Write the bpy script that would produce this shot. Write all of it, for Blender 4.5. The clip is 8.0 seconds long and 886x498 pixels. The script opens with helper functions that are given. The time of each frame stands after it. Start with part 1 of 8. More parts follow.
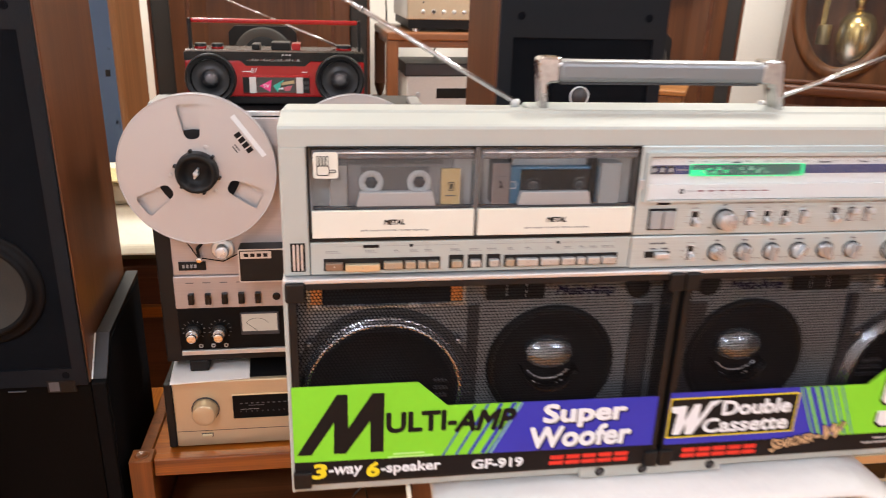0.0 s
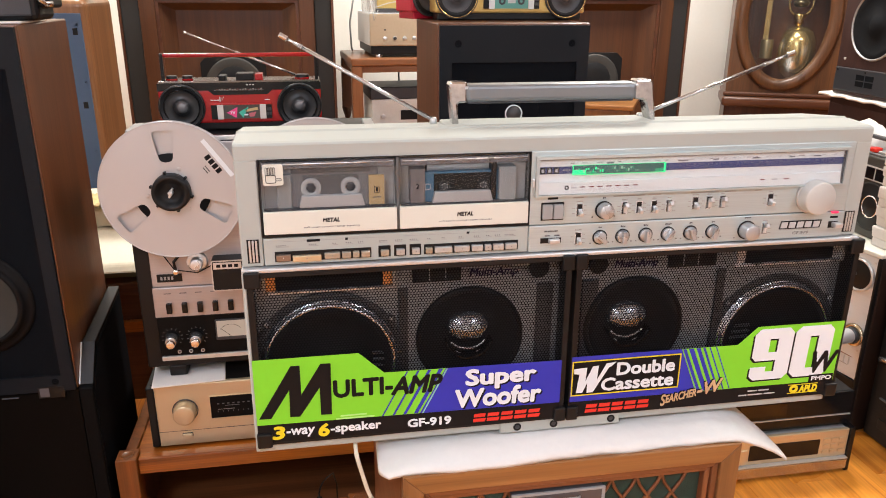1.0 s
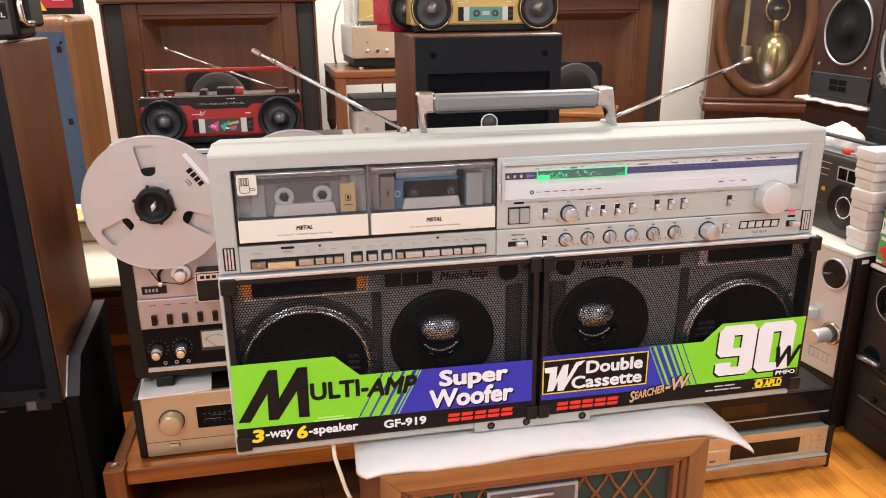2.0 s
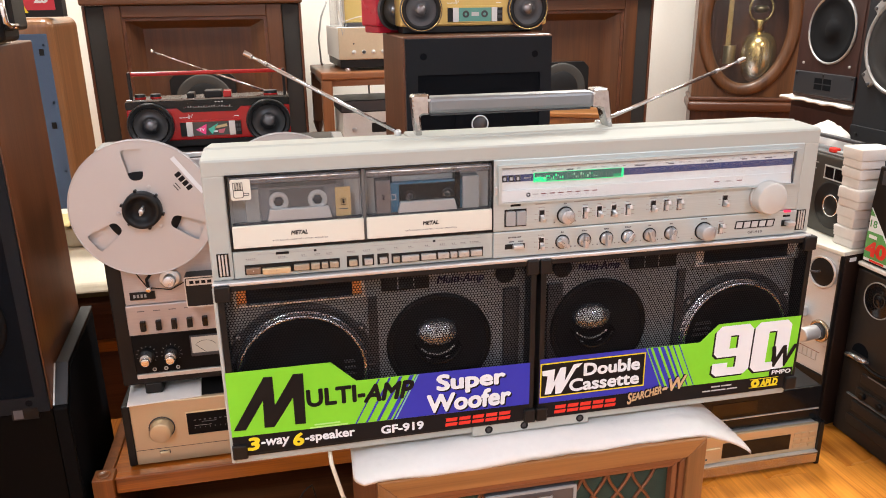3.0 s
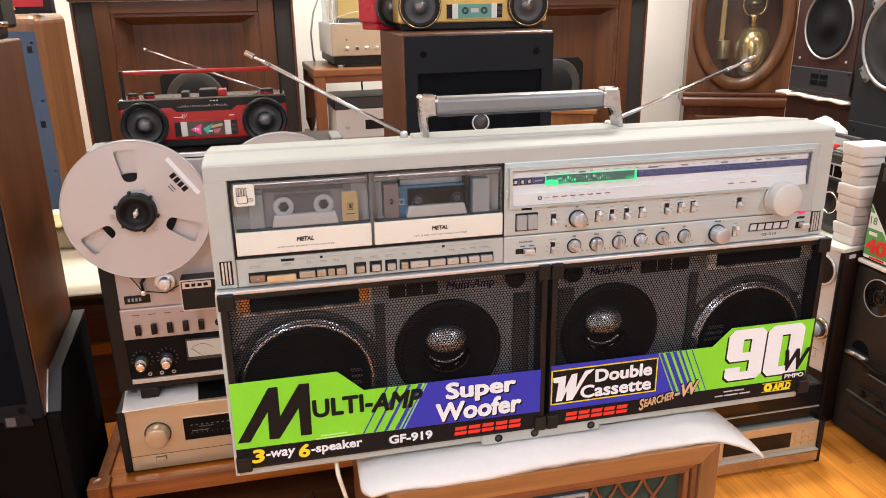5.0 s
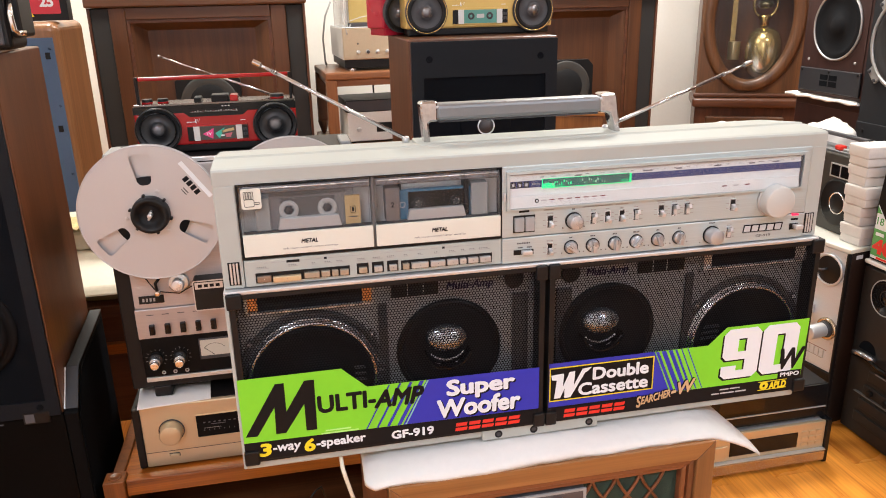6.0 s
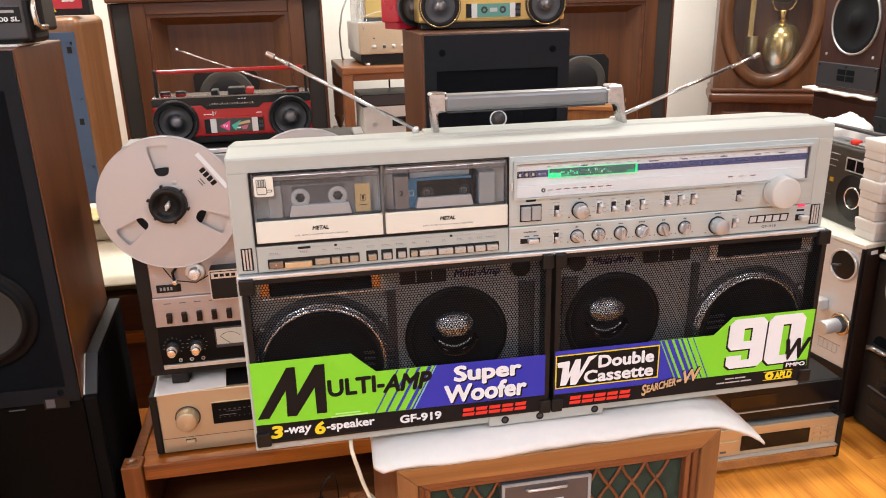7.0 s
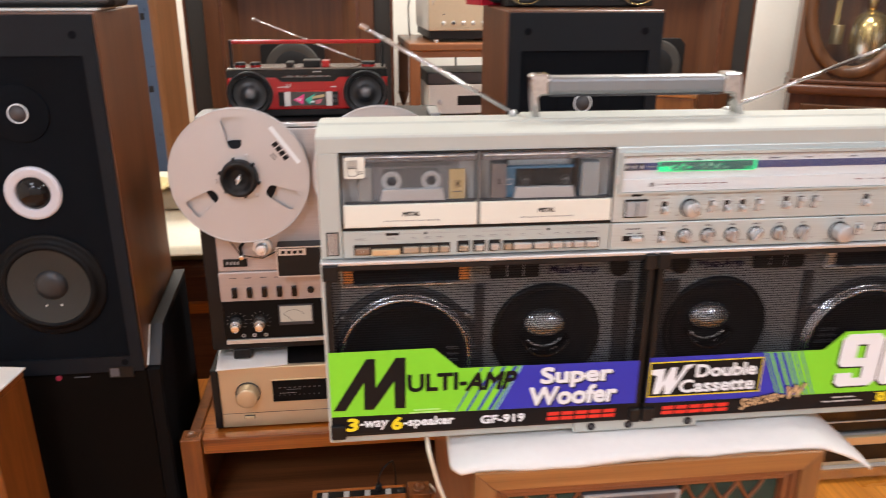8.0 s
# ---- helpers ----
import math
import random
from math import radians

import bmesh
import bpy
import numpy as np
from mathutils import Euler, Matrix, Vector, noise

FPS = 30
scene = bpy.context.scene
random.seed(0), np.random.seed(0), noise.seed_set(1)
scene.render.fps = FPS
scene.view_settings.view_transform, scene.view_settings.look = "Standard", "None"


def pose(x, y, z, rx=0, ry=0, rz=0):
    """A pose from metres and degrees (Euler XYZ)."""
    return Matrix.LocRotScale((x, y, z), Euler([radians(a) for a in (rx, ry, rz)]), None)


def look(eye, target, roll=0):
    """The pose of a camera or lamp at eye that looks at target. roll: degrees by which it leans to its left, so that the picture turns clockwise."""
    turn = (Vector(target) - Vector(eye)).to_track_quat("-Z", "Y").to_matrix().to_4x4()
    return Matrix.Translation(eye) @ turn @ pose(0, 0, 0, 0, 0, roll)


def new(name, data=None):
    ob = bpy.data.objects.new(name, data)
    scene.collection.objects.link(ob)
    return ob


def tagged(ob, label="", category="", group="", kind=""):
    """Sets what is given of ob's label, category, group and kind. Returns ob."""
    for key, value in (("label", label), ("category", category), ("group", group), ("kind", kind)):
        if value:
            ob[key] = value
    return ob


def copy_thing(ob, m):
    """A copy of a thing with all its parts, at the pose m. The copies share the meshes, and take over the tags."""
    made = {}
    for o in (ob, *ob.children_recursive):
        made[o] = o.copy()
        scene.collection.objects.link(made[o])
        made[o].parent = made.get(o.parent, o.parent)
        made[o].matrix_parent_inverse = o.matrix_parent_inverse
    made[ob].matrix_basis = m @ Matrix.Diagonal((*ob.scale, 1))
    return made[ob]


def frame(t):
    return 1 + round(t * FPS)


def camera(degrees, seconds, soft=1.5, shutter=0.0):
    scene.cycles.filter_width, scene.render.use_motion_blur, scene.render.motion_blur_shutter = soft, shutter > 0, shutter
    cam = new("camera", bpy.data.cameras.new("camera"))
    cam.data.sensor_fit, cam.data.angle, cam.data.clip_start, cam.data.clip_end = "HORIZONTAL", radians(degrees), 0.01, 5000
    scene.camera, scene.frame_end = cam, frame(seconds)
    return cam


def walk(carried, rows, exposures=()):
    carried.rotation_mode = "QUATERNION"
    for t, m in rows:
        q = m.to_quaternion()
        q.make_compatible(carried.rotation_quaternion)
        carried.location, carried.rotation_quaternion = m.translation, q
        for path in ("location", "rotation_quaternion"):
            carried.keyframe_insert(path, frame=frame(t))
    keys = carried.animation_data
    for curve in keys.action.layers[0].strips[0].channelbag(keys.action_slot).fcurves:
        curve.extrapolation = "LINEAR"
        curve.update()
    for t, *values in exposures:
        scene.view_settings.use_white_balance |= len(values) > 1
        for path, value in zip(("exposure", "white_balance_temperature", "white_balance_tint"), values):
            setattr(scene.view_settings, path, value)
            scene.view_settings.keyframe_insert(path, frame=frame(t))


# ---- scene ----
cam = camera(61.1, 8.0, soft=0.95, shutter=0.45)
PATH = [
    (0, (-0.3218, -0.6134, 1.1658), (-0.0184, 1.3856, 0.4054), 1.8),
    (0.2, (-0.316, -0.674, 1.175), (0.0, 1.179, 0.491), 1.6),
    (0.5, (-0.3035, -0.7279, 1.1798), (0.0421, 1.2787, 0.4573), 1.0),
    (1, (-0.2884, -0.769, 1.1884), (0.068, 1.242, 0.4843), 0.3),
    (1.5, (-0.2884, -0.7949, 1.1928), (0.0713, 1.2204, 0.5037), -0.3),
    (2, (-0.27, -0.8024, 1.1917), (0.1112, 1.2128, 0.5156), -0.6),
    (3.5, (-0.2862, -0.7841, 1.1938), (0.1523, 1.2204, 0.5167), -0.8),
    (4, (-0.2873, -0.7798, 1.196), (0.1642, 1.2182, 0.5102), -0.8),
    (4.5, (-0.2873, -0.7744, 1.1971), (0.1696, 1.2204, 0.507), -0.9),
    (5, (-0.2959, -0.7614, 1.196), (0.1534, 1.2366, 0.507), -0.9),
    (6.5, (-0.2808, -0.8078, 1.2079), (0.1069, 1.2042, 0.5232), -1.5),
    (7, (-0.2797, -0.8122, 1.2014), (0.081, 1.201, 0.507), -1.4),
    (7.5, (-0.2786, -0.8111, 1.2036), (0.0313, 1.2031, 0.4897), -0.8),
    (7.8, (-0.298, -0.788, 1.208), (-0.042, 1.075, 0.527), -0.2),
    (8, (-0.3218, -0.7484, 1.196), (-0.0972, 1.2658, 0.4476), 0.2),
]
walk(cam, [(t, look(eye, target, roll)) for t, eye, target, roll in PATH], ((0, 0.08), (0.5, 0.03), (1, 0.0), (8, 0.0)))

# ---- light ----
world = bpy.data.worlds.new("world")
world.use_nodes = True
world.node_tree.nodes["Background"].inputs["Color"].default_value = (0.9, 0.95, 1.0, 1)
world.node_tree.nodes["Background"].inputs["Strength"].default_value = 0.05
scene.world = world
scene.view_settings.exposure = 0.0


# ---- mesh helpers ----
def joined(bm, tmp):
    me = bpy.data.meshes.new("tmp")
    tmp.to_mesh(me)
    tmp.free()
    bm.from_mesh(me)
    bpy.data.meshes.remove(me)


def box(bm, x0, x1, y0, y1, z0, z1, bev=0.0, segs=2, m=None):
    tmp = bmesh.new()
    bmesh.ops.create_cube(tmp, size=1.0)
    for v in tmp.verts:
        v.co = Vector(((x0 + x1) / 2 + v.co.x * (x1 - x0), (y0 + y1) / 2 + v.co.y * (y1 - y0), (z0 + z1) / 2 + v.co.z * (z1 - z0)))
    if bev > 0:
        bmesh.ops.bevel(tmp, geom=tmp.edges[:], offset=bev, segments=segs, profile=0.5, affect='EDGES')
    if m is not None:
        bmesh.ops.transform(tmp, matrix=m, verts=tmp.verts[:])
    joined(bm, tmp)
    return bm


def axis_turn(axis):
    """Turns local +z to the axis given."""
    return {"z": Matrix.Identity(4), "-y": Matrix.Rotation(radians(90), 4, "X"), "y": Matrix.Rotation(radians(-90), 4, "X"),
            "x": Matrix.Rotation(radians(90), 4, "Y"), "-x": Matrix.Rotation(radians(-90), 4, "Y")}[axis]


def lathe(bm, profile, centre, axis="z", segs=32, squash=1.0):
    """Turns (radius, height) pairs round an axis through centre."""
    tmp = bmesh.new()
    rings = []
    for r, h in profile:
        if r < 1e-6:
            rings.append([tmp.verts.new((0, 0, h))])
        else:
            rings.append([tmp.verts.new((r * math.cos(2 * math.pi * k / segs), squash * r * math.sin(2 * math.pi * k / segs), h)) for k in range(segs)])
    for a, b in zip(rings, rings[1:]):
        for k in range(segs):
            n = (k + 1) % segs
            vs = [a[k % len(a)], a[n % len(a)], b[n % len(b)], b[k % len(b)]]
            vs = list(dict.fromkeys(vs))
            if len(vs) > 2:
                tmp.faces.new(vs)
    bmesh.ops.recalc_face_normals(tmp, faces=tmp.faces[:])
    bmesh.ops.transform(tmp, matrix=Matrix.Translation(centre) @ axis_turn(axis), verts=tmp.verts[:])
    for f in tmp.faces:
        f.smooth = True
    joined(bm, tmp)
    return bm


def knob(bm, centre, r, h, axis="-y", segs=32, edge=0.0015, r2=None):
    """A solid round button or knob whose top edge is eased."""
    q = r if r2 is None else r2
    return lathe(bm, [(0, 0), (r, 0), (r, 0.0005), (q, h - edge), (q - edge * 0.35, h - edge * 0.3), (q - edge, h), (0, h)], centre, axis, segs)


def ring(bm, centre, r0, r1, h, axis="-y", segs=48, ease=0.001):
    return lathe(bm, [(r0, 0), (r1, 0), (r1, h - ease), (r1 - ease, h), (r0 + ease, h), (r0, h - ease), (r0, 0)], centre, axis, segs)


def prism(bm, pts, y0, y1, bev=0.0):
    """An outline in x and z, carried from y0 to y1."""
    tmp = bmesh.new()
    f = tmp.faces.new([tmp.verts.new((x, y0, z)) for x, z in pts])
    got = bmesh.ops.extrude_face_region(tmp, geom=[f])
    for v in got["geom"]:
        if isinstance(v, bmesh.types.BMVert):
            v.co.y = y1
    bmesh.ops.recalc_face_normals(tmp, faces=tmp.faces[:])
    if bev > 0:
        bmesh.ops.bevel(tmp, geom=tmp.edges[:], offset=bev, segments=2, profile=0.5, affect='EDGES')
    joined(bm, tmp)
    return bm


def turned(bm, m):
    bmesh.ops.transform(bm, matrix=m, verts=bm.verts[:])
    return bm


def tube(bm, pts, r, segs=10, r_end=None):
    """A round bar through the points."""
    tmp = bmesh.new()
    pts = [Vector(p) for p in pts]
    rings = []
    side = None
    for i, p in enumerate(pts):
        d = (pts[min(i + 1, len(pts) - 1)] - pts[max(i - 1, 0)]).normalized()
        if side is None:
            side = d.cross(Vector((0, 0, 1)) if abs(d.z) < 0.9 else Vector((1, 0, 0))).normalized()
        else:
            side = (side - d * side.dot(d)).normalized()
        up = d.cross(side)
        q = r if r_end is None else r + (r_end - r) * i / (len(pts) - 1)
        rings.append([tmp.verts.new(p + q * (math.cos(2 * math.pi * k / segs) * side + math.sin(2 * math.pi * k / segs) * up)) for k in range(segs)])
    for a, b in zip(rings, rings[1:]):
        for k in range(segs):
            tmp.faces.new((a[k], a[(k + 1) % segs], b[(k + 1) % segs], b[k])).smooth = True
    tmp.faces.new(rings[0][::-1])
    tmp.faces.new(rings[-1])
    bmesh.ops.recalc_face_normals(tmp, faces=tmp.faces[:])
    joined(bm, tmp)
    return bm


def arc(cx, cz, r, a0, a1, n):
    return [(cx + r * math.cos(radians(a0 + (a1 - a0) * k / n)), cz + r * math.sin(radians(a0 + (a1 - a0) * k / n))) for k in range(n + 1)]


def rounded(x0, x1, z0, z1, r, n=5):
    return (arc(x1 - r, z1 - r, r, 0, 90, n) + arc(x0 + r, z1 - r, r, 90, 180, n) + arc(x0 + r, z0 + r, r, 180, 270, n) + arc(x1 - r, z0 + r, r, 270, 360, n))


def frame_ring(bm, outer, inner, y0, y1):
    """A flat frame between two outlines with as many points, carried from y0 to y1."""
    tmp = bmesh.new()
    n = len(outer)
    loops = [[tmp.verts.new((x, y, z)) for x, z in pts] for y in (y0, y1) for pts in (outer, inner)]
    of, inf, ob_, ib = loops
    for k in range(n):
        j = (k + 1) % n
        tmp.faces.new((of[k], of[j], inf[j], inf[k]))
        tmp.faces.new((ob_[k], ib[k], ib[j], ob_[j]))
        tmp.faces.new((of[k], ob_[k], ob_[j], of[j]))
        tmp.faces.new((inf[k], inf[j], ib[j], ib[k]))
    bmesh.ops.recalc_face_normals(tmp, faces=tmp.faces[:])
    joined(bm, tmp)
    return bm


def letters(text, x0, x1, z0, z1, y, depth=0.0004, fat=0.0, slant=0.0, bold=0.0):
    """Words that fill the box from x0 to x1 and z0 to z1 on a face that looks to -y."""
    cu = bpy.data.curves.new("words", "FONT")
    cu.body, cu.size, cu.extrude, cu.offset, cu.shear, cu.resolution_u = text, 1.0, 0.01, fat, slant, 3
    tmp = new("words", cu)
    bpy.context.view_layer.update()
    me = bpy.data.meshes.new_from_object(tmp.evaluated_get(bpy.context.evaluated_depsgraph_get()))
    bpy.data.objects.remove(tmp)
    bpy.data.curves.remove(cu)
    bm = bmesh.new()
    steps = [(0.0, 0.0)] + ([(bold * math.cos(math.pi * q / 4), bold * math.sin(math.pi * q / 4)) for q in range(8)] if bold else [])
    for k, (sx_, sy_) in enumerate(steps):
        old = len(bm.verts)
        bm.from_mesh(me)
        bm.verts.ensure_lookup_table()
        for v in bm.verts[old:]:
            v.co.x += sx_
            v.co.y += sy_
            v.co.z *= 1 + 0.04 * k
    bpy.data.meshes.remove(me)
    xs, ys = [v.co.x for v in bm.verts], [v.co.y for v in bm.verts]
    ax, bx, ay, by = min(xs), max(xs), min(ys), max(ys)
    for v in bm.verts:
        v.co = Vector((x0 + (v.co.x - ax) / (bx - ax) * (x1 - x0), y - depth * v.co.z / 0.01 if v.co.z > 0 else y, z0 + (v.co.y - ay) / (by - ay) * (z1 - z0)))
    bmesh.ops.recalc_face_normals(bm, faces=bm.faces[:])
    return bm


def thing(name, m, label, category, group="", kind=""):
    ob = new(name)
    ob.matrix_world = m
    ob.empty_display_size = 0.05
    return tagged(ob, label, category, group, kind)


def part(name, bm, material, parent, label=""):
    me = bpy.data.meshes.new(name)
    bm.to_mesh(me)
    bm.free()
    me.materials.append(material)
    ob = new(name, me)
    ob.parent = parent
    return tagged(ob, label)


def solo(name, bm, material, m, label, category, group="", kind=""):
    """A thing that is one mesh."""
    ob = part(name, bm, material, None)
    ob.matrix_world = m
    return tagged(ob, label, category, group, kind)


# ---- materials ----
def nodes_of(name):
    mat = bpy.data.materials.new(name)
    mat.use_nodes = True
    nt = mat.node_tree
    return mat, nt, nt.nodes["Principled BSDF"]


def link(nt, a, b):
    nt.links.new(a, b)


def node(nt, kind, **values):
    n = nt.nodes.new(kind)
    for k, v in values.items():
        n.inputs[k.replace("_", " ")].default_value = v
    return n


def math_node(nt, op, a, b=None):
    n = nt.nodes.new("ShaderNodeMath")
    n.operation = op
    for i, v in enumerate((a, b)):
        if v is None:
            continue
        if isinstance(v, (int, float)):
            n.inputs[i].default_value = v
        else:
            link(nt, v, n.inputs[i])
    return n.outputs[0]


def ramp(nt, fac, stops):
    n = nt.nodes.new("ShaderNodeValToRGB")
    el = n.color_ramp.elements
    while len(el) < len(stops):
        el.new(0.5)
    for e, (p, c) in zip(el, stops):
        e.position, e.color = p, (*c, 1)
    link(nt, fac, n.inputs["Fac"])
    return n.outputs["Color"]


def tone(c, k):
    return tuple(min(1.0, max(0.0, v * k)) for v in c)


def surface(name, colour, rough=0.5, metal=0.0, vary=0.08, grain=120.0, bump=0.0, blot=4.0, coat=0.0, smear=0.08, spec=0.5):
    """Paint, plastic, metal, paper: two scales of unevenness in colour and gloss."""
    mat, nt, bsdf = nodes_of(name)
    co = nt.nodes.new("ShaderNodeTexCoord").outputs["Object"]
    big = node(nt, "ShaderNodeTexNoise", Scale=blot, Detail=4.0, Roughness=0.6)
    fine = node(nt, "ShaderNodeTexNoise", Scale=grain, Detail=3.0, Roughness=0.6)
    link(nt, co, big.inputs["Vector"]), link(nt, co, fine.inputs["Vector"])
    mixed = math_node(nt, "ADD", math_node(nt, "MULTIPLY", big.outputs["Fac"], 0.6), math_node(nt, "MULTIPLY", fine.outputs["Fac"], 0.4))
    link(nt, ramp(nt, mixed, [(0.3, tone(colour, 1 - vary)), (0.7, tone(colour, 1 + vary))]), bsdf.inputs["Base Color"])
    r = math_node(nt, "ADD", math_node(nt, "MULTIPLY", big.outputs["Fac"], smear * 2), rough - smear)
    link(nt, r, bsdf.inputs["Roughness"])
    bsdf.inputs["Metallic"].default_value = metal
    bsdf.inputs["Specular IOR Level"].default_value = spec
    bsdf.inputs["Coat Weight"].default_value = coat
    bsdf.inputs["Coat Roughness"].default_value = 0.12
    if bump > 0:
        b = node(nt, "ShaderNodeBump", Strength=bump, Distance=0.001)
        link(nt, fine.outputs["Fac"], b.inputs["Height"]), link(nt, b.outputs["Normal"], bsdf.inputs["Normal"])
    return mat


def brushed(name, colour, rough=0.32, along="x"):
    """Metal with a fine brushed grain along one axis."""
    mat, nt, bsdf = nodes_of(name)
    co = nt.nodes.new("ShaderNodeTexCoord").outputs["Object"]
    mp = nt.nodes.new("ShaderNodeMapping")
    mp.inputs["Scale"].default_value = (6, 900, 900) if along == "x" else (900, 900, 6)
    link(nt, co, mp.inputs["Vector"])
    n = node(nt, "ShaderNodeTexNoise", Scale=1.0, Detail=2.0)
    link(nt, mp.outputs["Vector"], n.inputs["Vector"])
    big = node(nt, "ShaderNodeTexNoise", Scale=7.0, Detail=3.0)
    link(nt, co, big.inputs["Vector"])
    link(nt, ramp(nt, n.outputs["Fac"], [(0.3, tone(colour, 0.95)), (0.7, tone(colour, 1.04))]), bsdf.inputs["Base Color"])
    link(nt, math_node(nt, "ADD", math_node(nt, "MULTIPLY", big.outputs["Fac"], 0.15), rough - 0.07), bsdf.inputs["Roughness"])
    bsdf.inputs["Metallic"].default_value = 0.45
    return mat


def wood(name, dark, light, along="z", scale=1.0, rough=0.38, coat=0.25):
    """Veneer or boards with grain along one axis."""
    mat, nt, bsdf = nodes_of(name)
    co = nt.nodes.new("ShaderNodeTexCoord").outputs["Object"]
    rnd = nt.nodes.new("ShaderNodeObjectInfo").outputs["Random"]
    mp = nt.nodes.new("ShaderNodeMapping")
    s = {"x": (1.2, 26, 26), "y": (26, 1.2, 26), "z": (26, 26, 1.2)}[along]
    mp.inputs["Scale"].default_value = tuple(v * scale for v in s)
    off = nt.nodes.new("ShaderNodeCombineXYZ")
    for k in range(3):
        link(nt, math_node(nt, "MULTIPLY", rnd, 7.0 + k), off.inputs[k])
    link(nt, off.outputs[0], mp.inputs["Location"])
    link(nt, co, mp.inputs["Vector"])
    a = node(nt, "ShaderNodeTexNoise", Scale=1.0, Detail=6.0, Roughness=0.62, Distortion=0.7)
    link(nt, mp.outputs["Vector"], a.inputs["Vector"])
    mp2 = nt.nodes.new("ShaderNodeMapping")
    mp2.inputs["Scale"].default_value = tuple(v * scale * (9 if v > 2 else 3) for v in s)
    link(nt, co, mp2.inputs["Vector"])
    b = node(nt, "ShaderNodeTexNoise", Scale=1.0, Detail=3.0, Roughness=0.5)
    link(nt, mp2.outputs["Vector"], b.inputs["Vector"])
    big = node(nt, "ShaderNodeTexNoise", Scale=2.5, Detail=3.0)
    link(nt, co, big.inputs["Vector"])
    mix = math_node(nt, "ADD", math_node(nt, "MULTIPLY", a.outputs["Fac"], 0.62), math_node(nt, "MULTIPLY", b.outputs["Fac"], 0.22))
    mix = math_node(nt, "ADD", mix, math_node(nt, "MULTIPLY", big.outputs["Fac"], 0.16))
    mid = tuple((p + q) / 2 for p, q in zip(dark, light))
    link(nt, ramp(nt, mix, [(0.34, dark), (0.5, mid), (0.66, light)]), bsdf.inputs["Base Color"])
    link(nt, math_node(nt, "ADD", math_node(nt, "MULTIPLY", big.outputs["Fac"], 0.18), rough - 0.09), bsdf.inputs["Roughness"])
    bsdf.inputs["Coat Weight"].default_value = coat
    bsdf.inputs["Coat Roughness"].default_value = 0.2
    bp = node(nt, "ShaderNodeBump", Strength=0.15, Distance=0.0006)
    link(nt, b.outputs["Fac"], bp.inputs["Height"]), link(nt, bp.outputs["Normal"], bsdf.inputs["Normal"])
    return mat


def perforated(name, colour, pitch=0.0034, hole=0.40):
    """Thin dark sheet with round holes in staggered rows: the holes are open."""
    mat, nt, bsdf = nodes_of(name)
    co = nt.nodes.new("ShaderNodeTexCoord").outputs["Object"]
    sx = nt.nodes.new("ShaderNodeSeparateXYZ")
    link(nt, co, sx.inputs[0])
    dist = []
    for ox, oz in ((0.0, 0.0), (0.5, 0.866)):
        u = math_node(nt, "ADD", math_node(nt, "DIVIDE", sx.outputs["X"], pitch), 1000.0 + ox)
        w = math_node(nt, "ADD", math_node(nt, "DIVIDE", sx.outputs["Z"], pitch), 866.0254 + oz)
        fu = math_node(nt, "SUBTRACT", math_node(nt, "FRACT", u), 0.5)
        fw = math_node(nt, "MULTIPLY", math_node(nt, "SUBTRACT", math_node(nt, "FRACT", math_node(nt, "DIVIDE", w, 1.7320508)), 0.5), 1.7320508)
        dist.append(math_node(nt, "SQRT", math_node(nt, "ADD", math_node(nt, "MULTIPLY", fu, fu), math_node(nt, "MULTIPLY", fw, fw))))
    open_ = math_node(nt, "LESS_THAN", math_node(nt, "MINIMUM", *dist), hole)
    bsdf.inputs["Base Color"].default_value = (*colour, 1)
    bsdf.inputs["Roughness"].default_value = 0.5
    bsdf.inputs["Specular IOR Level"].default_value = 0.04
    link(nt, math_node(nt, "SUBTRACT", 1.0, open_), bsdf.inputs["Alpha"])
    return mat


def clear(name, tint=(1, 1, 1), body=0.1, rough=0.03, film=(0.6, 0.6, 0.65)):
    """A thin clear plastic or glass pane."""
    mat, nt, bsdf = nodes_of(name)
    tr = nt.nodes.new("ShaderNodeBsdfTransparent")
    tr.inputs["Color"].default_value = (*tint, 1)
    bsdf.inputs["Base Color"].default_value = (*film, 1)
    bsdf.inputs["Roughness"].default_value = rough
    fr = nt.nodes.new("ShaderNodeFresnel")
    fr.inputs["IOR"].default_value = 1.33
    gl = nt.nodes.new("ShaderNodeBsdfGlossy")
    gl.inputs["Roughness"].default_value = rough
    m1, m2 = nt.nodes.new("ShaderNodeMixShader"), nt.nodes.new("ShaderNodeMixShader")
    m1.inputs["Fac"].default_value = body
    link(nt, tr.outputs[0], m1.inputs[1]), link(nt, bsdf.outputs[0], m1.inputs[2])
    link(nt, math_node(nt, "MULTIPLY", fr.outputs[0], 0.5), m2.inputs["Fac"])
    link(nt, m1.outputs[0], m2.inputs[1]), link(nt, gl.outputs[0], m2.inputs[2])
    link(nt, m2.outputs[0], nt.nodes["Material Output"].inputs["Surface"])
    return mat


def glowing(name, colour, strength, base=0.5):
    mat, nt, bsdf = nodes_of(name)
    bsdf.inputs["Base Color"].default_value = (*tone(colour, base), 1)
    bsdf.inputs["Emission Color"].default_value = (*colour, 1)
    bsdf.inputs["Emission Strength"].default_value = strength
    return mat


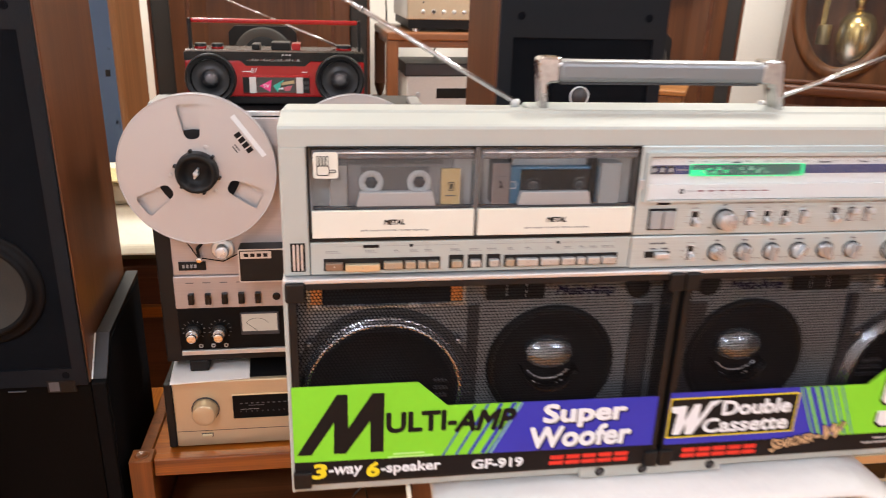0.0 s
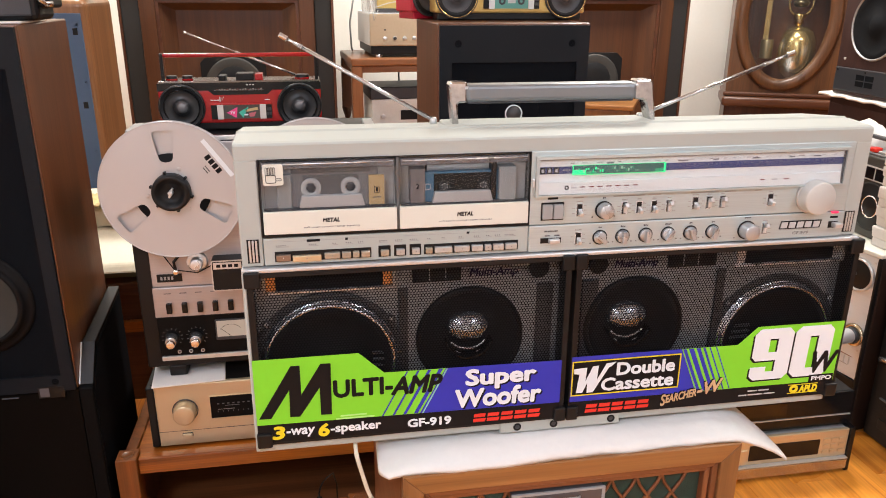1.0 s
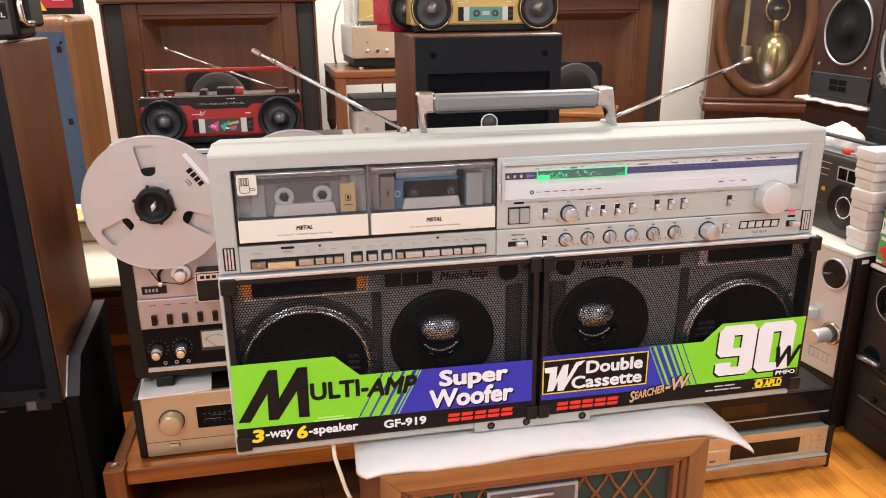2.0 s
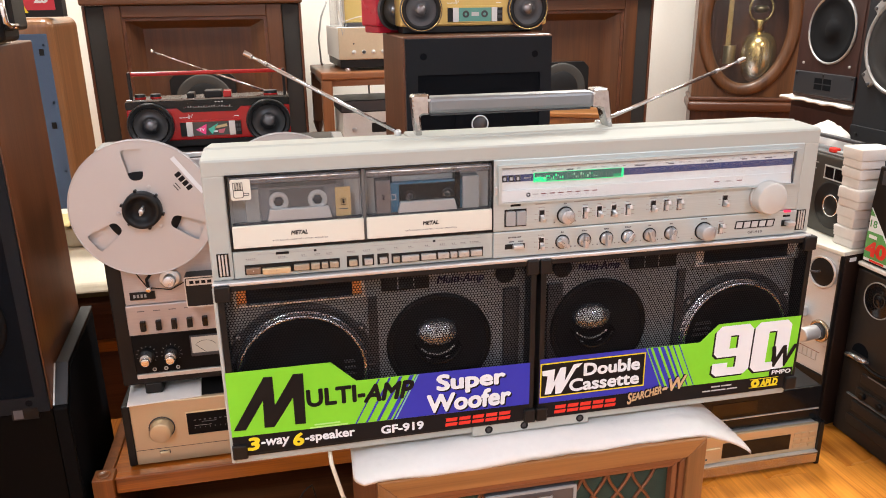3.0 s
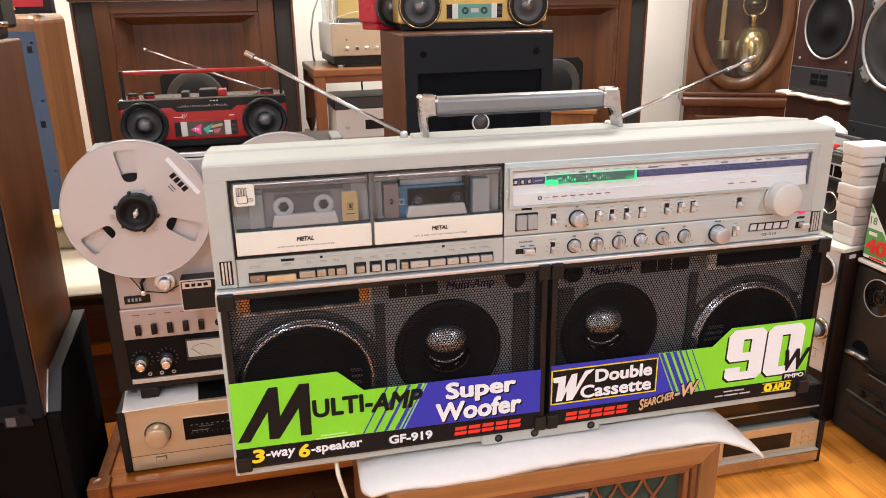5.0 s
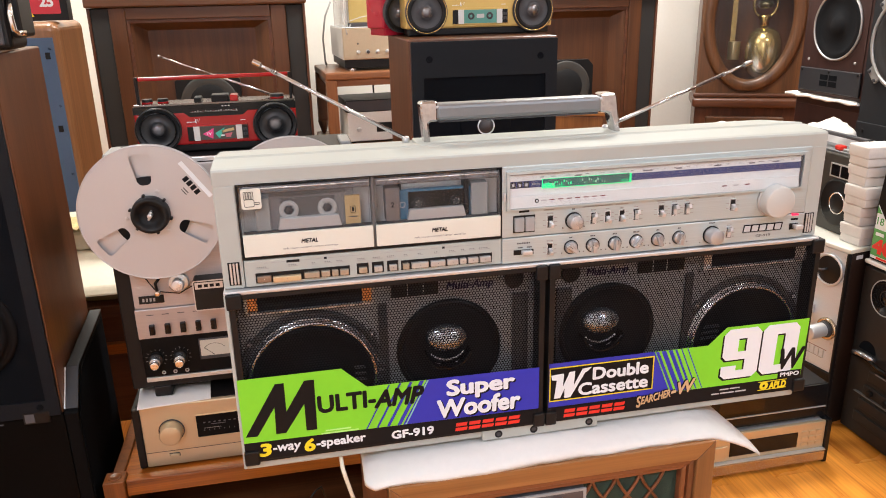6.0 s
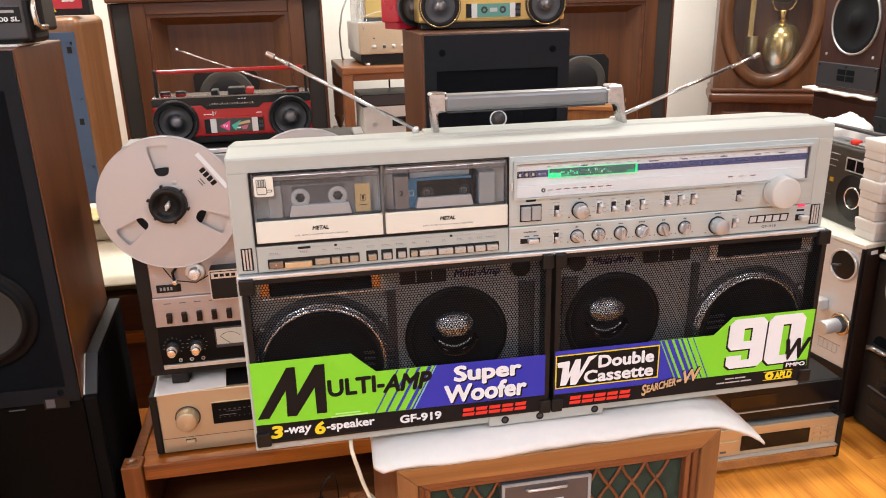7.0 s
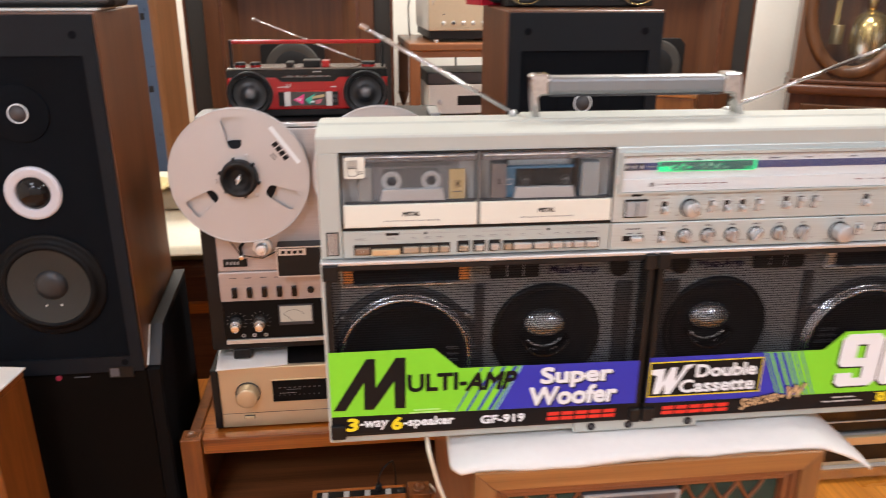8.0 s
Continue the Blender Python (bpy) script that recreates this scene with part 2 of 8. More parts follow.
SILVER = surface("silver_paint", (0.420, 0.442, 0.408), 0.56, 0.04, 0.03, 900, 0.03, 6, spec=0.22)
PANEL = brushed("silver_panel", (0.487, 0.556, 0.556), 0.42)
IVORY = surface("ivory_plate", (0.685, 0.685, 0.60), 0.4, 0.0, 0.02, 300)
CHROME = surface("chrome", (0.82, 0.82, 0.84), 0.12, 1.0, 0.04, 60, 0.0, 20, 0, 0.05)
SIDEWOOD = wood("reddish_table_wood", (0.13, 0.045, 0.016), (0.27, 0.108, 0.042))
SIDEWOODX = wood("reddish_table_wood_across", (0.14, 0.048, 0.017), (0.29, 0.115, 0.044), "x")
WOOFRING = surface("ring_chrome", (0.66, 0.69, 0.74), 0.22, 0.9, 0.08, 200, 0.05, 30)
KNOBMETAL = surface("turned_knob_metal", (0.47, 0.48, 0.485), 0.27, 0.55, 0.05, 500, 0.05, 12)
TUNEKNOB = surface("pale_knob", (0.53, 0.535, 0.505), 0.38, 0.1, 0.02, 300)
ALU = surface("aluminium", (0.62, 0.635, 0.64), 0.32, 0.6, 0.04, 400, 0.02, 12)
GREYMETAL = surface("grey_handle_metal", (0.22, 0.23, 0.24), 0.38, 0.5, 0.03, 300)
DOME = surface("dark_chrome", (0.43, 0.455, 0.48), 0.24, 0.85, 0.04, 60, 0.0, 20, 0, 0.05)
HANDLECHROME = surface("handle_chrome", (0.50, 0.49, 0.49), 0.10, 1.0, 0.25, 180, 0.35, 60, 0, 0.15)
BLACK = surface("black_plastic", (0.0072, 0.0070, 0.0074), 0.42, 0.0, 0.2, 500, 0.05, spec=0.28)
DEEPBLACK = surface("deep_black_plate", (0.0042, 0.0040, 0.0042), 0.5, 0.0, 0.2, 400, 0.05, spec=0.12)
BLACKGLOSS = surface("gloss_black", (0.007, 0.007, 0.008), 0.14, 0.0, 0.2, 200, spec=0.3)
DARK = surface("dark_grey", (0.045, 0.045, 0.05), 0.5, 0.0, 0.12, 300, 0.05)
BAFFLE = surface("grey_baffle", (0.235, 0.255, 0.268), 0.45, 0.2, 0.10, 300)
AERIAL = surface("aerial_chrome", (0.56, 0.56, 0.575), 0.20, 0.95, 0.02, 50, 0.0, 2, 0, 0.03)
RINGMETAL = surface("dull_chrome", (0.72, 0.74, 0.76), 0.27, 0.65, 0.05, 200, 0.0, 20, 0, 0.05)
CONE = surface("paper_cone", (0.0095, 0.0095, 0.0105), 0.75, 0.0, 0.25, 300, 0.2, spec=0.18)
CONEGREY = surface("grey_cone", (0.09, 0.088, 0.085), 0.6, 0.0, 0.15, 250, 0.2)
MESH = perforated("perforated_sheet", (0.006, 0.006, 0.0068))
GREEN = surface("green_print", (0.22, 0.66, 0.035), 0.4, 0.0, 0.03, 200, spec=0.25)
BLUE = surface("violet_blue_print", (0.036, 0.040, 0.42), 0.4, 0.0, 0.04, 200, spec=0.25)
INK = surface("black_print", (0.009, 0.008, 0.009), 0.5, 0.0, 0.1, 200, spec=0.15)
WHITE = surface("white_print", (0.76, 0.81, 0.845), 0.4, 0.0, 0.02, 200)
YELLOW = surface("yellow_print", (0.80, 0.66, 0.02), 0.4, 0.0, 0.03, 200)
REDINK = surface("red_print", (0.70, 0.03, 0.02), 0.4, 0.0, 0.03, 200)
GOLDINK = surface("gold_print", (0.64, 0.50, 0.31), 0.35, 0.4, 0.05, 200)
PURPLE = surface("purple_print", (0.004, 0.003, 0.012), 0.7, 0.0, 0.05, 200, spec=0.05)
GREYINK = surface("grey_print", (0.10, 0.10, 0.11), 0.5, 0.0, 0.1, 200)
PALEINK = surface("pale_grey_print", (0.33, 0.33, 0.32), 0.5, 0.0, 0.1, 200)
FAINT = surface("faint_grey_print", (0.60, 0.60, 0.60), 0.5, 0.0, 0.05, 200)
WELL = surface("cassette_well_grey", (0.60, 0.605, 0.60), 0.5, 0.0, 0.04, 100)
SMOKE = clear("smoky_window", (0.90, 0.90, 0.895), 0.012, 0.06, (0.34, 0.34, 0.36))
CLEARP = clear("clear_plastic", (0.97, 0.97, 0.97), 0.04, 0.03)
DIALWHITE = surface("dial_white", (0.735, 0.755, 0.735), 0.3, 0.0, 0.02, 100)
DIALBLUE = surface("dial_blue", (0.016, 0.030, 0.15), 0.3, 0.0, 0.1, 100)
GLOWGREEN = glowing("green_lit_dial", (0.0, 1.0, 0.33), 0.85)
GLOWDIM = glowing("dim_green_dial", (0.05, 0.30, 0.24), 0.13, 0.25)
GLOWMID = glowing("soft_green_dial", (0.0, 0.85, 0.33), 0.38, 0.1)
GLOWPALE = glowing("pale_green_mark", (0.45, 1.0, 0.65), 0.45, 0.3)
GLOWRED = glowing("red_lamp", (1.0, 0.03, 0.10), 1.2)
REDDARK = surface("dark_red_lamp", (0.16, 0.02, 0.02), 0.3, 0.0, 0.05, 100)
WALL = surface("cream_wall_paint", (0.84, 0.82, 0.765), 0.7, 0.0, 0.03, 60, 0.1, 1.2)
CEIL = surface("white_ceiling_paint", (0.8, 0.79, 0.76), 0.8, 0.0, 0.02, 50, 0.1, 1.0)
WALNUT = wood("walnut_veneer", (0.056, 0.0175, 0.0058), (0.145, 0.051, 0.0180), rough=0.40, coat=0.2)
WALNUTX = wood("walnut_veneer_across", (0.085, 0.026, 0.008), (0.25, 0.092, 0.032), "x")
WALNUTY = wood("walnut_veneer_deep", (0.12, 0.038, 0.013), (0.30, 0.118, 0.044), "y")
PALEWALNUT = wood("pale_orange_veneer", (0.16, 0.070, 0.026), (0.29, 0.138, 0.058), rough=0.34, coat=0.5)
OLDWOOD = wood("old_cabinet_wood", (0.044, 0.0145, 0.0044), (0.104, 0.0365, 0.0112), rough=0.42, coat=0.15)
OLDWOODX = wood("old_cabinet_wood_across", (0.050, 0.0165, 0.0050), (0.108, 0.0380, 0.0120), "x", rough=0.42, coat=0.15)
DARKWOOD = wood("dark_brown_wood", (0.045, 0.014, 0.007), (0.14, 0.050, 0.022))
DARKWOODX = wood("dark_brown_wood_across", (0.045, 0.014, 0.007), (0.14, 0.050, 0.022), "x")
CHERRY = wood("cherry_wood_across", (0.105, 0.022, 0.0024), (0.50, 0.148, 0.0165), "x", 1.3, 0.32, 0.4)
CHERRYZ = wood("cherry_wood", (0.090, 0.024, 0.0042), (0.285, 0.086, 0.0150), "z", 1.3)
OAK = wood("golden_oak", (0.165, 0.066, 0.019), (0.40, 0.178, 0.056), "x", 1.2, 0.36, 0.35)
OAKZ = wood("golden_oak_upright", (0.135, 0.056, 0.018), (0.30, 0.132, 0.046), "z", 1.2, 0.36, 0.35)
MOULD = wood("red_brown_moulding", (0.12, 0.036, 0.013), (0.25, 0.086, 0.032), "x")
MOULDZ = wood("red_brown_moulding_upright", (0.11, 0.034, 0.012), (0.23, 0.080, 0.030))
FLOORWOOD = wood("orange_floor_boards", (0.31, 0.080, 0.0080), (0.90, 0.370, 0.052), "y", 0.7, 0.28, 0.35)
CHAMP = surface("champagne_metal", (0.61, 0.51, 0.345), 0.32, 0.6, 0.04, 300)
BLUEBAFFLE = surface("blue_baffle", (0.055, 0.105, 0.19), 0.6, 0.0, 0.08, 200, 0.1)
CHARCOAL = surface("charcoal_baffle", (0.0105, 0.0125, 0.0160), 0.65, 0.0, 0.12, 250, 0.1, spec=0.3)
BLACKCLOTH = surface("black_cloth", (0.005, 0.006, 0.008), 0.9, 0.0, 0.3, 900, 0.4, spec=0.06)
MATTBLACK = surface("matt_black_panel", (0.0060, 0.0046, 0.0037), 0.7, 0.0, 0.2, 400, 0.05, spec=0.03)
FOAM = surface("white_foam_sheet", (0.725, 0.71, 0.675), 0.85, 0.0, 0.035, 120, 0.35, 14, spec=0.12)
REDPLASTIC = surface("red_plastic", (0.34, 0.010, 0.011), 0.22, 0.0, 0.05, 200)
GOLDPLASTIC = surface("gold_plastic", (0.62, 0.44, 0.14), 0.3, 0.35, 0.05, 200)
PINKISH = surface("pinkish_reel_metal", (0.535, 0.535, 0.545), 0.40, 0.45, 0.02, 600, 0.02)
BRASS = surface("brass", (0.75, 0.55, 0.20), 0.22, 1.0, 0.06, 60)
WARMCHEEK = surface("warm_reflection_metal", (0.70, 0.36, 0.14), 0.3, 0.9, 0.06, 100)

# ---- the room ----
ROOM = (-2.6, 3.1, -3.2, 3.25, 2.7)


def slab(name, x0, x1, y0, y1, z0, z1, material, label, category):
    return solo(name, box(bmesh.new(), x0, x1, y0, y1, z0, z1), material, Matrix.Identity(4), label, category, kind="structure")


rx0, rx1, ry0, ry1, rh = ROOM
slab("wall_north", rx0 - 0.12, rx1 + 0.12, ry1, ry1 + 0.12, 0, rh, WALL, "plain cream painted wall behind the loudspeakers", "wall")
# assumed walls: two cream for neutral bounce, one dark to hold reflections down
slab("wall_south", rx0 - 0.12, rx1 + 0.12, ry0 - 0.12, ry0, 0, rh, WALL, "unseen cream wall closing the room, pale to bounce light", "wall")
slab("wall_west", rx0 - 0.12, rx0, ry0, ry1, 0, rh, WALL, "unseen cream side wall, pale to bounce light", "wall")
slab("wall_east", rx1, rx1 + 0.12, ry0, ry1, 0, rh, WALNUT, "assumed dark wooden side wall, to hold down bounced light", "wall")
slab("ceiling", rx0, rx1, ry0, ry1, rh, rh + 0.1, CEIL, "plain white painted ceiling", "ceiling")
floor = slab("floor", rx0, rx1, ry0, ry1, -0.08, -0.012, DARKWOOD, "orange varnished wooden plank floor", "floor")

# unseen ceiling lamps, assumed: square panels placed and powered to fit the brightness
LAMP = glowing("lamp_panel", (0.9, 0.95, 1.0), 1.0)
# front panels are tinted cool against the warm light off the floor
COOL, NEUTRAL, WARM = (0.775, 0.845, 1.0), (1.0, 0.962, 0.90), (1.0, 0.945, 0.84)
for lx, ly, watts, tint in ((-1.2, -2.2, 46, COOL), (1.3, -2.2, 52, COOL), (-1.3, -0.8, 18, COOL), (1.62, 0.15, 28, NEUTRAL), (-1.0, 1.9, 52, WARM), (1.15, 1.95, 72, NEUTRAL)):
    lamp = thing("ceiling_light", pose(lx, ly, rh), "assumed square ceiling light panel, unseen, lit", "ceiling light", "ceiling lights")
    part("frame", frame_ring(bmesh.new(), [(-0.31, -0.31), (0.31, -0.31), (0.31, 0.31), (-0.31, 0.31)], [(-0.29, -0.29), (0.29, -0.29), (0.29, 0.29), (-0.29, 0.29)], 0.0, 0.03), WHITE, lamp).matrix_basis = pose(0, 0, 0, -90)
    part("diffuser", box(bmesh.new(), -0.288, 0.288, -0.288, 0.288, -0.02, -0.004), LAMP, lamp)
    data = bpy.data.lights.new("panel_lamp", "AREA")
    data.shape, data.size, data.energy, data.color = "SQUARE", 0.56, watts, tint
    shine = new("panel_lamp", data)
    shine.matrix_world = pose(lx, ly, rh - 0.035)

# ---- the large silver boombox: local x across, y backwards from its front, z up from its underside ----
BOOM_Z = 0.682
boombox = thing("boombox", pose(0, 0, BOOM_Z), "large silver double-cassette boombox with black grilles and stickers on white foam", "boombox")
HW, HR = 0.3675, 0.3560

# case: an upper body with a sloping top, and a shallow tray behind the grilles
bm = bmesh.new()
prof = [(0.018, 0.0), (0.135, 0.0), (0.150, 0.014), (0.152, 0.335), (0.147, 0.347), (0.136, 0.354), (0.052, 0.3635), (0.048, 0.3615), (0.044, 0.3625),
        (0.006, 0.3605), (0.0015, 0.3592), (0.0, 0.3570), (0.0, 0.350), (0.0, 0.3425), (0.018, 0.3425)]
tmp = bmesh.new()
f = tmp.faces.new([tmp.verts.new((-HW, y, z)) for y, z in prof])
got = bmesh.ops.extrude_face_region(tmp, geom=[f])
for v in got["geom"]:
    if isinstance(v, bmesh.types.BMVert):
        v.co.x = HR
bmesh.ops.recalc_face_normals(tmp, faces=tmp.faces[:])
ends = [e for e in tmp.edges if abs(e.verts[0].co.x - e.verts[1].co.x) < 1e-6]
bmesh.ops.bevel(tmp, geom=ends, offset=0.0018, segments=2, profile=0.5, affect='EDGES')
joined(bm, tmp)
case = part("case", bm, SILVER, boombox, "silver-grey painted plastic case")
for x0, x1 in ((-HW, -0.3445), (0.3350, HR)):
    part("side_trim", box(bmesh.new(), x0, x1, 0.0, 0.03, 0.228, 0.343, 0.002), SILVER, case)
part("bottom_rail", box(bmesh.new(), -HW, HR, -0.001, 0.022, 0.0, 0.0135, 0.003), SILVER, case)
part("side_strip", box(bmesh.new(), -HW - 0.0014, -0.3646, -0.0060, 0.024, 0.0045, 0.2224, 0.0012), SILVER, case, "silver edge beside the grille")
part("chrome_strip", box(bmesh.new(), -HW - 0.001, HR + 0.002, -0.007, 0.02, 0.2225, 0.2275, 0.0015), ALU, case, "bright metal strip above the grilles")
bracket = part("handle_bracket", box(bmesh.new(), -0.081, 0.072, -0.004, 0.022, -0.0035, 0.0125, 0.002), SILVER, case, "silver plate with three screw holes")
for x in (-0.060, -0.014, 0.060):
    part("screw_hole", ring(bmesh.new(), (x, -0.0035, 0.0045), 0.0028, 0.0050, 0.0016, segs=20, ease=0.0004), BLACK, bracket)
    part("screw", knob(bmesh.new(), (x, -0.0038, 0.0045), 0.0029, 0.0006, segs=16, edge=0.0002), DARK, bracket)

# ventilation slots at both ends of the control strip
for x0, x1 in ((-0.361, -0.3485), (0.3375, 0.350)):
    vent = part("vent", box(bmesh.new(), x0, x1, -0.0006, 0.002, 0.2325, 0.2585), BLACK, boombox, "dark slotted vent with metal bars")
    for k in range(3):
        a = x0 + 0.0018 + k * 0.0034
        part("bar", box(bmesh.new(), a, a + 0.0021, -0.0016, 0.0, 0.2335, 0.2575, 0.0004, 1), ALU, vent)

# ---- cassette doors ----
well = part("cassette_bay", box(bmesh.new(), -0.3445, -0.056, 0.0175, 0.0195, 0.2605, 0.3425), WELL, boombox, "grey cassette bay")
part("bay_rim", frame_ring(bmesh.new(), [(-0.3445, 0.2600), (-0.0555, 0.2600), (-0.0555, 0.3430), (-0.3445, 0.3430)], [(-0.3434, 0.2620), (-0.0566, 0.2620), (-0.0566, 0.3421), (-0.3434, 0.3421)], -0.001, 0.018), BLACK, well)
PALEPOST = surface("grey_post_plastic", (0.12, 0.12, 0.12), 0.45)
part("bay_post", box(bmesh.new(), -0.2025, -0.1995, 0.001, 0.018, 0.2605, 0.3425), PALEPOST, well)


DOORTOP = clear("clear_grey_edge", (0.72, 0.72, 0.74), 0.25, 0.06, (0.36, 0.35, 0.36))


def cassette_door(x0, x1):
    door = part("cassette_door", frame_ring(bmesh.new(), [(x0, 0.2645), (x1, 0.2645), (x1, 0.3405), (x0, 0.3405)],
                                            [(x0 + 0.0025, 0.2885), (x1 - 0.0025, 0.2885), (x1 - 0.0025, 0.3320), (x0 + 0.0025, 0.3320)], -0.0015, 0.006), SMOKE, boombox, "hinged cassette door with a smoky window")
    part("sill_plate", box(bmesh.new(), x0 - 0.0004, x1 + 0.0004, -0.0035, 0.006, 0.2635, 0.2880, 0.0008), IVORY, door, "ivory lower plate")
    part("window", box(bmesh.new(), x0 + 0.0025, x1 - 0.0025, -0.0012, 0.0006, 0.2882, 0.3322), SMOKE, door, "smoky clear plastic window").visible_shadow = False
    part("top_bar", box(bmesh.new(), x0 + 0.001, x1 - 0.001, -0.0022, 0.003, 0.3325, 0.3400, 0.0008), DOORTOP, door, "clear grey top edge").visible_shadow = False
    # bright metal rod for the line of light reflected along the top
    part("top_reflection", tube(bmesh.new(), [(x0 + 0.003, -0.0024, 0.3378), (x1 - 0.003, -0.0024, 0.3378)], 0.0007, 8), RINGMETAL, door, "thin bright line")
    # dark strip laid in for the shade along the window's foot
    part("shade_strip", box(bmesh.new(), x0 + 0.001, x1 - 0.001, 0.0002, 0.004, 0.2884, 0.2905), DARK, door)
    c = (x0 + x1) / 2
    part("word", letters("METAL", c - 0.0090, c + 0.0090, 0.2752, 0.2799, -0.0035, 0.0003, 0.0, 0.2, 0.04), INK, door)
    part("small_print", letters("soft touch control / timer stand-by", c - 0.0285, c + 0.0300, 0.2688, 0.2714, -0.0035, 0.0002), GREYINK, door)
    return door


left_door = cassette_door(-0.3415, -0.2030)
cassette_door(-0.1990, -0.0580)
# pointing-hand badge on the first door
badge = part("badge", prism(bmesh.new(), rounded(-0.3395, -0.3190, 0.3165, 0.3385, 0.0025), -0.0034, -0.0012), IVORY, left_door, "ivory square sticker with a pointing hand")
for k in range(4):
    part("finger", frame_ring(bmesh.new(), rounded(-0.3368 + k * 0.0026, -0.3346 + k * 0.0026, 0.3270, 0.3355, 0.0009, 3), rounded(-0.3364 + k * 0.0026, -0.3350 + k * 0.0026, 0.3274, 0.3351, 0.0006, 3), -0.0040, -0.0033), INK, badge)
part("palm", frame_ring(bmesh.new(), rounded(-0.3368, -0.3262, 0.3190, 0.3275, 0.002, 3), rounded(-0.3363, -0.3267, 0.3195, 0.3270, 0.0016, 3), -0.0040, -0.0033), INK, badge)
part("thumb", frame_ring(bmesh.new(), rounded(-0.3264, -0.3208, 0.3212, 0.3240, 0.001, 3), rounded(-0.3264, -0.3213, 0.3217, 0.3235, 0.0007, 3), -0.0040, -0.0033), INK, badge)


def cassette(x, dz, body, pane, hub_x, hub_r, hub_mat, tooth_mat, group, top=0.3360):
    """A tape cassette lying upright in its bay, openings to the front."""
    c = thing("cassette", pose(x, 0.0062, BOOM_Z + dz), "%s audio cassette inside the boombox's cassette bay" % group, "cassette")
    part("shell", box(bmesh.new(), -0.050, 0.050, 0.0, 0.0085, 0.2900, top, 0.0012), body, c)
    part("tape_window", box(bmesh.new(), -0.029, 0.029, -0.0006, 0.001, 0.3010, 0.3270, 0.0004), pane, c)
    for s in (-1, 1):
        hub = part("hub", ring(bmesh.new(), (s * hub_x, -0.0004, 0.3135), hub_r * 0.52, hub_r, 0.0016, segs=28, ease=0.0003), hub_mat, c)
        part("spindle", knob(bmesh.new(), (s * hub_x, 0.0, 0.3135), hub_r * 0.42, 0.0026, segs=16, edge=0.0006), DARK, hub)
        for k in range(6):
            part("tooth", box(bmesh.new(), -0.0007, 0.0007, -0.0016, 0.0, hub_r * 0.30, hub_r * 0.5, m=pose(s * hub_x, 0, 0.3135, 0, 60 * k, 0)), tooth_mat, hub)
    return c


TAPE_GREY = surface("grey_cassette", (0.20, 0.20, 0.205), 0.35, 0.0, 0.04, 200)
TAPE_BLUE = surface("blue_cassette", (0.050, 0.155, 0.255), 0.35, 0.0, 0.04, 200)
PALEPLASTIC = surface("pale_grey_plastic", (0.49, 0.50, 0.495), 0.4, 0.0, 0.03, 200)
MIDPLASTIC = surface("mid_grey_plastic", (0.32, 0.328, 0.325), 0.45, 0.0, 0.03, 200)
GUIDEGREY = surface("guide_grey_plastic", (0.30, 0.302, 0.295), 0.4, 0.0, 0.03, 200)
TAN = surface("tan_label", (0.52, 0.38, 0.19), 0.5, 0.0, 0.06, 200)
BROWNLABEL = surface("brown_grey_label", (0.185, 0.160, 0.152), 0.5, 0.0, 0.06, 200)
HUBGREY = surface("hub_grey", (0.42, 0.425, 0.42), 0.3)
tape_a = cassette(-0.2710, -0.003, TAPE_GREY, surface("grey_tape_window", (0.12, 0.12, 0.122), 0.3), 0.0205, 0.0105, HUBGREY, HUBGREY, "grey")
part("top_edge", box(bmesh.new(), -0.0405, 0.0415, -0.0012, 0.006, 0.3290, 0.3362, 0.0004), PALEPOST, tape_a, "darker top edge")
part("side_label", box(bmesh.new(), 0.0395, 0.0560, -0.0030, 0.0, 0.2935, 0.3255, 0.0003), TAN, tape_a, "tan printed side label")
part("label_print", frame_ring(bmesh.new(), rounded(0.0452, 0.0508, 0.3060, 0.3136, 0.0006, 2), rounded(0.0457, 0.0503, 0.3065, 0.3131, 0.0004, 2), -0.0034, -0.0028), INK, tape_a)
part("lettering", letters("1", 0.0470, 0.0492, 0.3075, 0.3122, -0.0030, 0.0003, 0.02), INK, tape_a)
part("label_print", box(bmesh.new(), 0.0432, 0.0525, -0.0034, -0.0028, 0.3010, 0.3020), GREYINK, tape_a)
tape_b = cassette(-0.1285, -0.0065, TAPE_BLUE, BLACK, 0.0213, 0.0070, surface("smoky_hub", (0.030, 0.030, 0.031), 0.2), PALEPLASTIC, "dark blue and black", 0.3292)
part("face_plate", box(bmesh.new(), -0.0330, 0.0310, -0.0009, 0.0, 0.2935, 0.3272, 0.0003), BLACK, tape_b, "black centre plate")
part("side_mark", frame_ring(bmesh.new(), rounded(-0.0425, -0.0365, 0.3100, 0.3165, 0.001, 3), rounded(-0.0418, -0.0372, 0.3107, 0.3158, 0.0006, 3), -0.0009, 0.0), PALEPLASTIC, tape_b)

# pressure plates and guides of the two bays
PLATEGREY = surface("plate_grey_plastic", (0.42, 0.42, 0.415), 0.35, 0.2, 0.04, 300)
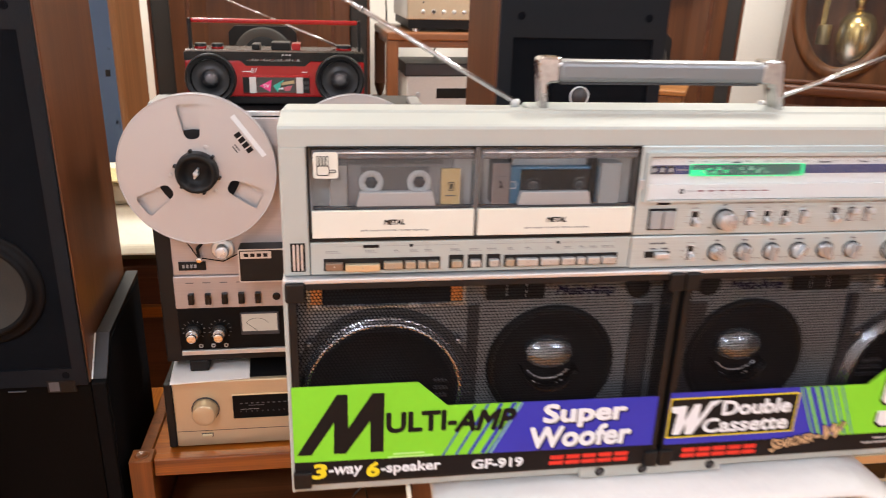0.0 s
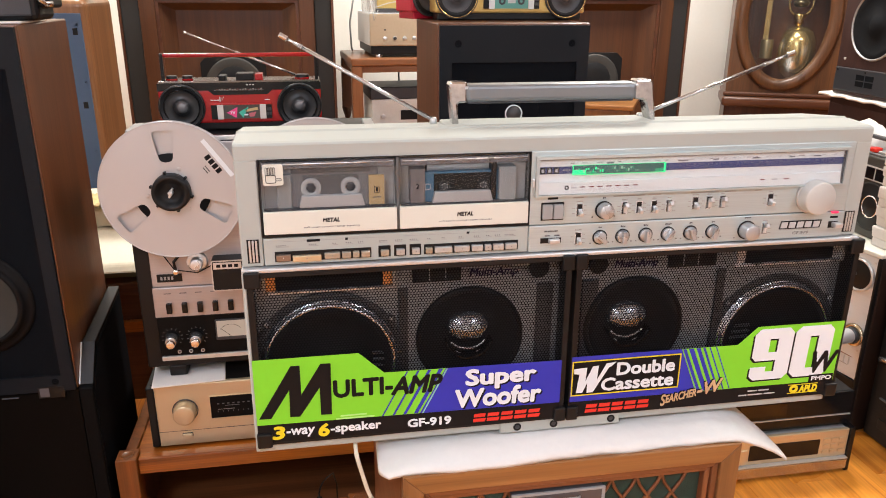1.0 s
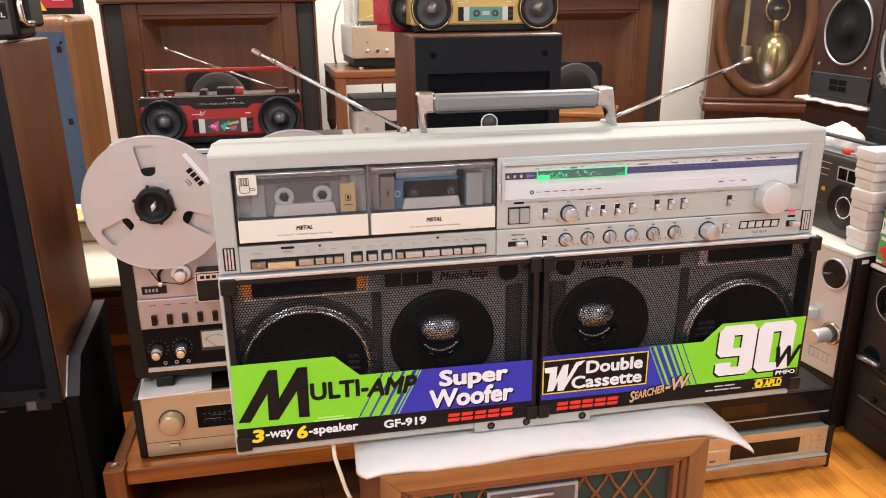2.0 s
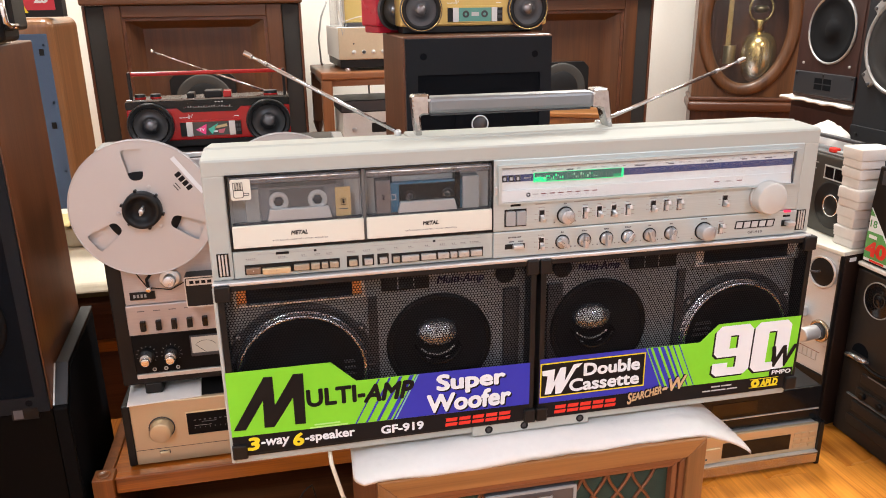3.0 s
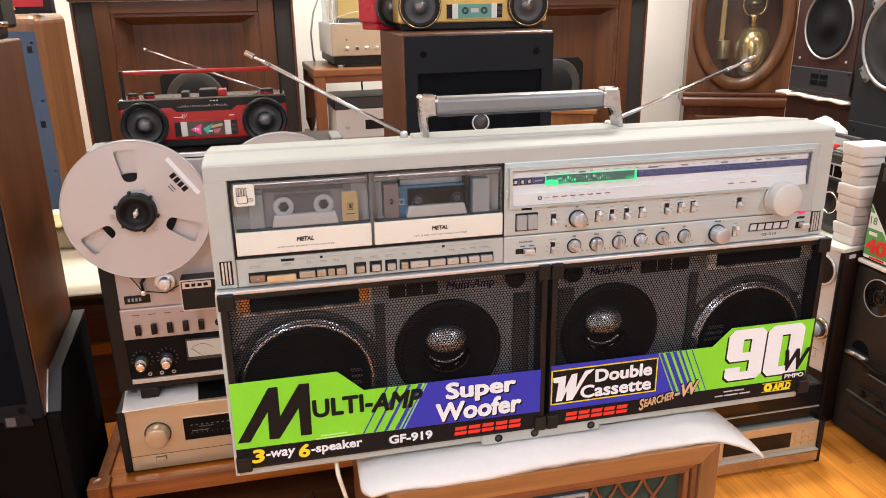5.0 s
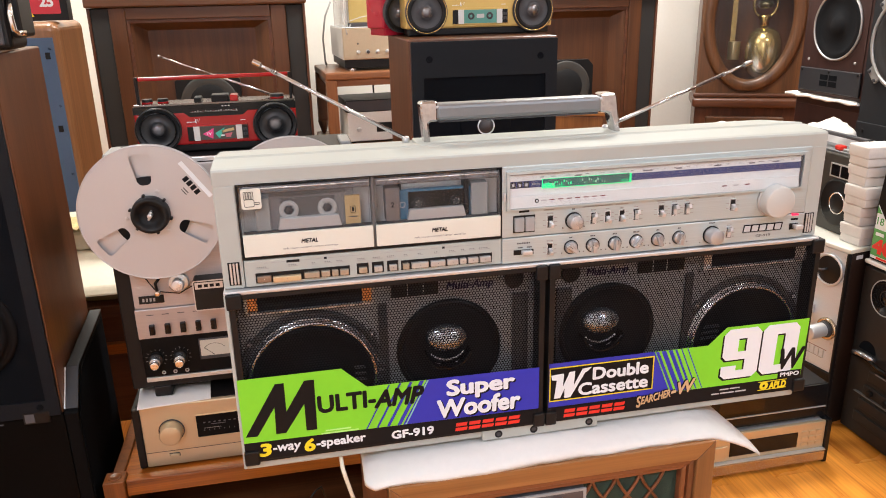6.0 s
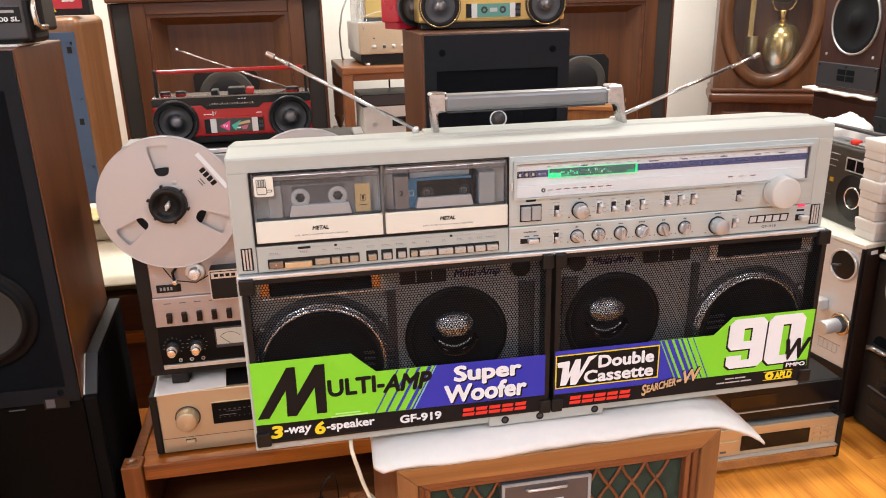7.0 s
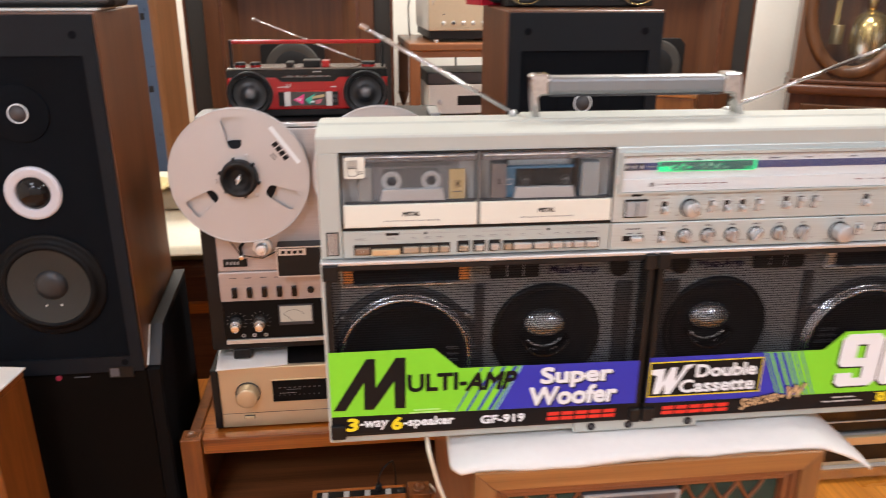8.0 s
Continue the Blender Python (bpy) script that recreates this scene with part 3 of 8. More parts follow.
for x0, x1, z0, z1, y0, mat_, nm in ((-0.3265, -0.3115, 0.2890, 0.3260, 0.002, GUIDEGREY, "guide"), (-0.3045, -0.2360, 0.2905, 0.3030, -0.0002, PLATEGREY, "pressure_plate"),
                                     (-0.1875, -0.1715, 0.2905, 0.3275, 0.001, BROWNLABEL, "guide"), (-0.0905, -0.0715, 0.2900, 0.3270, 0.001, MIDPLASTIC, "guide"),
                                     (-0.1640, -0.0970, 0.2900, 0.3020, -0.0002, PLATEGREY, "pressure_plate"), (-0.0985, -0.0930, 0.2890, 0.3330, 0.003, BLACK, "slot")):
    taper = 0.0030 if nm == "pressure_plate" else 0.0
    part(nm, prism(bmesh.new(), [(x0, z0), (x1, z0), (x1 - taper, z1), (x0 + taper, z1)], y0, 0.018, 0.0008), mat_, well)
part("guide_mark", letters("2", -0.1815, -0.1778, 0.3060, 0.3118, 0.0010, 0.0004, 0.03), INK, well)
part("guide_mark", box(bmesh.new(), -0.1840, -0.1750, 0.0005, 0.0011, 0.3150, 0.3158), GREYINK, well)
for x0, x1 in ((-0.1712, -0.1685),):
    part("slot", box(bmesh.new(), x0, x1, 0.010, 0.0178, 0.2890, 0.3340), BLACK, well)

# ---- the row of piano keys ----
strip = part("key_strip", box(bmesh.new(), -0.3440, -0.0560, -0.001, 0.016, 0.2290, 0.2590, 0.001), SILVER, boombox, "silver strip that carries the tape keys")
part("key_slot", box(bmesh.new(), -0.3330, -0.2310, -0.0016, 0.0, 0.2328, 0.2440), BLACK, strip)
part("key_slot", box(bmesh.new(), -0.1735, -0.0675, -0.0016, 0.0, 0.2328, 0.2440), BLACK, strip)
KEYIVORY = surface("ivory_key", (0.52, 0.535, 0.525), 0.26, 0.5, 0.03, 200)
KEYGOLD = surface("gold_ivory_key", (0.66, 0.57, 0.38), 0.24, 0.6, 0.03, 200)
KEYPALE = surface("pale_key", (0.44, 0.415, 0.345), 0.26, 0.6, 0.03, 200)
KEYBRONZE = surface("bronze_key", (0.27, 0.20, 0.15), 0.30, 0.6, 0.04, 200)
SPANS = [(-0.3318, -0.3160, KEYBRONZE), (-0.3150, -0.2840, KEYGOLD), (-0.2815, -0.2640, KEYPALE), (-0.2630, -0.2525, KEYPALE), (-0.2515, -0.2435, KEYPALE), (-0.2425, -0.2320, KEYPALE),
         (-0.2215, -0.2115, KEYPALE), (-0.2045, -0.1945, KEYIVORY), (-0.1875, -0.1780, KEYIVORY),
         (-0.1725, -0.1640, KEYPALE), (-0.1625, -0.1420, KEYIVORY), (-0.1405, -0.1225, KEYIVORY), (-0.1212, -0.1075, KEYIVORY), (-0.1065, -0.0980, KEYIVORY), (-0.0970, -0.0840, KEYIVORY), (-0.0830, -0.0690, KEYIVORY)]
for x0, x1, m_ in SPANS:
    if x1 - x0 < 0.0102 and -0.23 < x0 < -0.17 and x0 < -0.175:
        part("key_slot", box(bmesh.new(), x0 - 0.0018, x1 + 0.0014, -0.0016, 0.0, 0.2326, 0.2452), BLACK, strip)
    low_ = 0.0016 if m_ is KEYGOLD else 0.0
    ky = part("key", prism(bmesh.new(), [(x0 + 0.0004, 0.2344 - low_), (x1 - 0.0004, 0.2344 - low_), (x1 - 0.0004, 0.2412 - low_), (x0 + 0.0004, 0.2412 - low_)], -0.0058, 0.004, 0.0009), m_, strip)
    part("key_mark", box(bmesh.new(), (x0 + x1) / 2 - 0.0005, (x0 + x1) / 2 + 0.0005, -0.0061, -0.0057, 0.2378 - low_, 0.2386 - low_), WHITE if m_ is KEYBRONZE else GREYINK, ky)
# printed rules and marks above the keys
for x0, x1 in ((-0.323, -0.216), (-0.196, -0.070)):
    part("printed_rule", box(bmesh.new(), x0, x1, -0.0013, -0.0009, 0.2548, 0.2551), PALEINK, strip)
MARKINK = surface("mid_grey_print", (0.20, 0.20, 0.20), 0.5, 0.0, 0.1, 200)
for x0, w in ((-0.331, 0.013), (-0.297, 0.010), (-0.272, 0.006), (-0.258, 0.008), (-0.245, 0.007), (-0.222, 0.009), (-0.205, 0.011), (-0.189, 0.010), (-0.170, 0.005), (-0.154, 0.006), (-0.135, 0.006), (-0.118, 0.008), (-0.104, 0.006), (-0.094, 0.007), (-0.083, 0.013)):
    part("printed_mark", box(bmesh.new(), x0, x0 + w, -0.0013, -0.0009, 0.2487, 0.2493), PALEINK, strip)
    for k in range(int(w / 0.0022)):
        part("printed_mark", box(bmesh.new(), x0 + 0.0022 * k, x0 + 0.0022 * k + 0.0012, -0.0013, -0.0009, 0.2500, 0.2511), MARKINK, strip)
part("printed_mark", box(bmesh.new(), -0.299, -0.285, -0.0014, -0.0009, 0.2535, 0.2562), INK, strip)
for x in (-0.2585, -0.126):
    part("printed_mark", box(bmesh.new(), x, x + 0.003, -0.0014, -0.0009, 0.2538, 0.2562), INK, strip)

# ---- the tuner and control panel ----
panel = part("control_panel", box(bmesh.new(), -0.0555, 0.3350, -0.0015, 0.014, 0.2600, 0.3430, 0.001), PANEL, boombox, "brushed silver tuner panel")
lower = part("lower_panel", box(bmesh.new(), -0.0555, 0.3350, -0.0025, 0.014, 0.2285, 0.2592, 0.001), PANEL, boombox, "brushed silver row of rotary controls")
tuner = part("tuner_dial", box(bmesh.new(), -0.0490, 0.3225, -0.0018, 0.0, 0.2945, 0.3345), DIALWHITE, panel, "white tuner scale with a blue band")
part("dial_frame", frame_ring(bmesh.new(), [(-0.0510, 0.2925), (0.3270, 0.2925), (0.3270, 0.3375), (-0.0510, 0.3375)], [(-0.0475, 0.2945), (0.3225, 0.2945), (0.3225, 0.3345), (-0.0475, 0.3345)], -0.0060, 0.0), PANEL, tuner)
part("dial_band", box(bmesh.new(), -0.0475, 0.3225, -0.0022, -0.0016, 0.3175, 0.3255), DIALBLUE, tuner, "dark blue scale band")
part("lit_scale", box(bmesh.new(), -0.0085, 0.0995, -0.0027, -0.0020, 0.3165, 0.3262), GLOWDIM, tuner, "green-lit window of the scale")
part("lit_glow", box(bmesh.new(), -0.0085, 0.0060, -0.0028, -0.0024, 0.3165, 0.3212), GLOWGREEN, tuner)
part("lit_glow", box(bmesh.new(), 0.0060, 0.0180, -0.0028, -0.0024, 0.3165, 0.3190), GLOWMID, tuner)
part("lit_glow", box(bmesh.new(), 0.0870, 0.0975, -0.0028, -0.0024, 0.3165, 0.3200), GLOWMID, tuner)
part("lit_rim", frame_ring(bmesh.new(), [(-0.0093, 0.3157), (0.0995, 0.3157), (0.0995, 0.3266), (-0.0093, 0.3266)], [(-0.0083, 0.3162), (0.0970, 0.3162), (0.0970, 0.3263), (-0.0083, 0.3263)], -0.0032, -0.0024), GLOWGREEN, tuner)
rnd = random.Random(4)
for k0 in (-0.0050, 0.0360):
    for k in range(12):
        x = k0 + 0.0027 * k
        z = 0.3184 if (k // 2) % 2 else 0.3212
        part("lit_mark", box(bmesh.new(), x, x + rnd.uniform(0.0007, 0.0017), -0.0031, -0.0027, z, z + rnd.uniform(0.0012, 0.0034)), (GLOWGREEN if k % 3 else GLOWPALE) if k0 < 0 else (GLOWPALE if k % 3 else GLOWMID), tuner)
for k in range(3):
    dsq = part("dial_square", box(bmesh.new(), -0.0462 + 0.0078 * k, -0.0402 + 0.0078 * k, -0.0028, -0.0021, 0.3178, 0.3250), BLACK, tuner)
    part("dial_letter", box(bmesh.new(), -0.0446 + 0.0078 * k, -0.0418 + 0.0078 * k, -0.0031, -0.0027, 0.3196, 0.3230), PALEPLASTIC, dsq)
for k in range(5):
    part("dial_letter", box(bmesh.new(), -0.0205 + 0.0018 * k, -0.0195 + 0.0018 * k, -0.0026, -0.0021, 0.3206, 0.3222), PALEPLASTIC if k == 0 else PALEINK, tuner)
SCALEINK = surface("dim_scale_print", (0.11, 0.12, 0.20), 0.5)
for k in range(72):
    x = 0.104 + 0.0030 * k
    part("scale_tick", box(bmesh.new(), x, x + 0.0006, -0.0025, -0.0021, 0.3186, 0.3196 + 0.0012 * (k % 5 == 0)), SCALEINK, tuner)
for k in range(24):
    x = 0.106 + 0.0089 * k
    part("scale_digit", box(bmesh.new(), x, x + rnd.uniform(0.0016, 0.0034), -0.0025, -0.0021, 0.3222, 0.3238), SCALEINK, tuner)
for k in range(24):
    x = -0.010 + 0.0137 * k + rnd.uniform(-0.002, 0.002)
    w = rnd.uniform(0.0025, 0.0070)
    part("scale_print", box(bmesh.new(), x, x + w, -0.0022, -0.0017, 0.3283, 0.3295), PALEPLASTIC if k % 4 else PALEINK, tuner)
    part("scale_print", box(bmesh.new(), x + 0.004, x + 0.004 + w, -0.0022, -0.0017, 0.3126, 0.3136), FAINT, tuner)
for x, w in ((0.030, 0.008), (0.114, 0.012), (0.156, 0.007), (0.205, 0.009), (0.251, 0.007), (0.282, 0.009)):
    part("scale_print", box(bmesh.new(), x, x + w, -0.0023, -0.0017, 0.3272, 0.3286), GREYINK, tuner)
# sloping white shelf along the dial's foot; dark strips as shade at end and head
shelf = part("dial_shelf", prism(bmesh.new(), [(-0.0474, 0.2946), (0.3205, 0.2946), (0.3185, 0.3085), (-0.0474, 0.3085)], -0.0043, -0.0018, 0.0004), DIALWHITE, tuner, "white shelf with level lamps")
part("end_shade", box(bmesh.new(), 0.3208, 0.3224, -0.0044, -0.0018, 0.2946, 0.3344), DARK, tuner)
part("head_shade", box(bmesh.new(), -0.0474, 0.3207, -0.0044, -0.0018, 0.3330, 0.3344), PALEINK, tuner)
for k in range(7):
    part("level_lamp", box(bmesh.new(), -0.0005 + 0.0103 * k, 0.0058 + 0.0103 * k, -0.0045, -0.0042, 0.3018, 0.3030), REDDARK, shelf)
    part("lamp_print", box(bmesh.new(), 0.0020 + 0.0103 * k, 0.0032 + 0.0103 * k, -0.0045, -0.0042, 0.2994, 0.3004), PALEPLASTIC, shelf)
part("shelf_line", frame_ring(bmesh.new(), rounded(-0.0250, 0.1150, 0.2985, 0.3055, 0.0012, 3), rounded(-0.0247, 0.1147, 0.2988, 0.3052, 0.0010, 3), -0.0045, -0.0042), FAINT, shelf)
for k in range(3):
    part("level_lamp", box(bmesh.new(), 0.2160 + 0.0150 * k, 0.2228 + 0.0150 * k, -0.0045, -0.0042, 0.3020, 0.3033), REDDARK if k != 1 else PALEINK, shelf)
part("dial_mark", ring(bmesh.new(), (-0.0155, -0.0042, 0.3022), 0.0012, 0.0025, 0.0004, segs=16, ease=0.0001), INK, shelf)
part("dial_print", box(bmesh.new(), -0.0105, -0.0040, -0.0045, -0.0042, 0.3012, 0.3030), PALEPLASTIC, shelf)
part("dial_cover", box(bmesh.new(), -0.0475, 0.3225, -0.0054, -0.0046, 0.2945, 0.3345), CLEARP, tuner, "clear plastic dial cover").visible_shadow = False
part("pilot_lever", box(bmesh.new(), -0.0545, -0.0515, -0.0045, 0.0, 0.3040, 0.3130, 0.0006), ALU, panel)

# two square push buttons
part("button_slot", box(bmesh.new(), -0.0425, -0.0165, -0.0021, -0.001, 0.2650, 0.2855), BLACK, panel)
for x in (-0.0412, -0.0288):
    part("push_button", box(bmesh.new(), x, x + 0.0110, -0.0060, 0.0, 0.2670, 0.2835, 0.0008), MIDPLASTIC, panel)
part("button_print", box(bmesh.new(), -0.0355, -0.0235, -0.0019, -0.0014, 0.2888, 0.2912), INK, panel)


def caption(x, z, n, on, material=None, size=0.0015):
    """A short line of print too small to read: n plain blocks."""
    y0 = -0.0019 if on is panel else -0.0029
    bm = bmesh.new()
    for k in range(n):
        a = x + (k - n / 2) * size * 1.32
        box(bm, a, a + size, y0, -0.001, z + 0.0002 * (k % 2), z + size * 1.15 - 0.0002 * (k % 3))
    return part("print_line", bm, material or GREYINK, on)


def slide(x, z, up, on, h=0.0132):
    """A small slide switch: dark slot, metal lever."""
    part("switch_slot", box(bmesh.new(), x - 0.0030, x + 0.0030, -0.0019 if on is panel else -0.0030, 0.0, z - h / 2, z + h / 2), BLACK, on)
    lv = part("switch_lever", turned(box(bmesh.new(), -0.0021, 0.0021, -0.0100, 0.0, -0.0024, 0.0024, 0.0008), pose(x + 0.0004, 0, z + (0.0022 if up else -0.0020), -16 if up else 10)), ALU, on)
    part("lever_base", box(bmesh.new(), x - 0.0017, x + 0.0027, -0.0042, 0.0, z - (0.0058 if up else 0.0062), z + (0.0050 if up else 0.0012), 0.0006), ALU, lv)
    caption(x, z + h / 2 + 0.0026, 3 + int(x * 1000) % 3, on, PALEINK, 0.0012)
    part("switch_rim", frame_ring(bmesh.new(), [(x - 0.0035, z - h / 2 - 0.0007), (x + 0.0035, z - h / 2 - 0.0007), (x + 0.0035, z + h / 2 + 0.0007), (x - 0.0035, z + h / 2 + 0.0007)], [(x - 0.0030, z - h / 2), (x + 0.0030, z - h / 2), (x + 0.0030, z + h / 2), (x - 0.0030, z + h / 2)], -0.0024 if on is panel else -0.0034, -0.001), RINGMETAL, on)
    for k in range(3):
        caption(x + 0.0068, z - 0.0060 + 0.0050 * k, 3, on, PALEINK, 0.0009)
    for k in range(2):
        caption(x - 0.0066, z - 0.0045 + 0.0060 * k, 3, on, PALEINK, 0.0009)


for x, up in ((0.0020, 0), (0.0550, 1), (0.0725, 0), (0.0905, 0), (0.1085, 1), (0.1405, 0), (0.1575, 1), (0.1740, 1), (0.2345, 0)):
    slide(x, 0.2755 + (0.002 if x > 0.12 else 0), up, panel)
slide(0.0020, 0.2425, 0, lower, 0.0135)
slide(0.2320, 0.2430, 1, lower, 0.0120)
part("switch_slot", box(bmesh.new(), -0.0420, -0.0180, -0.0030, 0.0, 0.2385, 0.2445), BLACK, lower)
part("switch_lever", box(bmesh.new(), -0.0330, -0.0205, -0.0085, 0.0, 0.2392, 0.2440, 0.0008), ALU, lower)
caption(-0.0300, 0.2515, 8, lower)
for x in (-0.037, -0.026):
    part("switch_print", box(bmesh.new(), x, x + 0.006, -0.0029, -0.001, 0.2465, 0.2478), GREYINK, lower)


def dial_knob(x, z, r, h, on, turn=0.0, fin=True):
    k = part("rotary_knob", knob(bmesh.new(), (x, -0.001, z), r, h, segs=36, edge=0.0012, r2=r * 0.94), KNOBMETAL, on, "round aluminium knob")
    part("knob_skirt", ring(bmesh.new(), (x, -0.0012, z), r * 0.99, r * 1.13, 0.0028, segs=36, ease=0.0004), BLACK, k)
    if fin:
        part("grip", box(bmesh.new(), -r * 0.33, r * 0.33, -h - 0.0070, -h + 0.001, -r * 0.93, r * 0.93, 0.0007, m=pose(x, 0, z, 0, turn, 0)), KNOBMETAL, k)
        part("grip_line", box(bmesh.new(), -0.0003, 0.0003, -h - 0.0072, -h - 0.0068, r * 0.1, r * 0.9, m=pose(x, 0, z, 0, turn, 0)), GREYINK, k)
    for s in (-1, 1):
        part("knob_print", box(bmesh.new(), x + s * r * 1.45 - 0.0007, x + s * r * 1.45 + 0.0007, -0.0029, -0.001, z - r * 0.95, z - r * 0.95 + 0.0012), GREYINK, on)
    caption(x, z + r * 1.42, 2 + int(x * 1000) % 3, on, GREYINK)
    return k


dial_knob(0.0305, 0.2745, 0.0090, 0.0130, panel, fin=False)
for x, turn in ((0.0278, -50), (0.0550, 0), (0.0828, 0), (0.1102, 35), (0.1380, -20), (0.1657, 5)):
    dial_knob(x, 0.2425, 0.0076, 0.0055, lower, turn)
dial_knob(0.2090, 0.2420, 0.0100, 0.0165, lower, fin=False)
tun = part("tuning_knob", knob(bmesh.new(), (0.2885, -0.0015, 0.2800), 0.0200, 0.0170, segs=48, edge=0.0018, r2=0.0195), TUNEKNOB, panel, "large pale tuning knob")
part("knob_skirt", ring(bmesh.new(), (0.2885, -0.0017, 0.2800), 0.0197, 0.0212, 0.0030, segs=48, ease=0.0005), ALU, tun)
part("power_lamp", box(bmesh.new(), 0.3170, 0.3260, -0.0042, -0.001, 0.2575, 0.2598, 0.0005), GLOWRED, lower, "small red lit lamp")
part("power_print", box(bmesh.new(), 0.3165, 0.3265, -0.0029, -0.001, 0.2515, 0.2540), INK, lower)
part("power_slot", box(bmesh.new(), 0.3155, 0.3275, -0.0030, 0.0, 0.2395, 0.2475), BLACK, lower)
part("power_switch", box(bmesh.new(), 0.3195, 0.3300, -0.0110, 0.0, 0.2410, 0.2465, 0.001), ALU, lower)
# maker's plate: five plain pale blocks on a dark plate
mk = part("maker_plate", prism(bmesh.new(), [(0.2510, 0.2408), (0.3042, 0.2408), (0.3058, 0.2504), (0.2526, 0.2504)], -0.0032, -0.002), INK, lower, "dark maker's plate with pale blocks")
for k in range(5):
    q = 0.2524 + 0.0105 * k
    for z0, z1 in ((0.2420, 0.2492),):
        part("maker_block", prism(bmesh.new(), [(q, z0), (q + 0.0080, z0), (q + 0.0090, z1), (q + 0.0010, z1)], -0.0038, -0.0031), PALEPLASTIC, mk)
part("model_print", letters("GF-919", 0.2700, 0.2900, 0.2335, 0.2368, -0.0025, 0.0003), GREYINK, lower)
part("small_print", box(bmesh.new(), 0.2520, 0.3040, -0.0029, -0.002, 0.2398, 0.2404), PALEINK, lower)
for x0, w in ((-0.006, 0.012), (0.041, 0.006), (0.046, 0.018), (0.062, 0.016), (0.082, 0.016), (0.134, 0.034), (0.176, 0.014), (0.214, 0.008)):
    part("panel_print", box(bmesh.new(), x0, x0 + w, -0.0019, -0.0014, 0.2890, 0.2902), PALEINK, panel)

# ---- grilles: a grey baffle, drivers, a perforated sheet in a black frame ----
for side in (-1, 1):
    x_in, x_out = (-0.0040, -0.3643) if side < 0 else (0.0020, 0.3625)
    lo, hi = min(x_in, x_out), max(x_in, x_out)
    mid = (lo + hi) / 2
    speaker = part("speaker_baffle", box(bmesh.new(), lo + 0.004, hi - 0.004, 0.0165, 0.0185, 0.0135, 0.2225), BAFFLE, boombox, "grey loudspeaker baffle behind the grille")
    sx = side
    wx, wz, mx, mz = -0.280 if side < 0 else 0.2755, 0.1015 if side < 0 else 0.0900, -0.117 if side < 0 else 0.086, 0.121
    # woofer: chrome rim, dished black cone
    part("woofer_flange", ring(bmesh.new(), (wx, 0.0165, wz), 0.0786, 0.0868, 0.0030, segs=64, ease=0.0012), DARK, speaker, "dark flange")
    part("woofer_rim", lathe(bmesh.new(), [(0.0700, 0.0), (0.0700, 0.0085), (0.0712, 0.0103), (0.0730, 0.0108), (0.0752, 0.0094), (0.0758, 0.0060), (0.0768, 0.0050), (0.0778, 0.0046), (0.0784, 0.0030), (0.0784, 0.0), (0.0700, 0.0)], (wx, 0.0165, wz), "-y", 64), WOOFRING, speaker, "chrome ring round the woofer")
    part("woofer_cone", lathe(bmesh.new(), [(0.0700, 0.0070), (0.0692, 0.0096), (0.0640, 0.0098), (0.0590, 0.0040), (0.0200, 0.0006), (0.0160, 0.0050), (0.0, 0.0085)], (wx, 0.0160, wz), "-y", 48), CONE, speaker, "black paper cone")
    for a in (36, 142):
        lug = part("rim_lug", box(bmesh.new(), -0.0050, 0.0050, 0.0110, 0.0165, 0.0835, 0.0905, 0.0015, m=pose(wx, 0, wz, 0, 90 - a, 0)), DARK, speaker)
        part("rim_screw", knob(bmesh.new(), (wx + 0.0872 * math.cos(radians(a)), 0.011, wz + 0.0872 * math.sin(radians(a))), 0.0026, 0.002, segs=12, edge=0.0005), RINGMETAL, lug)
    bx_ = -0.232 if side < 0 else 0.205
    for k in range(3):
        part("baffle_brace", box(bmesh.new(), bx_, bx_ + 0.036, 0.0090, 0.0165, 0.094 + 0.008 * k, 0.097 + 0.008 * k, 0.0008), DARK, speaker)
    # midrange: wide black dish with a shiny dome
    part("mid_rim", ring(bmesh.new(), (mx, 0.0165, mz), 0.0560, 0.0640, 0.0055, segs=56, ease=0.002), BLACK, speaker)
    part("mid_cone", lathe(bmesh.new(), [(0.0575, 0.004), (0.0530, 0.0060), (0.0480, 0.0030), (0.0200, 0.0003), (0.0, 0.0003)], (mx, 0.0160, mz), "-y", 48), CONE, speaker, "black midrange cone")
    # dome tilted and flattened so that it mirrors the ceiling, not the floor
    part("mid_dome", lathe(bmesh.new(), [(0.0255, -0.0060), (0.0250, 0.0060), (0.0215, 0.0105), (0.0125, 0.0140), (0.0, 0.0152)], (0, 0, 0), "-y", 40), DOME, speaker, "shiny silver dome").matrix_basis = pose(mx - (0.003 if side < 0 else 0.010), 0.0160, mz + 0.0155, -22) @ Matrix.Diagonal((1, 1, 0.68, 1))
    dcx, dcz = mx - (0.003 if side < 0 else 0.010), mz + 0.008
    # lip added to block the floor's reflection in the dome
    lip = [(dcx + r * math.cos(radians(a)), dcz + r * math.sin(radians(a))) for r, span in ((0.0285, range(195, 346, 10)), (0.0268, range(345, 194, -10))) for a in span]
    part("dome_lip", prism(bmesh.new(), lip, -0.0015, 0.016), BLACKGLOSS, speaker)
    # bright curved rods stand in for glints below the dome
    for r, drop, span in ((0.0262, 0.0015, 50), (0.0230, 0.0125, 40)):
        part("dome_glint", tube(bmesh.new(), [(dcx + r * math.sin(radians(a)), 0.0095, mz + 0.0155 - drop - r * math.cos(radians(a))) for a in range(-span, span + 1, 10)], 0.0010, 6), RINGMETAL, speaker, "thin rod standing in for a bright glint under the dome")
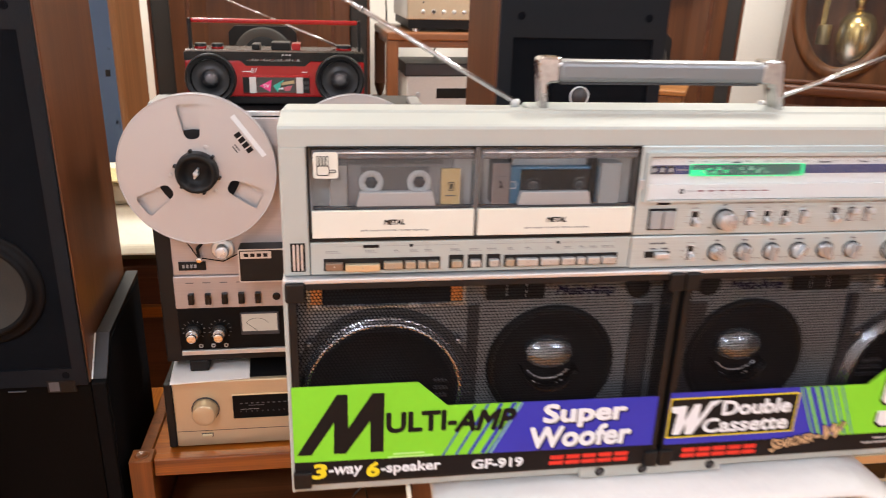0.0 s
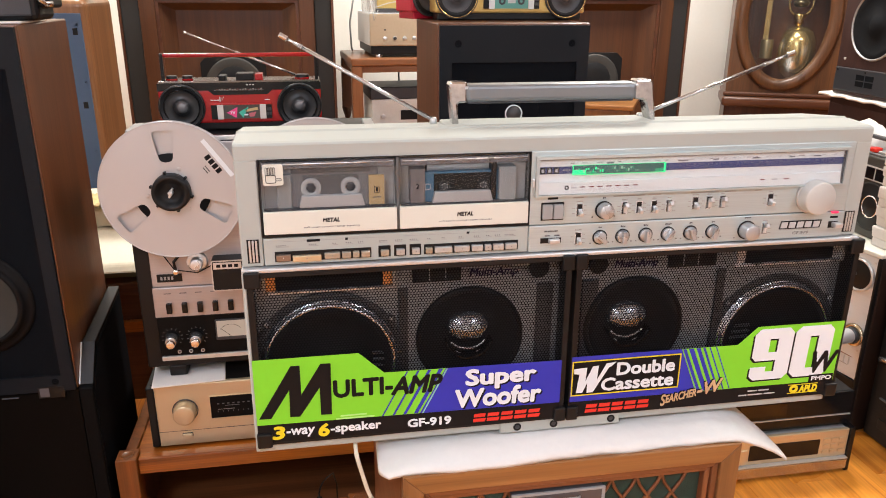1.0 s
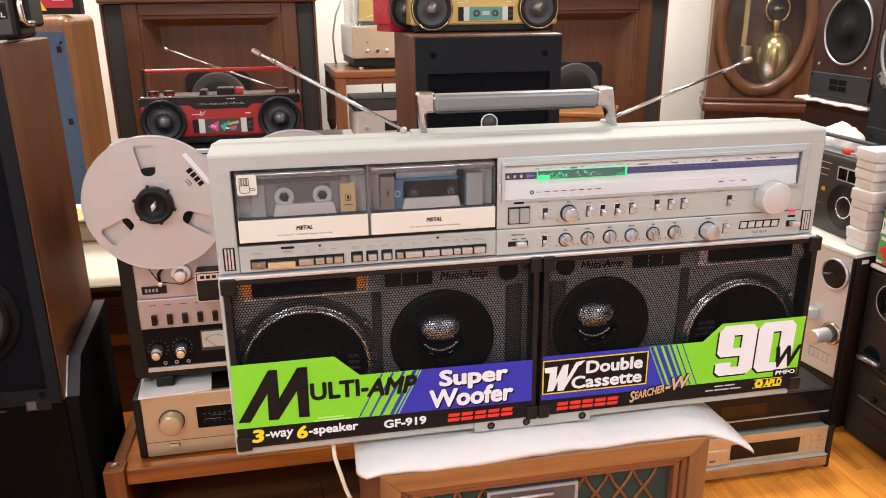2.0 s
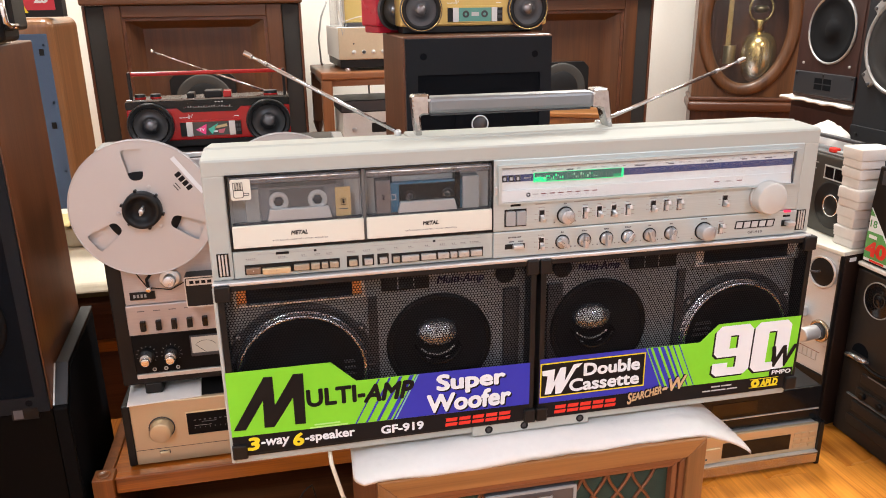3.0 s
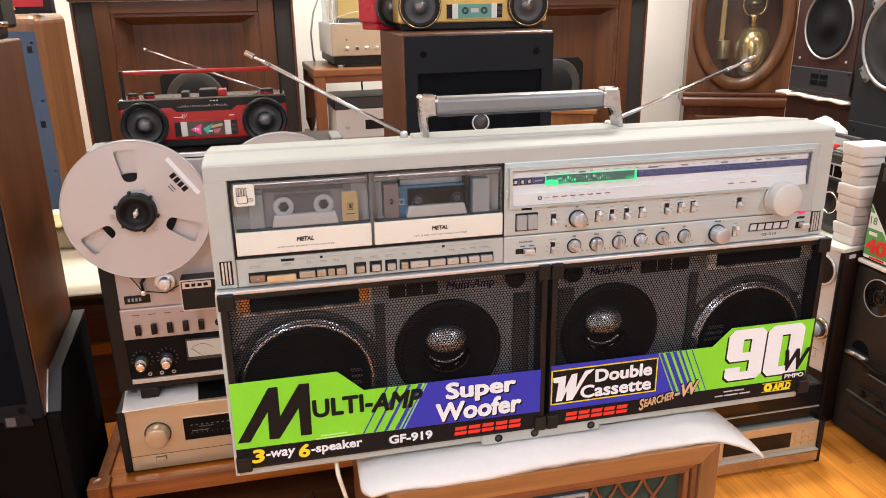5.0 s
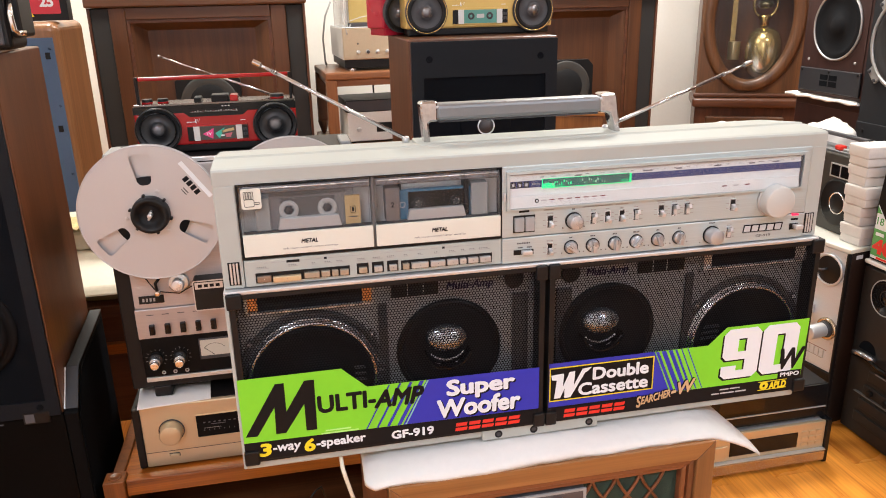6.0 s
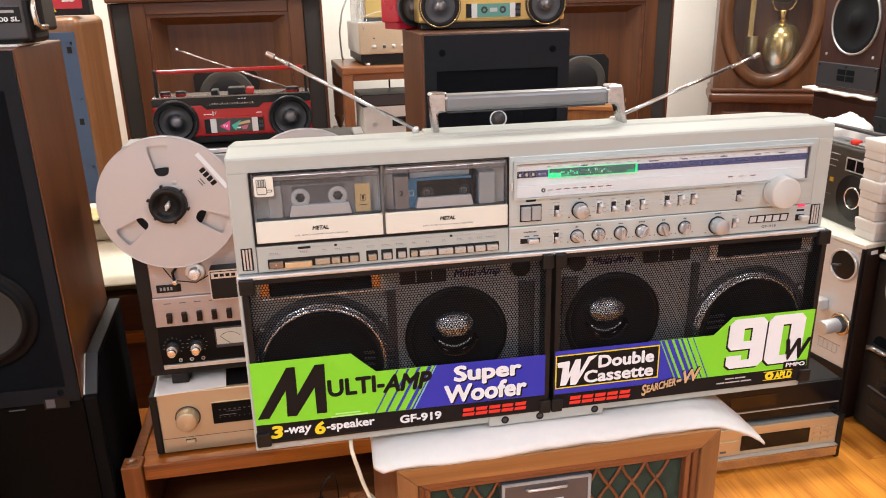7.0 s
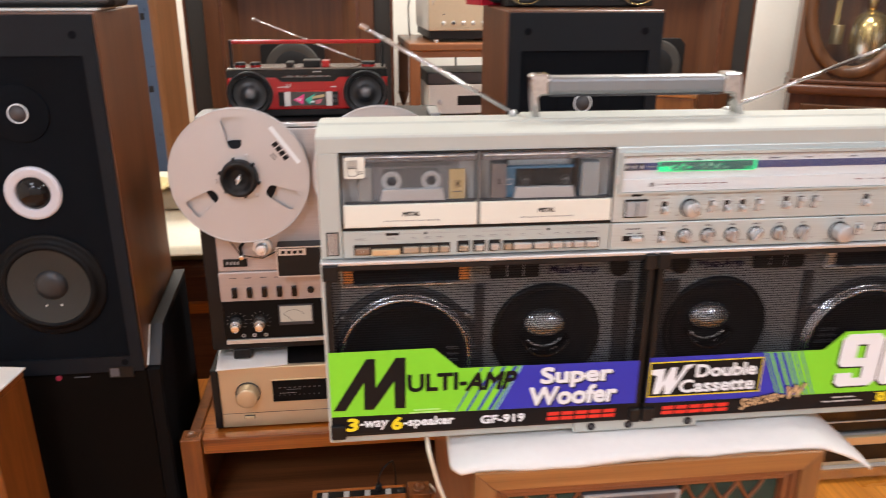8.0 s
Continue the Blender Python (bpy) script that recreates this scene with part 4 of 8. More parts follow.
    # horn tweeter slot
    tx0, tx1 = (-0.3460, -0.2075) if side < 0 else (0.2130, 0.3520)
    part("tweeter_slot", box(bmesh.new(), tx0 + 0.0105, tx1 - 0.0105, 0.0125, 0.0165, 0.1935, 0.2180, 0.001), CONE, speaker, "dark horn tweeter slot")
    # left cheeks coloured orange for the warm reflection in them
    cheek = WARMCHEEK if side < 0 else RINGMETAL
    for a, b in ((tx0, tx0 + 0.0105), (tx1 - 0.0105, tx1)):
        part("tweeter_cheek", box(bmesh.new(), a, b, 0.0125, 0.0165, 0.1935, 0.2180, 0.001), cheek, speaker)
    part("tweeter_rim", frame_ring(bmesh.new(), [(tx0 - 0.003, 0.1915), (tx1 + 0.003, 0.1915), (tx1 + 0.003, 0.2200), (tx0 - 0.003, 0.2200)], [(tx0, 0.1935), (tx1, 0.1935), (tx1, 0.2180), (tx0, 0.2180)], 0.0085, 0.0165), RINGMETAL, speaker, "bright tweeter rim")
    # dark plates and ribs beside the midrange
    for a, b, z0, z1 in ((0.190, 0.201, 0.014, 0.188), (0.018, 0.038, 0.014, 0.184)):
        part("rib", box(bmesh.new(), *sorted((sx * a, sx * b)), 0.0130, 0.0165, z0, z1, 0.001), DARK, speaker)
    n0, n1 = (-0.1845, -0.1285) if side < 0 else (0.1240, 0.1860)
    plate = part("name_plate", box(bmesh.new(), n0, n1, 0.0130, 0.0165, 0.1935, 0.2165, 0.0006), BLACK, speaker)
    for k in range(1, 3):
        part("plate_line", box(bmesh.new(), n0 + 0.0187 * k, n0 + 0.0187 * k + 0.001, 0.0125, 0.0132, 0.1960, 0.2150), MIDPLASTIC, plate)
    part("port", knob(bmesh.new(), (sx * 0.036, 0.0160, 0.2030), 0.0118, 0.004, segs=28, edge=0.001), BLACK, speaker)
    # perforated sheet and its frame
    grille = part("grille", box(bmesh.new(), lo + 0.003, hi - 0.003, -0.0045, -0.0042, 0.0155, 0.2215), MESH, boombox, "black perforated metal grille")
    part("grille_frame", frame_ring(bmesh.new(), [(lo, 0.0130), (hi, 0.0130), (hi, 0.2225), (lo, 0.2225)], [(lo + 0.0065, 0.0160), (hi - 0.0065, 0.0160), (hi - 0.0065, 0.2175), (lo + 0.0065, 0.2175)], -0.0070, 0.0160), BLACK, grille, "black plastic grille frame")
    for cx, cz in ((lo, 0.0125), (hi, 0.0125), (lo, 0.2230), (hi, 0.2230)):
        s = 1 if cx == lo else -1
        wide = 0.0145 if abs(cx) > 0.3 else 0.012
        x0, x1 = sorted((cx - s * 0.0025, cx + s * wide))
        u = 1 if cz < 0.1 else -1
        z0, z1 = sorted((cz - u * 0.002, cz + u * 0.0165))
        part("corner_clip", box(bmesh.new(), x0, x1, -0.0105, 0.004, z0, z1, 0.0018), BLACK, grille)
    a, b = sorted((sx * 0.123, sx * 0.067)) if side < 0 else (0.048, 0.101)
    part("grille_print", letters("Multi-Amp", a, b, 0.2015, 0.2145, -0.0045, 0.0004, 0.0, 0.25, 0.018), PURPLE, grille, "purple lettering on the grille")

# ---- paper stickers on the grilles ----
Y = -0.0072


def sheet(name, pts, lift, material, parent, label=""):
    return part(name, prism(bmesh.new(), pts, Y - lift * 0.0003 - 0.0003, Y - lift * 0.0003), material, parent, label)


def words(text, x0, x1, z0, z1, lift, material, parent, fat=0.0, slant=0.0, bold=0.0):
    return part("lettering", letters(text, x0, x1, z0, z1, Y - lift * 0.0003, 0.0003, 0.0, slant, fat + bold), material, parent)


GREYPRINT = surface("light_grey_print", (0.52, 0.52, 0.51), 0.5)
st = sheet("sticker", [(-0.3655, 0.0165), (-0.0095, 0.0155), (-0.0095, 0.0355), (-0.3655, 0.0395)], 0, INK, boombox, "green, blue and black advertising sticker with white and black lettering")
sheet("green_field", [(-0.3655, 0.0398), (-0.1800, 0.0378), (-0.1495, 0.0940), (-0.2205, 0.0945), (-0.2490, 0.1215), (-0.3655, 0.1215)], 0, GREEN, st, "bright green field")
sheet("blue_field", [(-0.1798, 0.0378), (-0.0095, 0.0358), (-0.0095, 0.0925), (-0.1493, 0.0940)], 0, BLUE, st, "violet-blue field")
for k, w in enumerate((0.0050, 0.0062, 0.0072, 0.0080)):
    a = -0.1870 - 0.0125 * k
    sheet("stripe", [(a, 0.0384), (a + 0.0098 - w, 0.0384), (a + 0.0098 - w + 0.0295, 0.0938), (a + 0.0295, 0.0938)], 1, BLUE, st)
sheet("stripe", [(-0.1772, 0.0380), (-0.1755, 0.0380), (-0.1470, 0.0936), (-0.1487, 0.0936)], 1, surface("pale_teal_print", (0.25, 0.55, 0.45), 0.4), st)
sheet("lettering", [(-0.3629, 0.0480), (-0.3495, 0.0475), (-0.3275, 0.0825), (-0.3285, 0.0478), (-0.3172, 0.0474), (-0.2938, 0.0825), (-0.2938, 0.0474), (-0.2815, 0.0470), (-0.2805, 0.1118), (-0.2918, 0.1120), (-0.3146, 0.0752), (-0.3146, 0.1118), (-0.3245, 0.1120)], 2, INK, st)
words("ULTI-", -0.2790, -0.2110, 0.0670, 0.0900, 2, INK, st, 0.036, 0.0)
words("AMP", -0.2135, -0.1530, 0.0650, 0.0885, 3, INK, st, 0.042, 0.25)
for dx, dz, lift, m_ in ((0.0018, -0.0020, 2, INK), (0, 0, 3, WHITE)):
    words("Super", -0.1262 + dx, -0.0405 + dx, 0.0625 + dz, 0.0905 + dz, lift, m_, st, 0.040, 0.0)
    words("Woofer", -0.1385 + dx, -0.0335 + dx, 0.0405 + dz, 0.0655 + dz, lift + 2, m_, st, 0.040, 0.05)
words("3", -0.3500, -0.3350, 0.0195, 0.0368, 1, YELLOW, st, 0.04, 0.1)
words("-way", -0.3340, -0.3015, 0.0200, 0.0325, 1, WHITE, st, 0.025, 0.12)
words("6", -0.2980, -0.2850, 0.0185, 0.0358, 1, YELLOW, st, 0.04, 0.1)
words("-speaker", -0.2840, -0.2255, 0.0190, 0.0340, 1, WHITE, st, 0.03, 0.0)
words("GF-919", -0.1945, -0.1425, 0.0198, 0.0310, 1, WHITE, st, 0.035, 0.0)
for k in range(5):
    a = -0.1160 + 0.0168 * k
    for z0, z1 in ((0.0190, 0.0234), (0.0254, 0.0300)):
        sheet("maker_block", [(a + 0.0015 * (z0 - 0.019) / 0.0118, z0), (a + 0.0142, z0), (a + 0.0156, z1), (a + 0.0015 * (z1 - 0.019) / 0.0118, z1)], 1, REDINK, st)
for z, a, b in ((0.0425, -0.2720, -0.2420), (0.0390, -0.2770, -0.2330)):
    sheet("small_print", [(a, z), (b, z), (b, z + 0.0018), (a, z + 0.0018)], 1, surface("pale_green_print", (0.45, 0.80, 0.25), 0.4), st)

sr = sheet("sticker", [(0.0035, 0.0140), (0.3570, 0.0140), (0.3570, 0.0325), (0.0035, 0.0340)], 0, INK, boombox, "blue, green and black advertising sticker with a large white number")
sheet("green_field", [(0.1680, 0.0338), (0.3580, 0.0330), (0.3600, 0.1165), (0.2415, 0.1165), (0.2170, 0.0940), (0.1430, 0.0945)], 0, GREEN, sr, "bright green field")
sheet("blue_field", [(0.0035, 0.0345), (0.1678, 0.0338), (0.1428, 0.0945), (0.0035, 0.0950)], 0, BLUE, sr, "violet-blue field")
for a, w in ((0.1445, 0.0042), (0.1522, 0.0062), (0.1620, 0.0052), (0.1707, 0.0030), (0.1790, 0.0017), (0.1876, 0.0013)):
    sheet("stripe", [(a + 0.025, 0.0345), (a + w + 0.025, 0.0345), (a + w, 0.0940), (a, 0.0940)], 1, BLUE, sr)
sheet("box_field", [(0.0040, 0.0425), (0.1430, 0.0425), (0.1430, 0.0890), (0.0040, 0.0890)], 1, INK, sr)
part("box_rim", frame_ring(bmesh.new(), [(0.0040, 0.0425), (0.1430, 0.0425), (0.1430, 0.0890), (0.0040, 0.0890)], [(0.0054, 0.0439), (0.1416, 0.0439), (0.1416, 0.0876), (0.0054, 0.0876)], Y - 0.0010, Y - 0.0005), YELLOW, sr)
sheet("lettering", [(0.0062, 0.0790), (0.0227, 0.0800), (0.0216, 0.0615), (0.0300, 0.0810), (0.0372, 0.0815), (0.0360, 0.0620), (0.0470, 0.0835), (0.0590, 0.0848), (0.0535, 0.0795), (0.0503, 0.0780), (0.0318, 0.0460), (0.0240, 0.0460), (0.0240, 0.0595), (0.0184, 0.0465), (0.0105, 0.0465), (0.0135, 0.0715), (0.0070, 0.0725)], 2, WHITE, sr)
words("Double", 0.0605, 0.1360, 0.0660, 0.0835, 2, WHITE, sr, 0.035)
words("Cassette", 0.0420, 0.1360, 0.0462, 0.0640, 2, WHITE, sr, 0.03)
for k in range(5):
    a = 0.0238 + 0.0168 * k
    for z0, z1 in ((0.0180, 0.0224), (0.0244, 0.0292)):
        sheet("maker_block", [(a + 0.0015 * (z0 - 0.018) / 0.0118, z0), (a + 0.0142, z0), (a + 0.0156, z1), (a + 0.0015 * (z1 - 0.018) / 0.0118, z1)], 1, REDINK, sr)
lean = pose(0.161, 0, 0.0298, 0, -9, 0) @ pose(-0.161, 0, -0.0298)
for dx, dz, lift, m_ in ((0.0010, -0.0009, 2, INK), (-0.0012, 0.0014, 3, INK), (0, 0, 4, GOLDINK)):
    words("S", 0.1205 + dx, 0.1290 + dx, 0.0240 + dz, 0.0400 + dz, lift, m_, sr, 0.030, 0.35).matrix_basis = lean
    words("EARCHER", 0.1275 + dx, 0.1690 + dx, 0.0268 + dz, 0.0380 + dz, lift, m_, sr, 0.030, 0.35).matrix_basis = lean
    words("-W", 0.1700 + dx, 0.2055 + dx, 0.0262 + dz, 0.0440 + dz, lift, m_, sr, 0.030, 0.35).matrix_basis = lean
LEFTBAR = [(0, 0.10), (0.13, 0), (0.40, 0), (0.40, 1), (0.13, 1), (0, 0.90)]
RIGHTBAR = [(0.62, 0), (0.87, 0), (1, 0.10), (1, 0.90), (0.87, 1), (0.62, 1)]
NOUGHT = [LEFTBAR, RIGHTBAR, [(0.40, 0), (0.62, 0), (0.62, 0.17), (0.40, 0.17)], [(0.40, 0.80), (0.62, 0.80), (0.62, 1), (0.40, 1)]]
NINE = [RIGHTBAR, [(0, 0.46), (0.10, 0.38), (0.40, 0.38), (0.40, 1), (0.13, 1), (0, 0.90)], [(0.40, 0.38), (0.62, 0.38), (0.62, 0.54), (0.40, 0.54)], [(0.40, 0.80), (0.62, 0.80), (0.62, 1), (0.40, 1)],
        [(0, 0.08), (0.12, 0), (0.62, 0), (0.62, 0.16), (0.40, 0.16), (0.40, 0.26), (0, 0.26)]]
for dx, dz, lift, m_ in ((-0.0022, -0.0022, 1, INK), (0, 0, 2, WHITE)):
    for q0, tiles in ((0.2385, NINE), (0.2940, NOUGHT)):
        for pts in tiles:
            sheet("digit_stroke", [(q0 + dx + 0.0530 * (x + 0.04 * (z - 0.5)), 0.0425 + dz + 0.0705 * z) for x, z in pts], lift, m_, sr)
words("W", 0.3225, 0.3595, 0.0465, 0.0770, 4, INK, sr, 0.035, 0.25)
sheet("word_field", [(0.3230, 0.0335), (0.3570, 0.0335), (0.3570, 0.0435), (0.3230, 0.0435)], 3, INK, sr)
words("PMPO", 0.3265, 0.3545, 0.0355, 0.0415, 4, WHITE, sr, 0.02)
words("APLD", 0.3120, 0.3378, 0.0190, 0.0294, 1, YELLOW, sr, 0.05, 0.1)
part("sticker_mark", ring(bmesh.new(), (0.3045, Y - 0.0003, 0.0247), 0.0020, 0.0062, 0.0004, segs=24, ease=0.0001), YELLOW, sr)
for z in (0.0183, 0.0303):
    sheet("sticker_line", [(0.2960, z), (0.3380, z), (0.3380, z + 0.0009), (0.2960, z + 0.0009)], 1, YELLOW, sr)
for z, a, b in ((0.0266, 0.2400, 0.2526), (0.0266, 0.2545, 0.2690), (0.0212, 0.2280, 0.2390), (0.0212, 0.2408, 0.2610), (0.0212, 0.2630, 0.2780)):
    sheet("small_print", [(a, z), (b, z), (b, z + 0.0017), (a, z + 0.0017)], 1, GREYPRINT, sr)

# ---- carrying handle ----
handle = part("handle", box(bmesh.new(), -0.113, 0.093, 0.074, 0.098, 0.3858, 0.4055, 0.005, 3), GREYMETAL, boombox, "grey carrying handle with chrome ends")
part("handle_rail", box(bmesh.new(), -0.114, 0.094, 0.0755, 0.0770, 0.4005, 0.4035, 0.0005), ALU, handle, "thin bright line")
part("handle_underside", box(bmesh.new(), -0.110, 0.090, 0.078, 0.094, 0.3835, 0.3862, 0.001), DARK, handle)
for x, s, lean in ((-0.128, 1, 0.002), (0.108, -1, 0.010)):
    part("handle_end", prism(bmesh.new(), [(x - s * 0.002 + lean, 0.358), (x + s * 0.0055 + lean, 0.358), (x + s * 0.0050 + lean * 0.15, 0.3830), (x + s * 0.0080, 0.3850), (x + s * 0.0165, 0.3850), (x + s * 0.0165, 0.4085), (x - s * 0.002, 0.4085), (x - s * 0.005, 0.4055)], 0.076, 0.096, 0.0022), HANDLECHROME, handle, "chrome handle end")
recess = part("handle_recess", box(bmesh.new(), -0.138, 0.114, 0.068, 0.112, 0.356, 0.3615, 0.002), SILVER, boombox)

# ---- two telescopic aerials ----
for x, tip, cut in ((-0.146, (-0.3185, 0.130, 0.4580), 0.86), (0.112, (0.3270, 0.130, 0.4330), 0.80)):
    base = Vector((x, 0.105, 0.362))
    tip = Vector(tip)
    d = tip - base
    aerial = part("aerial", tube(bmesh.new(), [base, base + d * cut], 0.0024), AERIAL, boombox, "chrome telescopic aerial pulled half out")
    for k in range(3):
        part("aerial_ferrule", tube(bmesh.new(), [base + d * (cut - 0.004 + 0.012 * k), base + d * (cut + 0.004 + 0.012 * k)], 0.0029 - 0.0003 * k), AERIAL, aerial)
    part("aerial_section", tube(bmesh.new(), [base + d * cut, base + d * 0.965], 0.0018), AERIAL, aerial)
    part("aerial_tip", tube(bmesh.new(), [base + d * 0.950, base + d * 0.954, tip - d * 0.003, tip], 0.0032), AERIAL, aerial)
    part("aerial_joint", lathe(bmesh.new(), [(0, -0.006), (0.0045, -0.006), (0.0045, 0.001), (0.003, 0.003), (0, 0.003)], base, "z", 20), ALU, aerial)

# ---- wooden table radio under the boombox, its stand, the foam sheet ----
RX0, RX1, RY, RTOP = -0.205, 0.222, -0.040, 0.656


def stand_post(x, y, top, parent):
    """A square post whose cap carries a round dish."""
    p = part("post", box(bmesh.new(), x - 0.021, x + 0.021, y - 0.021, y + 0.021, 0.0, top, 0.002), CHERRYZ, parent)
    part("post_cap", lathe(bmesh.new(), [(0.014, 0.0), (0.014, 0.0015), (0.0115, 0.0025), (0.009, 0.0006), (0, 0.0002)], (x, y, top), "z", 24), CHERRYZ, p)
    return p


stand = thing("low_stand", pose(0, 0, 0), "low cherry wood stand with square posts under the old radio", "stand")
for x in (-0.232, 0.245):
    for y in (0.0, 0.466):
        stand_post(x, y, 0.249, stand)
part("shelf", box(bmesh.new(), -0.211, 0.224, -0.015, 0.463, 0.205, 0.235, 0.002), CHERRY, stand)

radio = thing("table_radio", pose(0, 0, 0.235), "old wooden table radio with a latticed green cloth front", "radio")
H = RTOP - 0.235
part("cabinet", box(bmesh.new(), RX0, RX1, RY + 0.0245, 0.42, 0.0, H, 0.004), WALNUTY, radio, "brown wooden cabinet")
out = [(RX0, 0.0), (RX1, 0.0), (RX1, H), (RX0, H)]


def inset(d, x0=RX0, x1=RX1, z0=0.0, z1=H):
    return [(x0 + d, z0 + d), (x1 - d, z0 + d), (x1 - d, z1 - d), (x0 + d, z1 - d)]


def rail(a0, a1, b0, b1, y0, y1):
    """One mitred frame side between two outline edges."""
    tmp = bmesh.new()
    vs = [tmp.verts.new((p[0], y, p[1])) for y in (y0, y1) for p in (a0, a1, b1, b0)]
    for q in ((0, 1, 2, 3), (4, 5, 6, 7), (0, 1, 5, 4), (1, 2, 6, 5), (2, 3, 7, 6), (3, 0, 4, 7)):
        tmp.faces.new([vs[k] for k in q])
    bmesh.ops.recalc_face_normals(tmp, faces=tmp.faces[:])
    bmesh.ops.bevel(tmp, geom=tmp.edges[:], offset=0.0015, segments=2, profile=0.5, affect='EDGES')
    return tmp


for d0, d1, y0, names, mats in ((0.0, 0.0255, RY, "front_rail", (OAK, OAKZ)), (0.0258, 0.0340, RY + 0.004, "moulding", (MOULD, MOULDZ)), (0.0342, 0.0420, RY + 0.008, "moulding", (MOULD, MOULDZ))):
    o, i = inset(d0), inset(d1)
    for k in range(4):
        j = (k + 1) % 4
        part(names, rail(o[k], o[j], i[k], i[j], y0, RY + 0.024), mats[k % 2], radio)
GREENCLOTH = surface("dark_green_cloth", (0.022, 0.042, 0.028), 0.9, 0.0, 0.35, 700, 0.5, 60)
cloth = part("grille_cloth", box(bmesh.new(), RX0 + 0.035, RX1 - 0.035, RY + 0.019, RY + 0.0242, 0.035, H - 0.035), GREENCLOTH, radio, "dark green grille cloth")
# curved lattice bars in front of the cloth
LAT = 0.0335
nb = 11
for k in range(nb):
    x0 = RX0 + 0.030 + k * LAT
    for s in (-1, 1):
        pts = []
        for j in range(9):
            u = j / 8
            z = H - 0.040 - 0.070 * u
            x = x0 + LAT / 2 + s * LAT / 2 * math.sin(math.pi * (u - 0.5))
            pts.append((x, RY + 0.017, z))
        if RX0 + 0.03 < min(p[0] for p in pts) and max(p[0] for p in pts) < RX1 - 0.03:
            part("lattice_bar", tube(bmesh.new(), pts, 0.0024, 6), MOULDZ, radio)
plate = part("control_plate", box(bmesh.new(), -0.072, 0.046, RY + 0.004, RY + 0.022, 0.10, H - 0.045, 0.002), surface("dull_plate_metal", (0.11, 0.102, 0.105), 0.42, 0.4), radio, "grey metal plate with a silver handle")
part("plate_edge", frame_ring(bmesh.new(), [(-0.0725, 0.0995), (0.0465, 0.0995), (0.0465, H - 0.0445), (-0.0725, H - 0.0445)], [(-0.0685, 0.1035), (0.0425, 0.1035), (0.0425, H - 0.0475), (-0.0685, H - 0.0475)], RY + 0.0030, RY + 0.006), MIDPLASTIC, plate, "pale plate edge")
part("plate_print", box(bmesh.new(), -0.026, 0.010, RY + 0.0034, RY + 0.0042, H - 0.0850, H - 0.0735), WHITE, plate, "white print")
part("plate_handle", tube(bmesh.new(), [(-0.040, RY + 0.004, H - 0.056), (-0.038, RY - 0.001, H - 0.054), (0.012, RY - 0.001, H - 0.054), (0.014, RY + 0.004, H - 0.056)], 0.0018, 8), ALU, plate)

# foam sheet draped on the radio
bm = bmesh.new()
NU, NV = 110, 30
grid = {}
for side in (0, 1):
    for i in range(NU + 1):
        for j in range(NV + 1):
            u, v = i / NU, j / NV
            xr = 0.290 - 0.040 * v
            xl = -0.226 - 0.006 * (1 - v) + 0.012 * max(0.0, 1 - v / 0.12) ** 2
            x = xl + (xr - xl) * u
            y = -0.0365 + 0.1565 * v + (0.0026 * math.sin(15 * x) + 0.0040 * noise.noise(Vector((x * 19, 4.0, 0)))) * (1 - v)
            z = RTOP + 0.0015 + 0.0010 * math.sin(31 * x + 1.5) * (1 - v)
            z -= 0.002 * max(0.0, (-0.025 - y) / 0.010) ** 2 * (1 + 0.5 * math.sin(17 * x))
            over = max(0.0, x - 0.222)
            z -= 4.5 * over ** 2 + 0.22 * over
            over = max(0.0, -0.203 - x)
            z -= (4.0 * over ** 2 + 0.10 * over) * (1 + 0.3 * (1 - v) ** 2)
            soft = min(1.0, 6 * u, 6 * (1 - u), 5 * v + 0.3)
            thick = 0.0165 if y > 0.005 else 0.0165 - 0.0080 * ((0.005 - y) / 0.042) ** 2 + 0.002 * math.sin(13 * x + 2)
            if side:
                z += thick * (0.55 + 0.45 * soft)
            z += 0.0014 * noise.noise(Vector((x * 30, y * 30, side))) + 0.0007 * noise.noise(Vector((x * 95, y * 95, side + 9)))
            grid[side, i, j] = bm.verts.new((x, y, z))
for i in range(NU):
    for j in range(NV):
        for side in (0, 1):
            q = [grid[side, i, j], grid[side, i + 1, j], grid[side, i + 1, j + 1], grid[side, i, j + 1]]
            bm.faces.new(q if side else q[::-1]).smooth = True
for i in range(NU):
    bm.faces.new((grid[0, i, 0], grid[0, i + 1, 0], grid[1, i + 1, 0], grid[1, i, 0])).smooth = True
    bm.faces.new((grid[0, i + 1, NV], grid[0, i, NV], grid[1, i, NV], grid[1, i + 1, NV])).smooth = True
for j in range(NV):
    bm.faces.new((grid[0, 0, j + 1], grid[0, 0, j], grid[1, 0, j], grid[1, 0, j + 1])).smooth = True
    bm.faces.new((grid[0, NU, j], grid[0, NU, j + 1], grid[1, NU, j + 1], grid[1, NU, j])).smooth = True
solo("foam_sheet", bm, FOAM, Matrix.Identity(4), "thick white foam sheet draped over the wooden radio", "foam sheet")
CABLE = surface("cream_cable", (0.72, 0.66, 0.52), 0.45, 0.0, 0.04, 200)
solo("cable", tube(bmesh.new(), [(-0.255, 0.05, 0.678), (-0.256, 0.0, 0.677), (-0.2555, -0.010, 0.672), (-0.253, -0.010, 0.660), (-0.2445, -0.010, 0.624), (-0.237, -0.010, 0.602), (-0.228, -0.008, 0.560), (-0.222, 0.000, 0.500), (-0.226, 0.02, 0.40), (-0.24, 0.06, 0.30), (-0.26, 0.1, 0.006)], 0.0025), CABLE, Matrix.Identity(4), "cream mains cable hanging beside the old radio", "cable")

